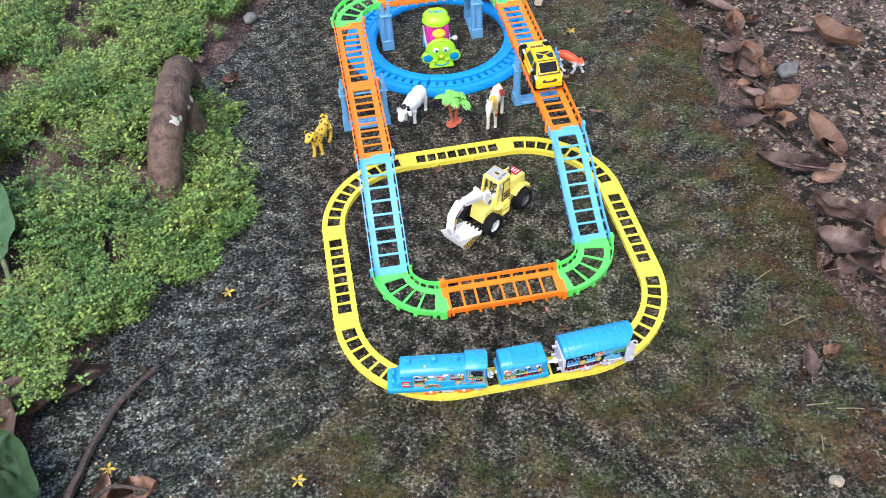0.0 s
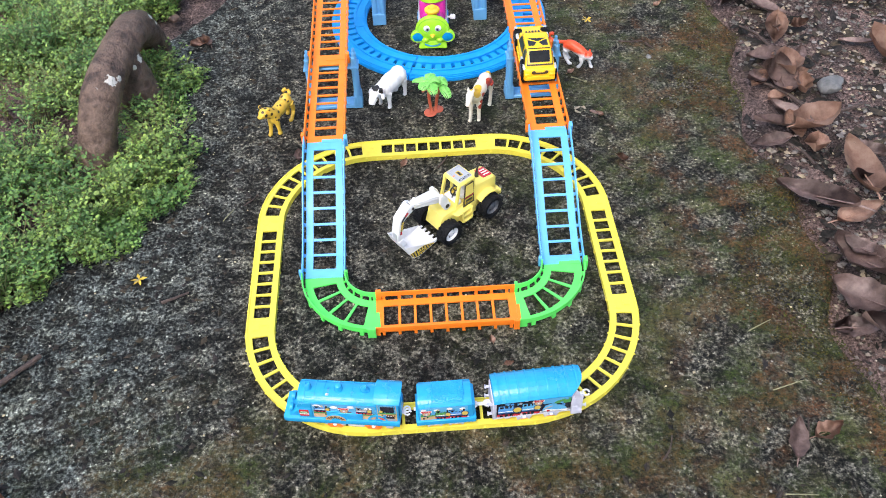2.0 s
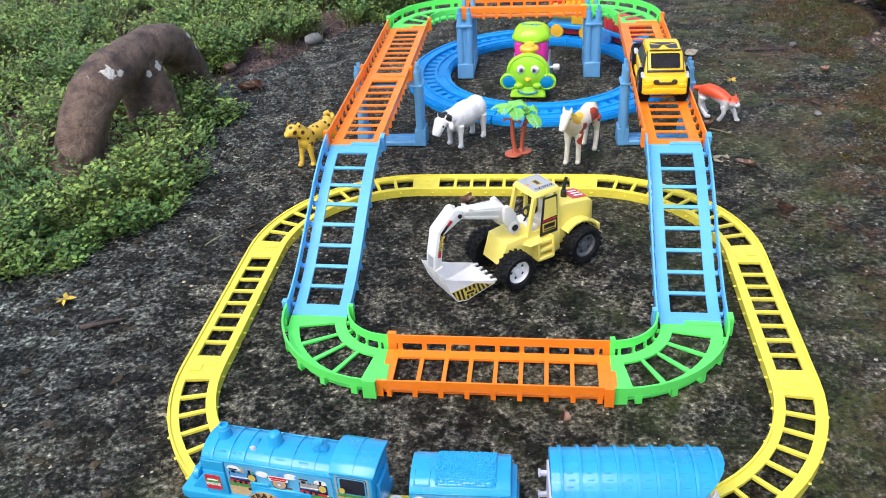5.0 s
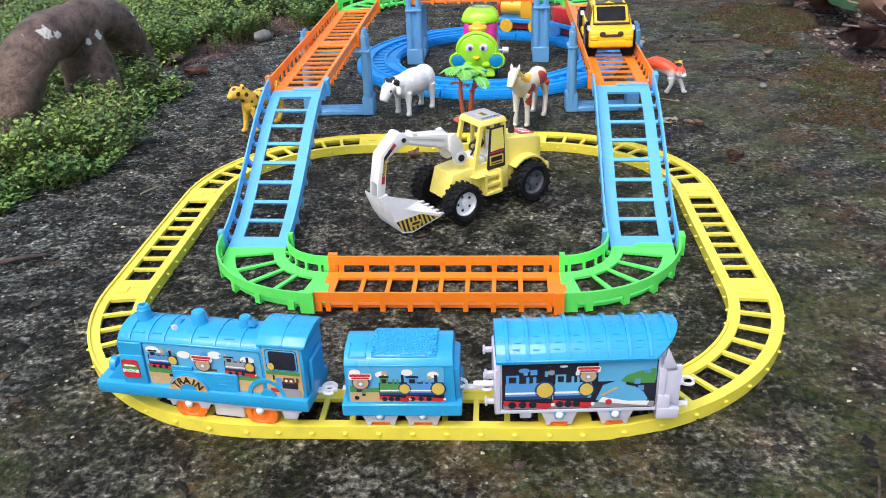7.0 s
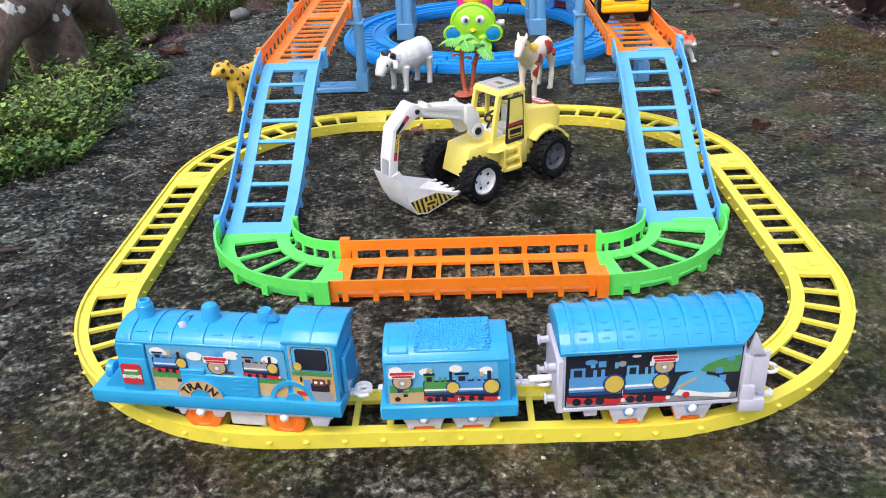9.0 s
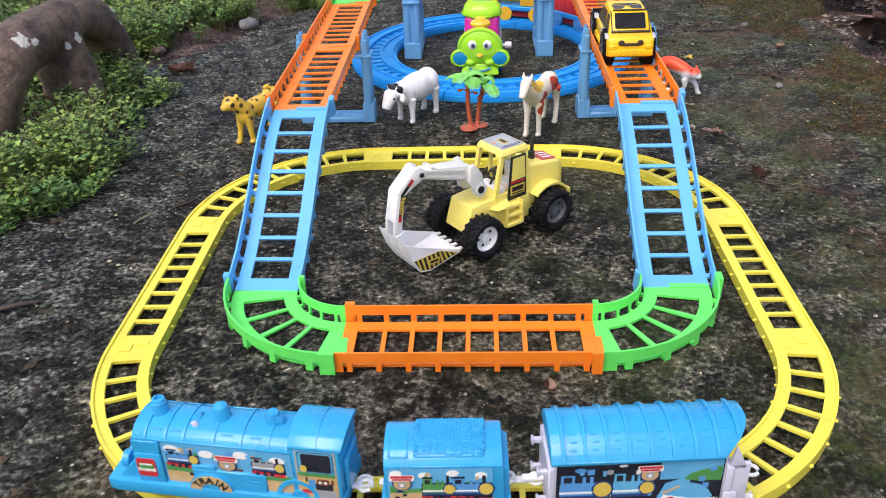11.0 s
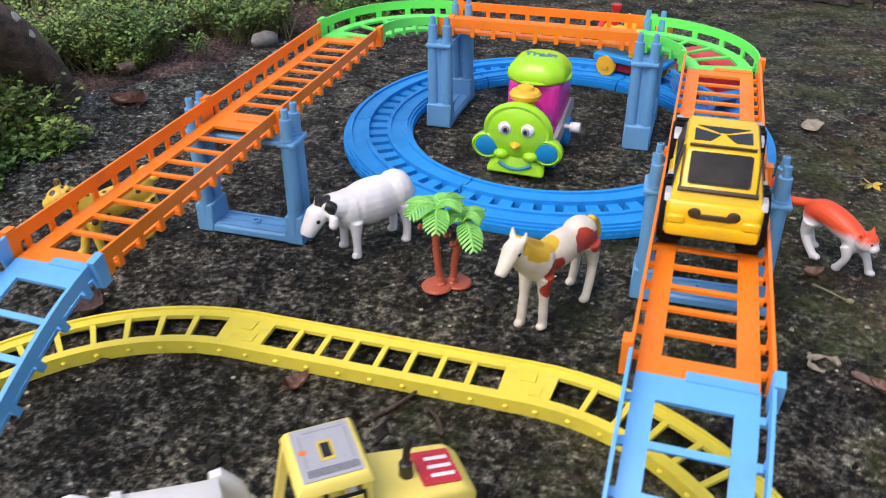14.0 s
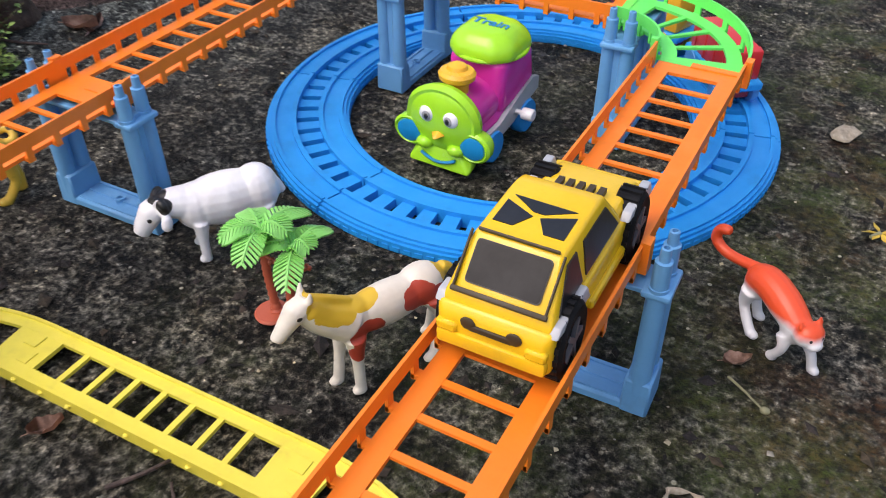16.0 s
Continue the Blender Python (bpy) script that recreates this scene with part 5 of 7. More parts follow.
    def high(x):
        return np.interp(x, [0.052, 0.069, 0.0915], [0.0082, 0.0155, 0.0145]) - 0.0002
    for i in range(9):
        x = 0.0555 + i * 0.0039
        z0, z1 = low(x), high(min(x + 0.0025, 0.0912))
        if z1 - z0 > 0.001:
            decal(base, "hazard_stripe", [(x, z0), (x + 0.0018, low(x + 0.0018)), (min(x + 0.0046, 0.0912), high(min(x + 0.0046, 0.0912))), (min(x + 0.0026, 0.0912), high(min(x + 0.0026, 0.0912)))], M["black"], mb, 0.0003, 0.0001)
    decal(base, "hazard_badge", rect(0.0690, 0.0065, 0.0790, 0.0110, 0.0008), M["s_yellow"], mb, 0.0004, 0.0002)
    for ob in [o for o in t.children if o.name.split('.')[0] in ('dipper_arm', 'dipper_sticker', 'bucket', 'bucket_tooth', 'hazard_sticker')]:
        if ob.name.startswith('dipper'):
            ob.location = (0, 0, 0)
        else:
            ob.location.x, ob.scale = 0.0020, (0.93, 0.9, 0.90)
    decal(base, "badge_bar", rect(0.0705, 0.0078, 0.0775, 0.0098), M["black"], mb, 0.0006, 0.0001)
    return t


DX = Vector((-0.7905, -0.6124, 0))
DIG = Matrix(((DX.x, -DX.y, 0, 0.0222), (DX.y, DX.x, 0, 0.1288), (0, 0, 1, 0.0004), (0, 0, 0, 1)))
digger(DIG)


# ---- yellow car on the raised track ----
def toy_car(m):
    """x towards its bonnet."""
    t = thing("toy_car", "glossy yellow plastic toy off-road car on orange track", "toy vehicle", at=m)
    Y = M["car"]
    bm = bmesh.new()
    hull(bm, [(-0.0555, y, z) for y in (-0.0165, 0.0165) for z in (0.0085, 0.0190)] + [(-0.0530, y, z) for y in (-0.0188, 0.0188) for z in (0.0085, 0.0225)] + [(0.0520, y, z) for y in (-0.0180, 0.0180) for z in (0.0090, 0.0200)] + [(0.0555, y, z) for y in (-0.0150, 0.0150) for z in (0.0100, 0.0175)] + [(0.0, y, 0.0225) for y in (-0.0188, 0.0188)], bev=0.0014, seg=3)
    box(bm, (-0.0545, 0, 0.0118), (0.0045, 0.036, 0.0050), bev=0.0012, seg=2)
    box(bm, (-0.0548, -0.0145, 0.0160), (0.0040, 0.0070, 0.0036), bev=0.0008)
    box(bm, (-0.0548, 0.0145, 0.0160), (0.0040, 0.0070, 0.0036), bev=0.0008)
    part("body", bm, Y, t)
    bm = bmesh.new()
    hull(bm, [(-0.0525, y, 0.0215) for y in (-0.0180, 0.0180)] + [(0.0205, y, 0.0215) for y in (-0.0178, 0.0178)] + [(-0.0350, y, 0.0380) for y in (-0.0142, 0.0142)] + [(-0.0020, y, 0.0388) for y in (-0.0142, 0.0142)] + [(0.0040, y, 0.0375) for y in (-0.0138, 0.0138)] + [(-0.0500, y, 0.0260) for y in (-0.0172, 0.0172)], bev=0.0016, seg=3)
    part("cabin", bm, Y, t)
    bm = bmesh.new()
    hull(bm, [(0.015, y, 0.0225) for y in (-0.0165, 0.0165)] + [(0.050, y, 0.0195) for y in (-0.0160, 0.0160)] + [(0.017, y, 0.0265) for y in (-0.0145, 0.0145)] + [(0.046, y, 0.0225) for y in (-0.0140, 0.0140)], bev=0.0012)
    part("bonnet", bm, Y, t)
    bm = bmesh.new()
    for i in range(5):
        hull(bm, [(0.0205 + d, y, 0.0268 + e) for d in (0, 0.006) for y in (-0.009 + 0.0038 * i, -0.0068 + 0.0038 * i) for e in (-0.001, 0.0008)])
    part("bonnet_vent", bm, M["soot"], t)
    # sloping tailgate window
    tilt = math.atan2(0.0380 - 0.0260, 0.0500 - 0.0350)
    back = Matrix.Translation((-0.0425, 0, 0.0320)) @ Matrix.Rotation(-tilt, 4, 'Y') @ pose(0, 0, 0.00045)
    decal(t, "rear_window_seal", rect(-0.0071, -0.0121, 0.0069, 0.0121, 0.0012), M["black"], back, 0.0, 0.0005)
    decal(t, "rear_window", rect(-0.0068, -0.0118, 0.0066, 0.0118, 0.0012), M["car_glass"], back, 0.0003, 0.0006, "dusty dark rear window")
    for x0, x1, y0, y1 in ((-0.0098, 0.0090, -0.01515, -0.01445), (-0.0098, 0.0090, 0.01445, 0.01515), (-0.0108, -0.0092, -0.0155, 0.0155), (0.0092, 0.0101, -0.0130, 0.0130)):
        bm = bmesh.new()
        hull(bm, [back @ Vector((x, y, z)) for x in (x0, x1) for y in (y0, y1) for z in (-0.0004, 0.0010)], bev=0.0003)
        part("window_bar", bm, M["soot"], t, "scuffed dark window bar")
    roof = pose(0, 0, 0.0386, 0, -1.3, 0)
    for pts in ([(-0.0150, -0.0115), (-0.0020, -0.0115), (-0.0075, -0.0012), (-0.0150, -0.0050)], [(-0.0150, 0.0115), (-0.0020, 0.0115), (-0.0075, 0.0012), (-0.0150, 0.0050)], [(0.0010, -0.0105), (0.0015, 0.0105), (-0.0050, 0.0018), (-0.0050, -0.0018)]):
        pts = [(x - 0.0135, y) for x, y in pts]
        decal(t, "roof_window", pts, M["window"], roof, 0.0, 0.0005, "black roof window panel")
    for sg in (-1, 1):
        ms = Matrix(((1, 0, 0, 0), (0, 0, sg, sg * 0.0178), (0, 1, 0, 0), (0, 0, 0, 1))) @ pose(0, 0, 0)
        lean = Matrix.Translation((0, sg * 0.0176, 0.0225)) @ Matrix.Rotation(radians(sg * 12.5), 4, 'X') @ Matrix(((1, 0, 0, 0), (0, 0, sg, 0), (0, 1, 0, 0), (0, 0, 0, 1)))
        for x0, x1, x2, x3 in ((-0.0460, -0.0250, -0.0270, -0.0350), (-0.0215, 0.0120, 0.0015, -0.0205)):
            decal(t, "side_window", [(x0, 0.0020), (x1, 0.0020), (x2, 0.0128), (x3, 0.0128)], M["window"], lean, 0.0002, 0.0005)
        for cx in (-0.0385, 0.0330):
            bm = bmesh.new()
            hull(bm, [(cx + dx, sg * y, z) for dx, z in ((-0.0145, 0.0215), (-0.0115, 0.0240), (0.0125, 0.0240), (0.0175, 0.0175), (-0.0130, 0.0215), (0.0160, 0.0175)) for y in (0.0165, 0.0200)], bev=0.0006)
            part("fender", bm, M["silver"], t, "silver-grey riveted wheel fender")
        bm = bmesh.new()
        box(bm, (0.0015, sg * 0.0185, 0.0105), (0.036, 0.003, 0.004), bev=0.0008)
        part("side_sill", bm, Y, t)
    bm = bmesh.new()
    for y in (-0.0075, 0.0075):
        ball(bm, (-0.0556, y, 0.0190), (0.0008, 0.0026, 0.0022), u=10, v=6)
    box(bm, (-0.0556, 0, 0.0178), (0.0012, 0.014, 0.0022), bev=0.0004)
    part("rear_trim", bm, M["soot"], t, "scuffed dark rear trim")
    bm = bmesh.new()
    box(bm, (0, 0, 0.0085), (0.096, 0.026, 0.0040), bev=0.0008)
    part("chassis", bm, M["black"], t)
    bm = bmesh.new()
    box(bm, (0, 0, 0), (0.0012, 0.0017, 0.0070))
    car_lug = mesh_of("tread_lug", bm, M["tyre"])
    for x in (-0.0385, 0.0330):
        for sg in (-1, 1):
            bm = bmesh.new()
            k = Matrix.Translation((x, sg * 0.0160, 0.0124)) @ Matrix.Rotation(radians(90), 4, 'X') @ Matrix.Scale(1.14, 4)
            lathe(bm, [(0.005, -0.0042), (0.0100, -0.0045), (0.0112, -0.0034), (0.0112, 0.0034), (0.0100, 0.0045), (0.0065, 0.0042), (0.0055, 0.003), (0.002, 0.003)], 26, k)
            wheel = part("wheel", bm, M["tyre"], t)
            for i in range(20):
                ob = new("tread_lug", car_lug)
                ob.parent, ob.matrix_local = wheel, k @ Matrix.Rotation(2 * math.pi * i / 20, 4, 'Z') @ Matrix.Translation((0.0113, 0, 0))
            bm = bmesh.new()
            for i in range(5):
                box(bm, (0.0033, 0, -sg * 0.0040), (0.0066, 0.0016, 0.0012), k @ Matrix.Rotation(2 * math.pi * i / 5, 4, 'Z'))
            part("spokes", bm, M["rim_grey"], wheel)
    return t


toy_car(pose(0.1352, 0.3315, HIGH + 0.0002, 0, 0, 90.5) @ Matrix.Diagonal((0.93, 1.05, 1.16, 1)))


# ---- wind-up engine inside the ring ----
def windup_engine(m):
    """x towards its nose."""
    t = thing("windup_toy_engine", "magenta and lime plastic wind-up toy engine with big nose disc", "toy train", at=m)
    bm = bmesh.new()
    hull(bm, [(-0.040, y, z) for y in (-0.0180, 0.0180) for z in (0.009, 0.0260)] + [(0.032, y, 0.008) for y in (-0.0165, 0.0165)] + [(0.030, y, 0.022) for y in (-0.0150, 0.0150)] + [(-0.006, y, 0.030) for y in (-0.0165, 0.0165)], bev=0.004, seg=4)
    tube(bm, [(-0.012, 0, 0.032), (0.032, 0, 0.032)], 0.0155, 24)
    part("body", bm, M["magenta"], t)
    bm = bmesh.new()
    hull(bm, [(-0.041, y, 0.024) for y in (-0.0185, 0.0185)] + [(0.004, y, 0.024) for y in (-0.0175, 0.0175)] + [(-0.037, y, 0.060) for y in (-0.0180, 0.0180)] + [(0.001, y, 0.060) for y in (-0.0172, 0.0172)], bev=0.006, seg=5)
    part("cab", bm, M["magenta"], t)
    bm = bmesh.new()
    hull(bm, [(-0.0175 + 0.0225 * sx * q, 0.0200 * sy * r, 0.0575) for sx in (-1, 1) for sy in (-1, 1) for q, r in ((1, 0.55), (0.6, 1))] + [(-0.0175 + 0.0150 * sx * q, 0.0130 * sy * r, 0.0735) for sx in (-1, 1) for sy in (-1, 1) for q, r in ((1, 0.5), (0.55, 1))] + [(-0.0175 + 0.0215 * sx * q, 0.0190 * sy * r, 0.0665) for sx in (-1, 1) for sy in (-1, 1) for q, r in ((1, 0.55), (0.6, 1))], bev=0.0035, seg=4)
    tube(bm, [(-0.0175 + 0.0225 * math.cos(a), 0.0200 * math.sin(a), 0.0590) for a in np.linspace(0, 2 * math.pi, 33)], 0.0014, 8)
    roof = part("cab_roof", bm, M["lime"], t, "rounded lime-green roof")
    letters(roof, "Train", 0.0105, M["cyan"], pose(-0.0175, 0, 0.0739, 0, 0, 90))
    # nose
    bm = bmesh.new()
    k = Matrix.Translation((0.036, 0, 0.0345)) @ Matrix.Rotation(radians(90), 4, 'Y')
    lathe(bm, [(0.017, -0.006), (0.0215, -0.003), (0.0225, 0.001), (0.0205, 0.0045), (0.0185, 0.0040), (0.0165, 0.0052), (0.008, 0.0066), (0.0005, 0.0070)], 34, k)
    hull(bm, [(0.030, y, z) for y in (-0.0170, 0.0170) for z in (0.004, 0.016)] + [(0.0440, y, 0.004) for y in (-0.0195, 0.0195)] + [(0.0400, y, 0.0165) for y in (-0.0110, 0.0110)], bev=0.0016, seg=3)
    nose = part("nose_disc", bm, M["lime"], t, "round lime-green nose")
    for y in (-1, 1):
        bm = bmesh.new()
        kk = Matrix.Translation((0.0375, y * 0.0195, 0.0225)) @ Matrix.Rotation(radians(90), 4, 'Y')
        lathe(bm, [(0.0080, -0.007), (0.0098, -0.003), (0.0100, 0.0020), (0.0086, 0.0034), (0.0078, 0.0026), (0.0005, 0.0028)], 26, kk)
        lamp = part("lamp", bm, M["lime"], t)
        bm = bmesh.new()
        lathe(bm, [(0.0074, 0.0020), (0.0070, 0.0036), (0.0040, 0.0044), (0.0004, 0.0047)], 24, kk)
        part("lamp_glass", bm, M["cyan"], lamp, "blue lamp disc")
        bm = bmesh.new()
        ball(bm, (0.0415, y * 0.0072, 0.0385), (0.0028, 0.0046, 0.0052), u=18, v=12)
        eye = part("eye_disc", bm, M["white"], t)
        bm = bmesh.new()
        ball(bm, (0.0437, y * 0.0066, 0.0382), (0.0010, 0.0026, 0.0032), u=14, v=8)
        part("eye_ring", bm, M["s_grey"], eye)
        bm = bmesh.new()
        ball(bm, (0.0443, y * 0.0064, 0.0382), (0.0008, 0.0014, 0.0020), u=10, v=6)
        part("pupil", bm, M["black"], eye)
        bm = bmesh.new()
        ball(bm, (0.0405, y * 0.0095, 0.0180), (0.0045, 0.0050, 0.0040), u=14, v=10)
        part("bumper_ball", bm, M["lime"], t)
    bm = bmesh.new()
    hull(bm, [(0.0415, y, 0.0275) for y in (-0.0050, 0.0050)] + [(0.0490, 0, 0.0262), (0.0425, 0, 0.0300), (0.0425, 0, 0.0235)], bev=0.0008)
    part("beak", bm, M["amber"], t, "small amber beak")
    bm = bmesh.new()
    tube(bm, [(0.0432 + 0.0008 * (1 - abs(u)), 0.0105 * u, 0.0122 - 0.0035 * (1 - u * u)) for u in np.linspace(-1, 1, 9)], 0.0010, 6)
    part("mouth_line", bm, M["cyan"], t)
    bm = bmesh.new()
    lathe(bm, [(0.0060, 0.044), (0.0065, 0.052), (0.0098, 0.0550), (0.0102, 0.0580), (0.0088, 0.0600), (0.0058, 0.0608), (0.0050, 0.0630), (0.0006, 0.0655)], 26, pose(0.0215, 0, 0))
    part("funnel", bm, M["amber"], t, "amber funnel")
    for y in (-1, 1):
        bm = bmesh.new()
        prof = [(0.030, 0.013), (0.022, 0.0215), (0.006, 0.0225), (-0.014, 0.0300), (-0.034, 0.0360), (-0.0425, 0.0330), (-0.0425, 0.0250), (-0.030, 0.0215), (-0.010, 0.0150), (0.010, 0.0120), (0.026, 0.0070)]
        prism(bm, prof, y * 0.0168, y * 0.0196, Matrix(((1, 0, 0, 0), (0, 0, 1, 0), (0, 1, 0, 0), (0, 0, 0, 1))))
        part("side_plate", bm, M["silver"], t, "silver side plate")
        for x, r in ((0.0150, 0.0105), (-0.0270, 0.0115)):
            bm = bmesh.new()
            lathe(bm, [(r * 0.4, -0.004), (r * 0.92, -0.004), (r, -0.002), (r, 0.002), (r * 0.92, 0.004), (r * 0.6, 0.0036), (r * 0.2, 0.0046)], 22, Matrix.Translation((x, y * 0.0170, r)) @ Matrix.Rotation(radians(90), 4, 'X'))
            part("wheel", bm, M["ring"], t)
    bm = bmesh.new()
    lathe(bm, [(0.0016, 0.0), (0.0016, 0.004), (0.0036, 0.004), (0.0040, 0.0055), (0.0040, 0.0100), (0.0034, 0.0108)], 16, Matrix.Translation((-0.0130, 0.0196, 0.0215)) @ Matrix.Rotation(radians(-90), 4, 'X'))
    part("winding_knob", bm, M["white"], t, "white winding knob")
    return t


windup_engine(pose(0.0115, 0.5165, 0.0003, 0, 0, -93) @ Matrix.Diagonal((1.0, 1.10, 0.96, 1)))


# ---- small train on the blue ring ----
def on_ring(deg):
    a = radians(deg)
    return pose(RC[0] + RRAD * math.cos(a), RC[1] + RRAD * math.sin(a), 0.0062, 0, 0, deg + 90)


def ring_car(deg, engine):
    lab = "small red and yellow toy engine on blue chassis" if engine else "small dark red toy wagon on blue chassis"
    t = thing("ring_engine" if engine else "ring_wagon", lab, "toy train", "train on the blue ring", at=on_ring(deg))
    bm = bmesh.new()
    box(bm, (0, 0, 0.0165), (0.066, 0.026, 0.0060), bev=0.0012)
    part("chassis", bm, M["ring"], t)
    bm = bmesh.new()
    box(bm, (0, 0, 0.0095), (0.050, 0.0180, 0.0090), bev=0.001)
    part("underframe", bm, M["dark_red"], t)
    for x in (-0.020, 0.020):
        for y in (-0.0115, 0.0115):
            bm = bmesh.new()
            k = Matrix.Translation((x, y, 0.0098)) @ Matrix.Rotation(radians(90), 4, 'X')
            lathe(bm, [(0.003, -0.002), (0.0088, -0.002), (0.0095, 0.0), (0.0088, 0.002), (0.0060, 0.0022), (0.0055, 0.0012), (0.001, 0.0012)], 20, k)
            lathe(bm, [(0.0032, -0.0030), (0.0032, 0.0030)], 12, k)
            part("wheel", bm, M["amber"] if engine else M["s_blue"], t)
    bm = bmesh.new()
    if engine:
        box(bm, (-0.014, 0, 0.0360), (0.030, 0.022, 0.033), bev=0.002, seg=2)
        part("cab", bm, M["amber"], t)
        bm = bmesh.new()
        tube(bm, [(0.000, 0, 0.0330), (0.030, 0, 0.0330)], 0.0105, 20)
        part("boiler", bm, M["amber"], t)
        bm = bmesh.new()
        lathe(bm, [(0.0115, 0), (0.0125, 0.002), (0.0115, 0.0045), (0.004, 0.006)], 22, Matrix.Translation((0.029, 0, 0.0345)) @ Matrix.Rotation(radians(90), 4, 'Y'))
        part("smokebox_door", bm, M["red"], t)
        bm = bmesh.new()
        lathe(bm, [(0.0032, 0.041), (0.0030, 0.055), (0.0046, 0.058), (0.0046, 0.061)], 16, pose(0.021, 0, 0))
        part("chimney", bm, M["red"], t)
        bm = bmesh.new()
        lathe(bm, [(0.0040, 0.042), (0.0036, 0.052), (0.0010, 0.055)], 16, pose(0.008, 0, 0))
        part("dome", bm, M["amber"], t)
    else:
        box(bm, (0, 0, 0.0290), (0.056, 0.0225, 0.0200), bev=0.0015, seg=2)
        for x in (-0.021, -0.007, 0.007, 0.021):
            box(bm, (x, 0, 0.0290), (0.0022, 0.0240, 0.0190), bev=0.0005)
        part("box_body", bm, M["red"], t)
    return t


ring_car(71, True)
ring_car(38, False)

# ---- figurines: one mesh each, painted ----
def painted(name, base, spots, scale=1.0, wobble=0.25, extra=None, rough=0.4):
    """Plastic with painted blotches: spots of (centre, radius, colour) in the figure's own space."""
    m, n, l, b = nodes_of(name)
    v = coords(n)
    nz = n.new("ShaderNodeTexNoise")
    nz.inputs["Scale"].default_value = 160
    l.new(v, nz.inputs["Vector"])
    f = noise_tex(n, l, 60, 4, 0.6, v)
    col = ramp(n, l, f, [(0.3, tuple(min(1, c * 1.06) for c in base)), (0.75, tuple(c * 0.78 for c in base))])
    if extra:
        col = extra(n, l, v, col)
    for c, r, paint in spots:
        d = n.new("ShaderNodeVectorMath")
        d.operation = 'DISTANCE'
        l.new(v, d.inputs[0])
        d.inputs[1].default_value = c
        a = n.new("ShaderNodeMath")
        a.operation = 'MULTIPLY_ADD'
        l.new(nz.outputs[0], a.inputs[0])
        a.inputs[1].default_value = r * wobble * 2
        l.new(d.outputs["Value"], a.inputs[2])
        s = n.new("ShaderNodeMath")
        s.operation = 'LESS_THAN'
        l.new(a.outputs[0], s.inputs[0])
        s.inputs[1].default_value = r * (1 + wobble)
        col = mix(n, l, s.outputs[0], col, paint)
    l.new(col, b.inputs["Base Color"])
    b.inputs["Roughness"].default_value = rough
    b.inputs["Subsurface Weight"].default_value = 0.06
    b.inputs["Subsurface Radius"].default_value = (0.003, 0.003, 0.003)
    bump(n, l, noise_tex(n, l, 420, 4, 0.6, v), 0.12, 0.0008, b)
    return m


def figurine(name, draw, mat, label, m, voxel=0.0007, soft=5):
    bm = bmesh.new()
    draw(bm)
    ob = part(name, bm, mat)
    ob.matrix_world = m
    r = ob.modifiers.new("skin", 'REMESH')
    r.mode, r.voxel_size, r.use_smooth_shade = 'VOXEL', voxel, True
    s = ob.modifiers.new("soften", 'SMOOTH')
    s.factor, s.iterations = 0.5, soft
    return tagged(ob, label, "animal figurine", "animal figurines")


def leg(bm, hip, knee, foot, r0, r1, hoof):
    tube(bm, smooth_path([hip, knee, foot], 4), list(np.interp(np.linspace(0, 1, 9), [0, 0.5, 0.9, 1], [r0, r1, r1 * 0.95, r1])), 10)
    ball(bm, (foot[0] + hoof * 0.3, foot[1], foot[2] + hoof * 0.45), (hoof * 1.1, hoof * 0.85, hoof * 0.75))


def horse(bm):
    ball(bm, (0, 0, 0.0388), (0.0230, 0.0082, 0.0098))
    ball(bm, (0.0150, 0, 0.0390), (0.0095, 0.0078, 0.0105))
    ball(bm, (-0.0160, 0, 0.0400), (0.0105, 0.0084, 0.0100))
    for y, dx in ((-0.0050, 0.004), (0.0050, -0.004)):
        leg(bm, (0.0165, y, 0.034), (0.0172 + dx * 0.3, y * 0.95, 0.019), (0.0180 + dx * 0.6, y * 0.95, 0.0008), 0.0046, 0.0024, 0.0029)
        leg(bm, (-0.0185, y, 0.036), (-0.0235 - dx * 0.5, y * 1.2, 0.020), (-0.0200 - dx, y * 1.4, 0.0008), 0.0058, 0.0024, 0.0029)
    tube(bm, smooth_path([(0.0170, 0, 0.0400), (0.0265, 0, 0.0480), (0.0325, 0.0005, 0.0565)], 4), list(np.linspace(0.0092, 0.0050, 9)), 14)
    tube(bm, [(0.0314, 0.0005, 0.0590), (0.0356, 0.0008, 0.0572), (0.0418, 0.0010, 0.0500), (0.0445, 0.0010, 0.0468)], [0.0040, 0.0048, 0.0032, 0.0027], 12)
    for y in (-0.0028, 0.0035):
        tube(bm, [(0.0316, y, 0.0607), (0.0310, y * 1.2, 0.0657)], [0.0018, 0.0006], 7)
    tube(bm, smooth_path([(0.0318, 0, 0.0605), (0.0240, 0, 0.0555), (0.0150, 0, 0.0490)], 3), 0.0020, 8)
    tube(bm, smooth_path([(-0.0250, 0, 0.0445), (-0.0295, 0, 0.0400), (-0.0300, 0, 0.0270)], 4), [0.0028] * 5 + [0.0034, 0.0034, 0.0028, 0.0015], 9)


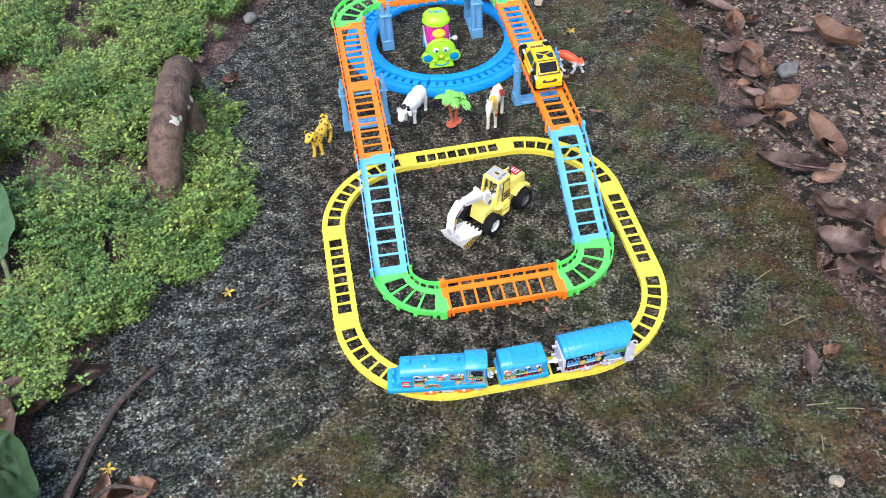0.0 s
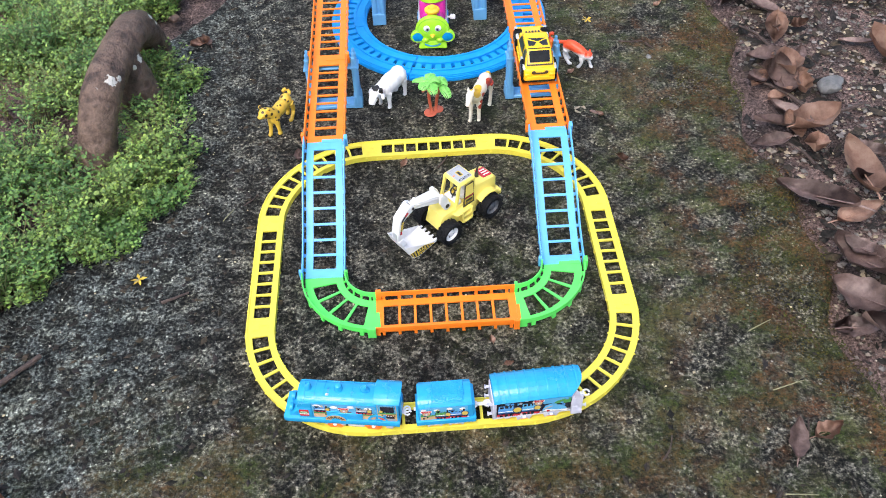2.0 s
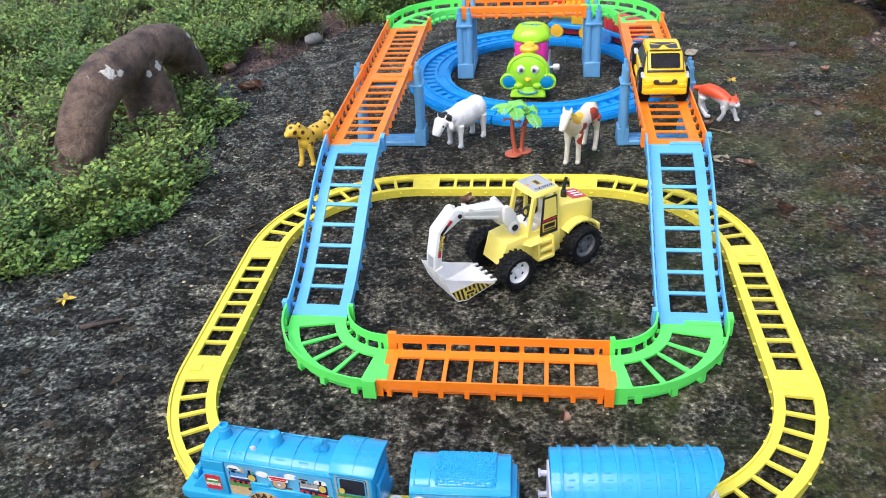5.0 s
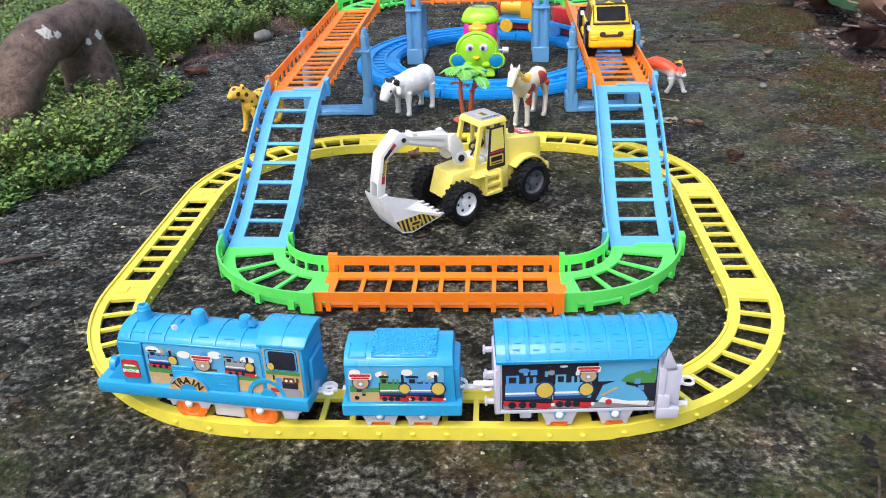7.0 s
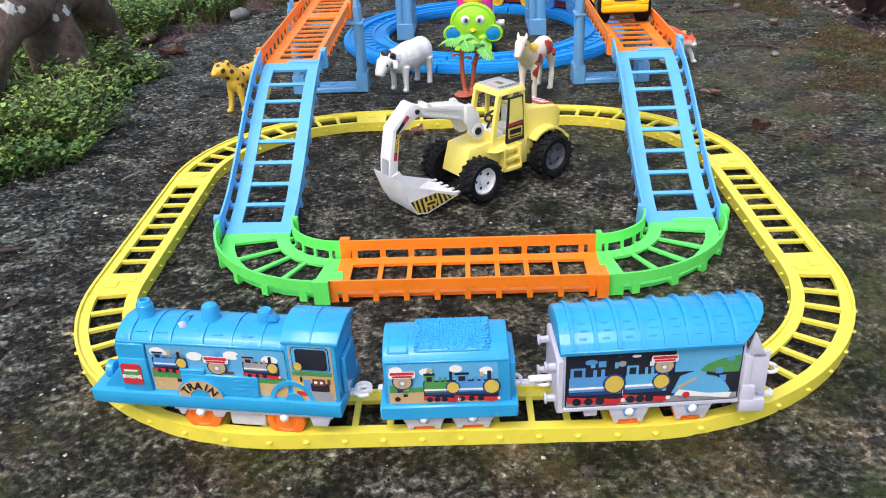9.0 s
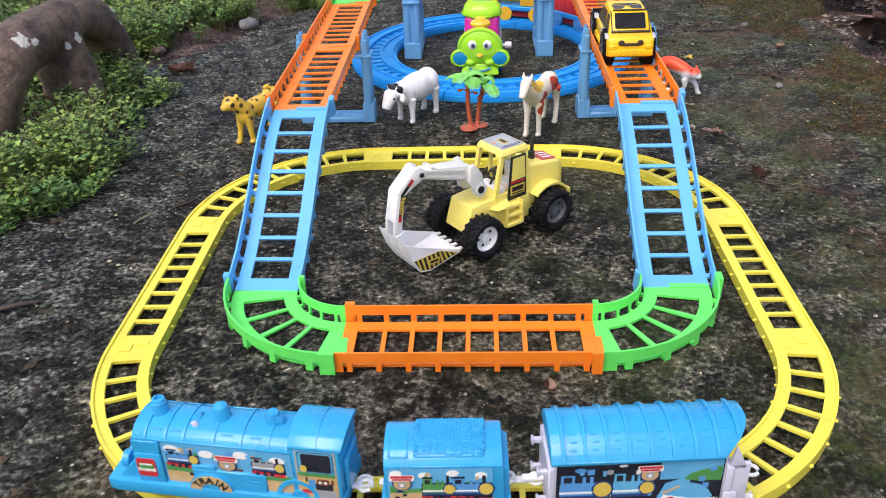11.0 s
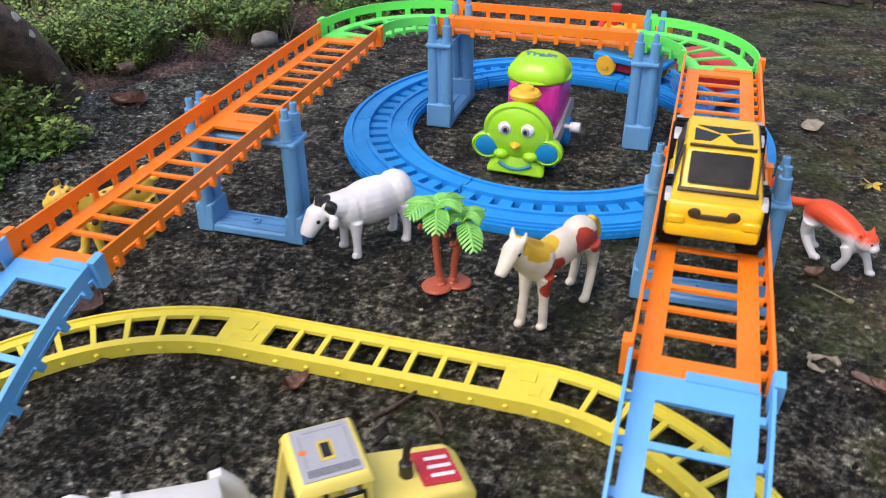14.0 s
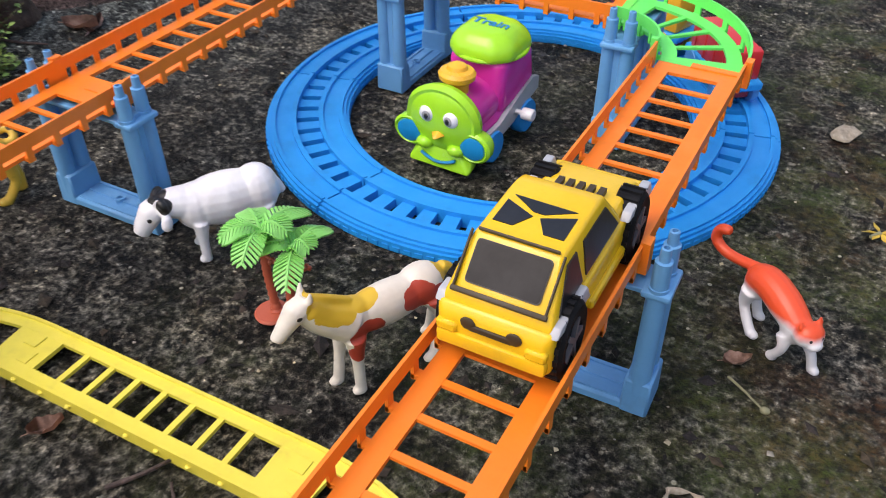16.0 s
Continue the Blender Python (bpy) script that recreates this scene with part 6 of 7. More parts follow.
def sheep(bm):
    ball(bm, (-0.002, 0, 0.0300), (0.0270, 0.0120, 0.0138))
    ball(bm, (-0.0180, 0, 0.0310), (0.0125, 0.0118, 0.0135))
    ball(bm, (0.0140, 0, 0.0290), (0.0120, 0.0105, 0.0125))
    for y in (-0.0072, 0.0072):
        leg(bm, (0.0145, y, 0.0240), (0.0150, y * 1.05, 0.0120), (0.0150, y * 1.08, 0.0006), 0.0048, 0.0027, 0.0031)
        leg(bm, (-0.0200, y, 0.0260), (-0.0215, y * 1.05, 0.0120), (-0.0210, y * 1.08, 0.0006), 0.0056, 0.0028, 0.0031)
    tube(bm, smooth_path([(0.0170, 0, 0.0320), (0.0270, 0, 0.0335), (0.0330, 0.0, 0.0320)], 4), list(np.linspace(0.0090, 0.0062, 9)), 14)
    tube(bm, [(0.0310, 0, 0.0345), (0.0370, 0, 0.0310), (0.0425, 0, 0.0235), (0.0440, 0, 0.0205)], [0.0058, 0.0066, 0.0050, 0.0042], 14)
    for y in (-1, 1):
        tube(bm, smooth_path([(0.0320, y * 0.0050, 0.0345), (0.0305, y * 0.0095, 0.0310), (0.0320, y * 0.0105, 0.0255)], 4), [0.0022] * 4 + [0.0030] * 3 + [0.0026, 0.0014], 8)
        tube(bm, smooth_path([(0.0335, y * 0.0025, 0.0375), (0.0310, y * 0.0065, 0.0380), (0.0290, y * 0.0080, 0.0335)], 4), [0.0024] * 6 + [0.002, 0.0016, 0.001], 8)
    tube(bm, [(-0.0280, 0, 0.0330), (-0.0320, 0, 0.0260)], [0.0030, 0.0022], 8)


def leopard(bm):
    ball(bm, (-0.001, 0, 0.0285), (0.0235, 0.0078, 0.0090))
    ball(bm, (0.0145, 0, 0.0280), (0.0095, 0.0080, 0.0108))
    ball(bm, (-0.0165, 0, 0.0290), (0.0090, 0.0080, 0.0105))
    for y, dx in ((-0.0045, 0.0035), (0.0045, -0.0035)):
        leg(bm, (0.0165, y, 0.0250), (0.0175 + dx * 0.4, y * 1.1, 0.0120), (0.0180 + dx, y * 1.15, 0.0006), 0.0046, 0.0026, 0.0034)
        leg(bm, (-0.0185, y, 0.0260), (-0.0235 - dx * 0.4, y * 1.2, 0.0130), (-0.0195 - dx * 1.6, y * 1.2, 0.0006), 0.0056, 0.0028, 0.0034)
    tube(bm, smooth_path([(0.0160, 0, 0.0320), (0.0220, -0.002, 0.0380), (0.0255, -0.004, 0.0400)], 4), list(np.linspace(0.0078, 0.0062, 9)), 12)
    ball(bm, (0.0270, -0.0045, 0.0400), (0.0078, 0.0070, 0.0066))
    ball(bm, (0.0325, -0.0065, 0.0380), (0.0042, 0.0040, 0.0034))
    for y in (0.0015, -0.0105):
        ball(bm, (0.0245, y, 0.0462), (0.0018, 0.0024, 0.0028))
    tube(bm, smooth_path([(-0.0240, 0, 0.0330), (-0.0285, 0, 0.0335), (-0.0295, -0.003, 0.0370), (-0.0265, -0.0055, 0.0385), (-0.0225, -0.006, 0.0375)], 4), [0.0024] * 16 + [0.0020], 8)


def cat(bm):
    tube(bm, smooth_path([(-0.0220, 0, 0.0300), (-0.0100, 0, 0.0320), (0.0040, 0, 0.0285), (0.0140, 0, 0.0240)], 5), list(np.interp(np.linspace(0, 1, 16), [0, 0.2, 0.6, 1], [0.0066, 0.0082, 0.0084, 0.0070])), 16)
    ball(bm, (-0.0180, 0, 0.0280), (0.0090, 0.0078, 0.0100))
    ball(bm, (0.0120, 0, 0.0230), (0.0080, 0.0072, 0.0095))
    leg(bm, (-0.0180, 0.0045, 0.0240), (-0.0240, 0.0055, 0.0130), (-0.0190, 0.0058, 0.0006), 0.0056, 0.0028, 0.0032)
    leg(bm, (-0.0180, -0.0045, 0.0240), (-0.0190, -0.0055, 0.0130), (-0.0085, -0.0058, 0.0006), 0.0056, 0.0028, 0.0032)
    leg(bm, (0.0110, -0.0045, 0.0190), (0.0130, -0.0055, 0.0110), (0.0075, -0.0058, 0.0006), 0.0044, 0.0026, 0.0031)
    leg(bm, (0.0130, 0.0045, 0.0190), (0.0200, 0.0060, 0.0110), (0.0235, 0.0068, 0.0006), 0.0044, 0.0026, 0.0031)
    tube(bm, [(0.0130, 0, 0.0250), (0.0190, 0, 0.0255)], [0.0070, 0.0060], 12)
    ball(bm, (0.0205, 0.0, 0.0258), (0.0068, 0.0078, 0.0066))
    ball(bm, (0.0258, 0.0, 0.0232), (0.0034, 0.0042, 0.0030))
    for y in (-0.0050, 0.0050):
        hull(bm, [(0.0195 + d, y + e, 0.0308) for d in (-0.0014, 0.0014) for e in (-0.0018, 0.0018)] + [(0.0192, y * 1.15, 0.0362)])
    tube(bm, smooth_path([(-0.0235, 0, 0.0335), (-0.0330, -0.002, 0.0312), (-0.0430, -0.005, 0.0310), (-0.0500, -0.007, 0.0355), (-0.0490, -0.006, 0.0420), (-0.0435, -0.004, 0.0435)], 4), [0.0030] * 17 + [0.0030, 0.0030, 0.0027, 0.0020], 10)


def rosettes(n, l, v, col):
    vo = n.new("ShaderNodeTexVoronoi")
    vo.inputs["Scale"].default_value = 135
    vo.inputs["Randomness"].default_value = 0.75
    l.new(v, vo.inputs["Vector"])
    sp = ramp(n, l, vo.outputs["Distance"], [(0.26, (1, 1, 1)), (0.32, (0, 0, 0))])
    sep = n.new("ShaderNodeSeparateXYZ")
    l.new(v, sep.inputs[0])
    hi = ramp(n, l, sep.outputs[2], [(0.016, (0, 0, 0)), (0.022, (1, 1, 1))])
    return mix(n, l, mix(n, l, 1.0, sp, hi, 'MULTIPLY'), col, (0.05, 0.03, 0.012))


def ginger_top(n, l, v, col):
    """Painted ginger over the back, white below a wavering line."""
    sep = n.new("ShaderNodeSeparateXYZ")
    l.new(v, sep.inputs[0])
    a = n.new("ShaderNodeMath")
    a.operation = 'MULTIPLY_ADD'
    l.new(noise_tex(n, l, 130, 2, 0.5, v), a.inputs[0])
    a.inputs[1].default_value = 0.004
    l.new(sep.outputs[2], a.inputs[2])
    k = ramp(n, l, a.outputs[0], [(0.0297, (0, 0, 0)), (0.0302, (1, 1, 1))])
    return mix(n, l, k, col, (0.74, 0.085, 0.025))


BK, YE, RB = (0.012, 0.012, 0.012), (0.66, 0.44, 0.03), (0.42, 0.055, 0.03)
figurine("horse_figurine", horse, painted("horse_paint", (0.74, 0.70, 0.60), [
    ((0.0215, 0, 0.0550), 0.0120, YE), ((0.0110, 0, 0.0500), 0.0075, YE), ((0.0280, 0, 0.0580), 0.0055, YE), ((-0.0300, 0, 0.0430), 0.0100, YE),
    ((0.0120, 0.0085, 0.0345), 0.0075, RB), ((0.0150, 0.0085, 0.0270), 0.0060, RB), ((-0.0110, 0.0085, 0.0410), 0.0072, RB), ((-0.0190, 0.0085, 0.0375), 0.0058, RB), ((-0.0130, -0.0085, 0.0400), 0.0058, RB),
    ((0.0366, 0.0056, 0.0562), 0.0011, BK), ((0.0366, -0.0040, 0.0562), 0.0011, BK)]),
    "cream plastic horse figurine with yellow mane and red patches", pose(0.0655, 0.3265, 0, 0, 0, -115) @ Matrix.Diagonal((1.13, 1.1, 1.0, 1)))
figurine("sheep_figurine", sheep, painted("sheep_paint", (0.80, 0.81, 0.84), [
    ((0.0325, 0, 0.0400), 0.0052, BK), ((0.0300, 0.0075, 0.0375), 0.0042, BK), ((0.0300, -0.0075, 0.0375), 0.0042, BK),
    ((0.0385, 0.0055, 0.0300), 0.0013, BK), ((0.0385, -0.0055, 0.0300), 0.0013, BK)]),
    "white plastic sheep figurine with black-painted horns", pose(-0.0535, 0.3620, 0, 0, 0, -128) @ Matrix.Diagonal((0.96, 1.03, 1.03, 1)))
figurine("leopard_figurine", leopard, painted("leopard_paint", (0.74, 0.49, 0.06), [((0.0300, 0.0015, 0.0415), 0.0012, BK), ((0.0310, -0.0095, 0.0415), 0.0012, BK)], extra=rosettes),
    "yellow plastic leopard figurine with dark spots and curled tail", pose(-0.2010, 0.3200, 0, 0, 0, -115) @ Matrix.Scale(1.03, 4))
figurine("cat_figurine", cat, painted("cat_paint", (0.72, 0.72, 0.74), [((0.0266, 0.0035, 0.0270), 0.0009, BK), ((0.0266, -0.0035, 0.0270), 0.0009, BK)], extra=ginger_top),
    "white and orange plastic cat figurine with raised curled tail", pose(0.2120, 0.4215, 0, 0, 0, -42) @ Matrix.Diagonal((0.88, 0.92, 0.88, 1)))


# ---- toy palm ----
def palm(m):
    t = thing("toy_palm_tree", "small plastic palm with two terracotta trunks and green fronds", "toy tree", at=m)
    bm = bmesh.new()
    lathe(bm, [(0.0085, 0), (0.0088, 0.0008), (0.0080, 0.0018), (0.002, 0.0022)], 22, pose(-0.004, -0.002, 0))
    lathe(bm, [(0.0075, 0), (0.0078, 0.0008), (0.0070, 0.0017), (0.002, 0.0021)], 20, pose(0.0075, 0.003, 0))
    part("foot", bm, M["terra"], t)
    tops = []
    for a, b, c in (((-0.002, -0.001, 0.0015), (-0.0045, 0, 0.025), (-0.0040, 0, 0.0475)), ((0.0045, 0.001, 0.0015), (0.0065, 0.001, 0.022), (0.0110, 0.001, 0.0405))):
        bm = bmesh.new()
        pts = smooth_path([a, b, c], 14)
        rad = [0.0019 + 0.0005 * (i % 2) + 0.0012 * max(0, 1 - i / 4) for i in range(len(pts))]
        tube(bm, pts, rad, 10)
        part("trunk", bm, M["terra"], t)
        tops.append(Vector(c))
    for (x, y, z), d in (((-0.0040, 0, 0.036), (-0.0085, -0.002, 0.002)), ((-0.0040, 0, 0.034), (0.006, -0.004, 0.001)), ((0.0098, 0.001, 0.031), (0.0075, -0.002, 0.002)), ((0.0092, 0.001, 0.029), (-0.004, -0.006, 0.001))):
        bm = bmesh.new()
        tube(bm, [(x, y, z), (x + d[0] * 0.6, y + d[1] * 0.6, z + d[2] + 0.001), (x + d[0], y + d[1], z + d[2])], [0.0009, 0.0008, 0.0007], 6)
        for k in range(3):
            ball(bm, (x + d[0] + 0.0012 * math.cos(2.1 * k), y + d[1] + 0.0012 * math.sin(2.1 * k), z + d[2] + 0.0005), (0.0013, 0.0013, 0.0013), u=8, v=6)
        part("fruit_stalk", bm, M["terra"], t)
    rng = random.Random(11)
    for top, n, size in ((tops[0], 5, 1.05), (tops[1], 5, 0.98)):
        for i in range(n):
            bm = bmesh.new()
            az = 2 * math.pi * (i + rng.uniform(-0.2, 0.2)) / n
            up = rng.uniform(0.55, 0.95) if i % 3 else rng.uniform(1.1, 1.45)
            ln = size * rng.uniform(0.0210, 0.0250)
            ln *= 1.0 + 0.15 * (i % 2)
            out = Vector((math.cos(az), math.sin(az), 0))
            lat = Vector((-math.sin(az), math.cos(az), 0))
            spine = []
            for k in range(13):
                s = k / 12
                spine.append(top + out * ln * (math.cos(up) * s + 0.25 * s * s) + Vector((0, 0, ln * (math.sin(up) * s - 0.80 * s * s))))
            tube(bm, spine, [0.0008] * 12 + [0.0004], 6)
            for k in range(1, 13):
                s = k / 12
                wdt = 0.0062 * size * math.sqrt(max(0.0, 1 - (2.05 * s - 1.08) ** 2)) + 0.0006
                d = (spine[k] - spine[k - 1]).normalized()
                for sg in (-1, 1):
                    a, b = spine[k - 1].lerp(spine[k], 0.34), spine[k]
                    tip = a.lerp(b, 0.6) + lat * sg * wdt + d * wdt * 0.55 - Vector((0, 0, wdt * 0.28))
                    nrm = d.cross(lat)
                    vs = [bm.verts.new(p + nrm * e) for e in (0.0004, -0.0004) for p in (a, b, tip + d * 0.0009, tip - d * 0.0007)]
                    for f in ((0, 1, 2, 3), (7, 6, 5, 4), (0, 4, 5, 1), (1, 5, 6, 2), (2, 6, 7, 3), (3, 7, 4, 0)):
                        bm.faces.new([vs[q] for q in f])
            part("frond", bm, M["frond"], t)
    return t


palm(pose(0.0020, 0.3320, 0.0003, 0, 0, 10))

# ---- garden round the slab ----
M["rust"] = mottled("rusty_iron", [(0.014, 0.009, 0.007), (0.065, 0.038, 0.028), (0.15, 0.098, 0.072), (0.045, 0.027, 0.021)], 48, 0.55, 1.0, 0.008)
M["herb"] = mottled("creeping_herb_leaves", [(0.048, 0.090, 0.020), (0.088, 0.190, 0.055), (0.175, 0.265, 0.070), (0.145, 0.30, 0.110)], 11, 0.5, 0.1, 0.001, per_island=True, spec=0.35)
M["stem"] = mottled("pale_green_stems", [(0.10, 0.055, 0.03), (0.17, 0.16, 0.06), (0.24, 0.26, 0.10)], 60, 0.55, 0.1)
M["vine"] = mottled("green_vine_stem", [(0.055, 0.085, 0.03), (0.12, 0.15, 0.07), (0.17, 0.18, 0.11)], 90, 0.5, 0.2)
M["gourd"] = mottled("broad_vine_leaf", [(0.03, 0.085, 0.035), (0.055, 0.13, 0.055), (0.10, 0.18, 0.09)], 60, 0.45, 0.4, 0.002, spec=0.4)
M["dry"] = mottled("dead_brown_leaf", [(0.14, 0.075, 0.052), (0.30, 0.175, 0.125), (0.44, 0.30, 0.23)], 55, 0.55, 0.5, 0.002)
M["dry_dark"] = mottled("wet_rotting_leaf", [(0.06, 0.040, 0.036), (0.17, 0.112, 0.098), (0.30, 0.215, 0.19)], 60, 0.45, 0.5, 0.002)
M["twig"] = mottled("dark_twig_bark", [(0.02, 0.013, 0.011), (0.055, 0.036, 0.03), (0.12, 0.085, 0.07)], 200, 0.7, 0.6, 0.002)
M["straw"] = mottled("pale_straw", [(0.16, 0.16, 0.08), (0.30, 0.29, 0.17)], 150, 0.6, 0.2)
M["chip"] = mottled("bark_and_grit_chips", [(0.012, 0.011, 0.012), (0.03, 0.027, 0.026), (0.07, 0.055, 0.05)], 160, 0.7, 0.5, 0.002, per_island=True, spec=0.12)
M["grit"] = mottled("pale_gravel", [(0.09, 0.08, 0.075), (0.18, 0.16, 0.15), (0.36, 0.33, 0.30)], 120, 0.7, 0.5, 0.002, per_island=True)
M["fleck"] = mottled("pale_slab_grit", [(0.14, 0.13, 0.11), (0.30, 0.28, 0.24), (0.50, 0.47, 0.41)], 120, 0.7, 0.5, 0.002, per_island=True)
M["petal"] = mottled("yellow_fallen_flower", [(0.42, 0.27, 0.02), (0.66, 0.46, 0.05)], 200, 0.5, 0.2)
M["moss"] = mottled("brown_and_green_moss_tufts", [(0.034, 0.050, 0.011), (0.048, 0.052, 0.014), (0.060, 0.034, 0.017), (0.088, 0.044, 0.021)], 20, 0.9, 0.2, 0.001, per_island=True, spec=0.2)
M["shell"] = mottled("chalky_shell", [(0.20, 0.16, 0.11), (0.42, 0.38, 0.30)], 300, 0.7, 0.5)
M["stone"] = mottled("grey_stone", [(0.06, 0.06, 0.058), (0.14, 0.14, 0.14), (0.24, 0.24, 0.23)], 50, 0.7, 0.4)


def lime_patches(m, spots):
    """Whitewash splashed on the iron."""
    t = m.node_tree
    n, l, b = t.nodes, t.links, t.nodes["Principled BSDF"]
    v = coords(n)
    col = b.inputs["Base Color"].links[0].from_socket
    nz = noise_tex(n, l, 140, 5, 0.7, v)
    for c, r in spots:
        d = n.new("ShaderNodeVectorMath")
        d.operation = 'DISTANCE'
        l.new(v, d.inputs[0])
        d.inputs[1].default_value = c
        a = n.new("ShaderNodeMath")
        a.operation = 'MULTIPLY_ADD'
        l.new(nz, a.inputs[0])
        a.inputs[1].default_value = r * 2.4
        l.new(d.outputs["Value"], a.inputs[2])
        s = n.new("ShaderNodeMath")
        s.operation = 'LESS_THAN'
        l.new(a.outputs[0], s.inputs[0])
        s.inputs[1].default_value = r * 2.1
        col = mix(n, l, s.outputs[0], col, (0.55, 0.54, 0.50))
    l.new(col, b.inputs["Base Color"])


lime_patches(M["rust"], [((-0.392, 0.298, 0.104), 0.0085), ((-0.391, 0.310, 0.097), 0.006), ((-0.408, 0.284, 0.106), 0.004), ((-0.380, 0.372, 0.082), 0.006), ((-0.381, 0.356, 0.080), 0.0045), ((-0.378, 0.388, 0.080), 0.004), ((-0.382, 0.468, 0.085), 0.005), ((-0.381, 0.478, 0.070), 0.004)])


def rough_tube(bm, pts, radii, n, seed, amount):
    vs = tube(bm, pts, radii, n)
    for v in vs:
        v.co += amount * noise.noise_vector(v.co * 60 + Vector((seed, 0, 0))) + amount * 0.7 * noise.noise_vector(v.co * 170)
    return vs


def rusty_pipe():
    t = thing("rusty_pipe", "rusty brown bent iron pipe arch half buried in herbs", "pipe")
    bm = bmesh.new()
    arch = smooth_path([(-0.4230, 0.2460, -0.006), (-0.4230, 0.2560, 0.034), (-0.4170, 0.2800, 0.069), (-0.4100, 0.3120, 0.089), (-0.4050, 0.3600, 0.0930), (-0.4000, 0.4200, 0.0900), (-0.3990, 0.4550, 0.0780), (-0.4000, 0.4820, 0.0500), (-0.4010, 0.5000, 0.0180), (-0.4010, 0.5060, -0.005)], 6)
    rough_tube(bm, arch, list(np.interp(np.linspace(0, 1, len(arch)), [0, 0.3, 0.6, 1], [0.0225, 0.0240, 0.0228, 0.0228])), 26, 1, 0.0016)
    part("bent_arm", bm, M["rust"], t)
    bm = bmesh.new()
    rough_tube(bm, smooth_path([(-0.4040, 0.3720, 0.090), (-0.4000, 0.3740, 0.056), (-0.3970, 0.3760, 0.025), (-0.3960, 0.3760, -0.010)], 6), list(np.linspace(0.0235, 0.0320, 19)), 24, 3, 0.0022)
    part("middle_leg", bm, M["rust"], t)
    return t


rusty_pipe()


def herb_edge(y):
    """East limit of the herb carpet."""
    return np.interp(y, [-0.10, -0.06, -0.02, 0.04, 0.08, 0.12, 0.16, 0.22, 0.29, 0.34, 0.40, 0.455, 0.475, 0.50, 0.585, 0.62, 0.66, 0.72, 0.80, 0.90, 1.0, 1.1, 1.3],
                     [-0.60, -0.56, -0.49, -0.455, -0.405, -0.36, -0.332, -0.325, -0.318, -0.335, -0.345, -0.345, -0.38, -0.45, -0.44, -0.38, -0.31, -0.255, -0.21, -0.16, -0.10, -0.02, 0.05])


def herbs(count, seed):
    """Low creeping herb: thousands of leafy sprigs in one carpet."""
    rng = np.random.RandomState(seed)
    x = rng.uniform(-1.25, 0.06, count * 5)
    y = rng.uniform(-0.12, 1.55, count * 5)
    edge = herb_edge(y) + 0.018 * np.sin(y * 55) * np.sin(y * 23 + 1)
    inside = (x < edge)
    thin = value_noise(x, y, 16, 21) + 0.6 * value_noise(x, y, 42, 22)
    keep = inside & (thin > 0.0 - 0.09 * np.clip((edge - x) / 0.08, 0, 1) + 0.35 * np.clip((y - 0.95) / 0.2, 0, 1)) & ~((x + 0.66) ** 2 + (y - 0.12) ** 2 < 0.05 ** 2)
    near = np.exp(-np.clip(edge - x, 0, 9) / 0.5) * np.where(y > 1.0, 0.6, 1.0)
    keep &= rng.rand(len(x)) < near
    x, y = x[keep][:count], y[keep][:count]
    n = len(x)
    hgt = (0.018 + 0.026 * np.clip((herb_edge(y) - x) / 0.07, 0, 1) + 0.060 * value_noise(x, y, 20, 23) + 0.026 * value_noise(x, y, 60, 24)) * rng.uniform(0.55, 1.25, n)
    hgt = np.clip(hgt, 0.007, 0.048) * np.where(y > 0.6, 0.8, 1.0)
    az = rng.uniform(0, 2 * np.pi, n)
    lean = rng.uniform(0.3, 1.3, n) * hgt
    edge_pull = np.exp(-np.clip(herb_edge(y) - x, 0, 9) / 0.02)
    tip = np.stack([x + lean * np.cos(az) + 0.012 * edge_pull, y + lean * np.sin(az), hgt * (1 - 0.35 * edge_pull)], 1)
    root = np.stack([x, y, np.full(n, -0.012)], 1)
    per = 22
    s = np.tile(np.linspace(0.28, 1.0, per), (n, 1)) + rng.uniform(-0.03, 0.03, (n, per))
    bend = root[:, None] * (1 - s[..., None]) + tip[:, None] * s[..., None]
    bend[..., 2] += 0.18 * hgt[:, None] * np.sin(np.clip(s, 0, 1) * np.pi)
    a = rng.uniform(0, 2 * np.pi, (n, per))
    reach = rng.uniform(0.0015, 0.0085, (n, per)) * np.where(s > 0.9, 0.5, 1.0)
    c = bend + np.stack([reach * np.cos(a), reach * np.sin(a), rng.uniform(-0.001, 0.003, (n, per))], -1)
    d = np.stack([np.cos(a), np.sin(a), rng.uniform(-0.1, 0.7, (n, per))], -1)
    d /= np.linalg.norm(d, axis=-1, keepdims=True)
    lat = np.stack([-np.sin(a), np.cos(a), rng.uniform(-0.5, 0.5, (n, per))], -1)
    ln = rng.uniform(0.0018, 0.0044, (n, per))[..., None]
    wd = ln * rng.uniform(0.40, 0.60, (n, per))[..., None]
    up = np.cross(lat, d)
    q = np.stack([c - d * ln * 0.5, c + lat * wd - up * wd * 0.25, c + d * ln, c - lat * wd - up * wd * 0.25], 2).reshape(-1, 3)
    faces = np.arange(len(q)).reshape(-1, 4)
    me = bpy.data.meshes.new("creeping_herbs")
    me.vertices.add(len(q))
    me.vertices.foreach_set("co", q.astype(np.float32).ravel())
    me.loops.add(faces.size)
    me.loops.foreach_set("vertex_index", faces.astype(np.int32).ravel())
    me.polygons.add(len(faces))
    me.polygons.foreach_set("loop_start", np.arange(0, faces.size, 4, dtype=np.int32))
    me.update(calc_edges=True)
    me.materials.append(M["herb"])
    tagged(new("creeping_herbs", me), "carpet of small-leaved bright green creeping herbs", "plants", kind="stuff")
    # stems
    vs, fs = [], []
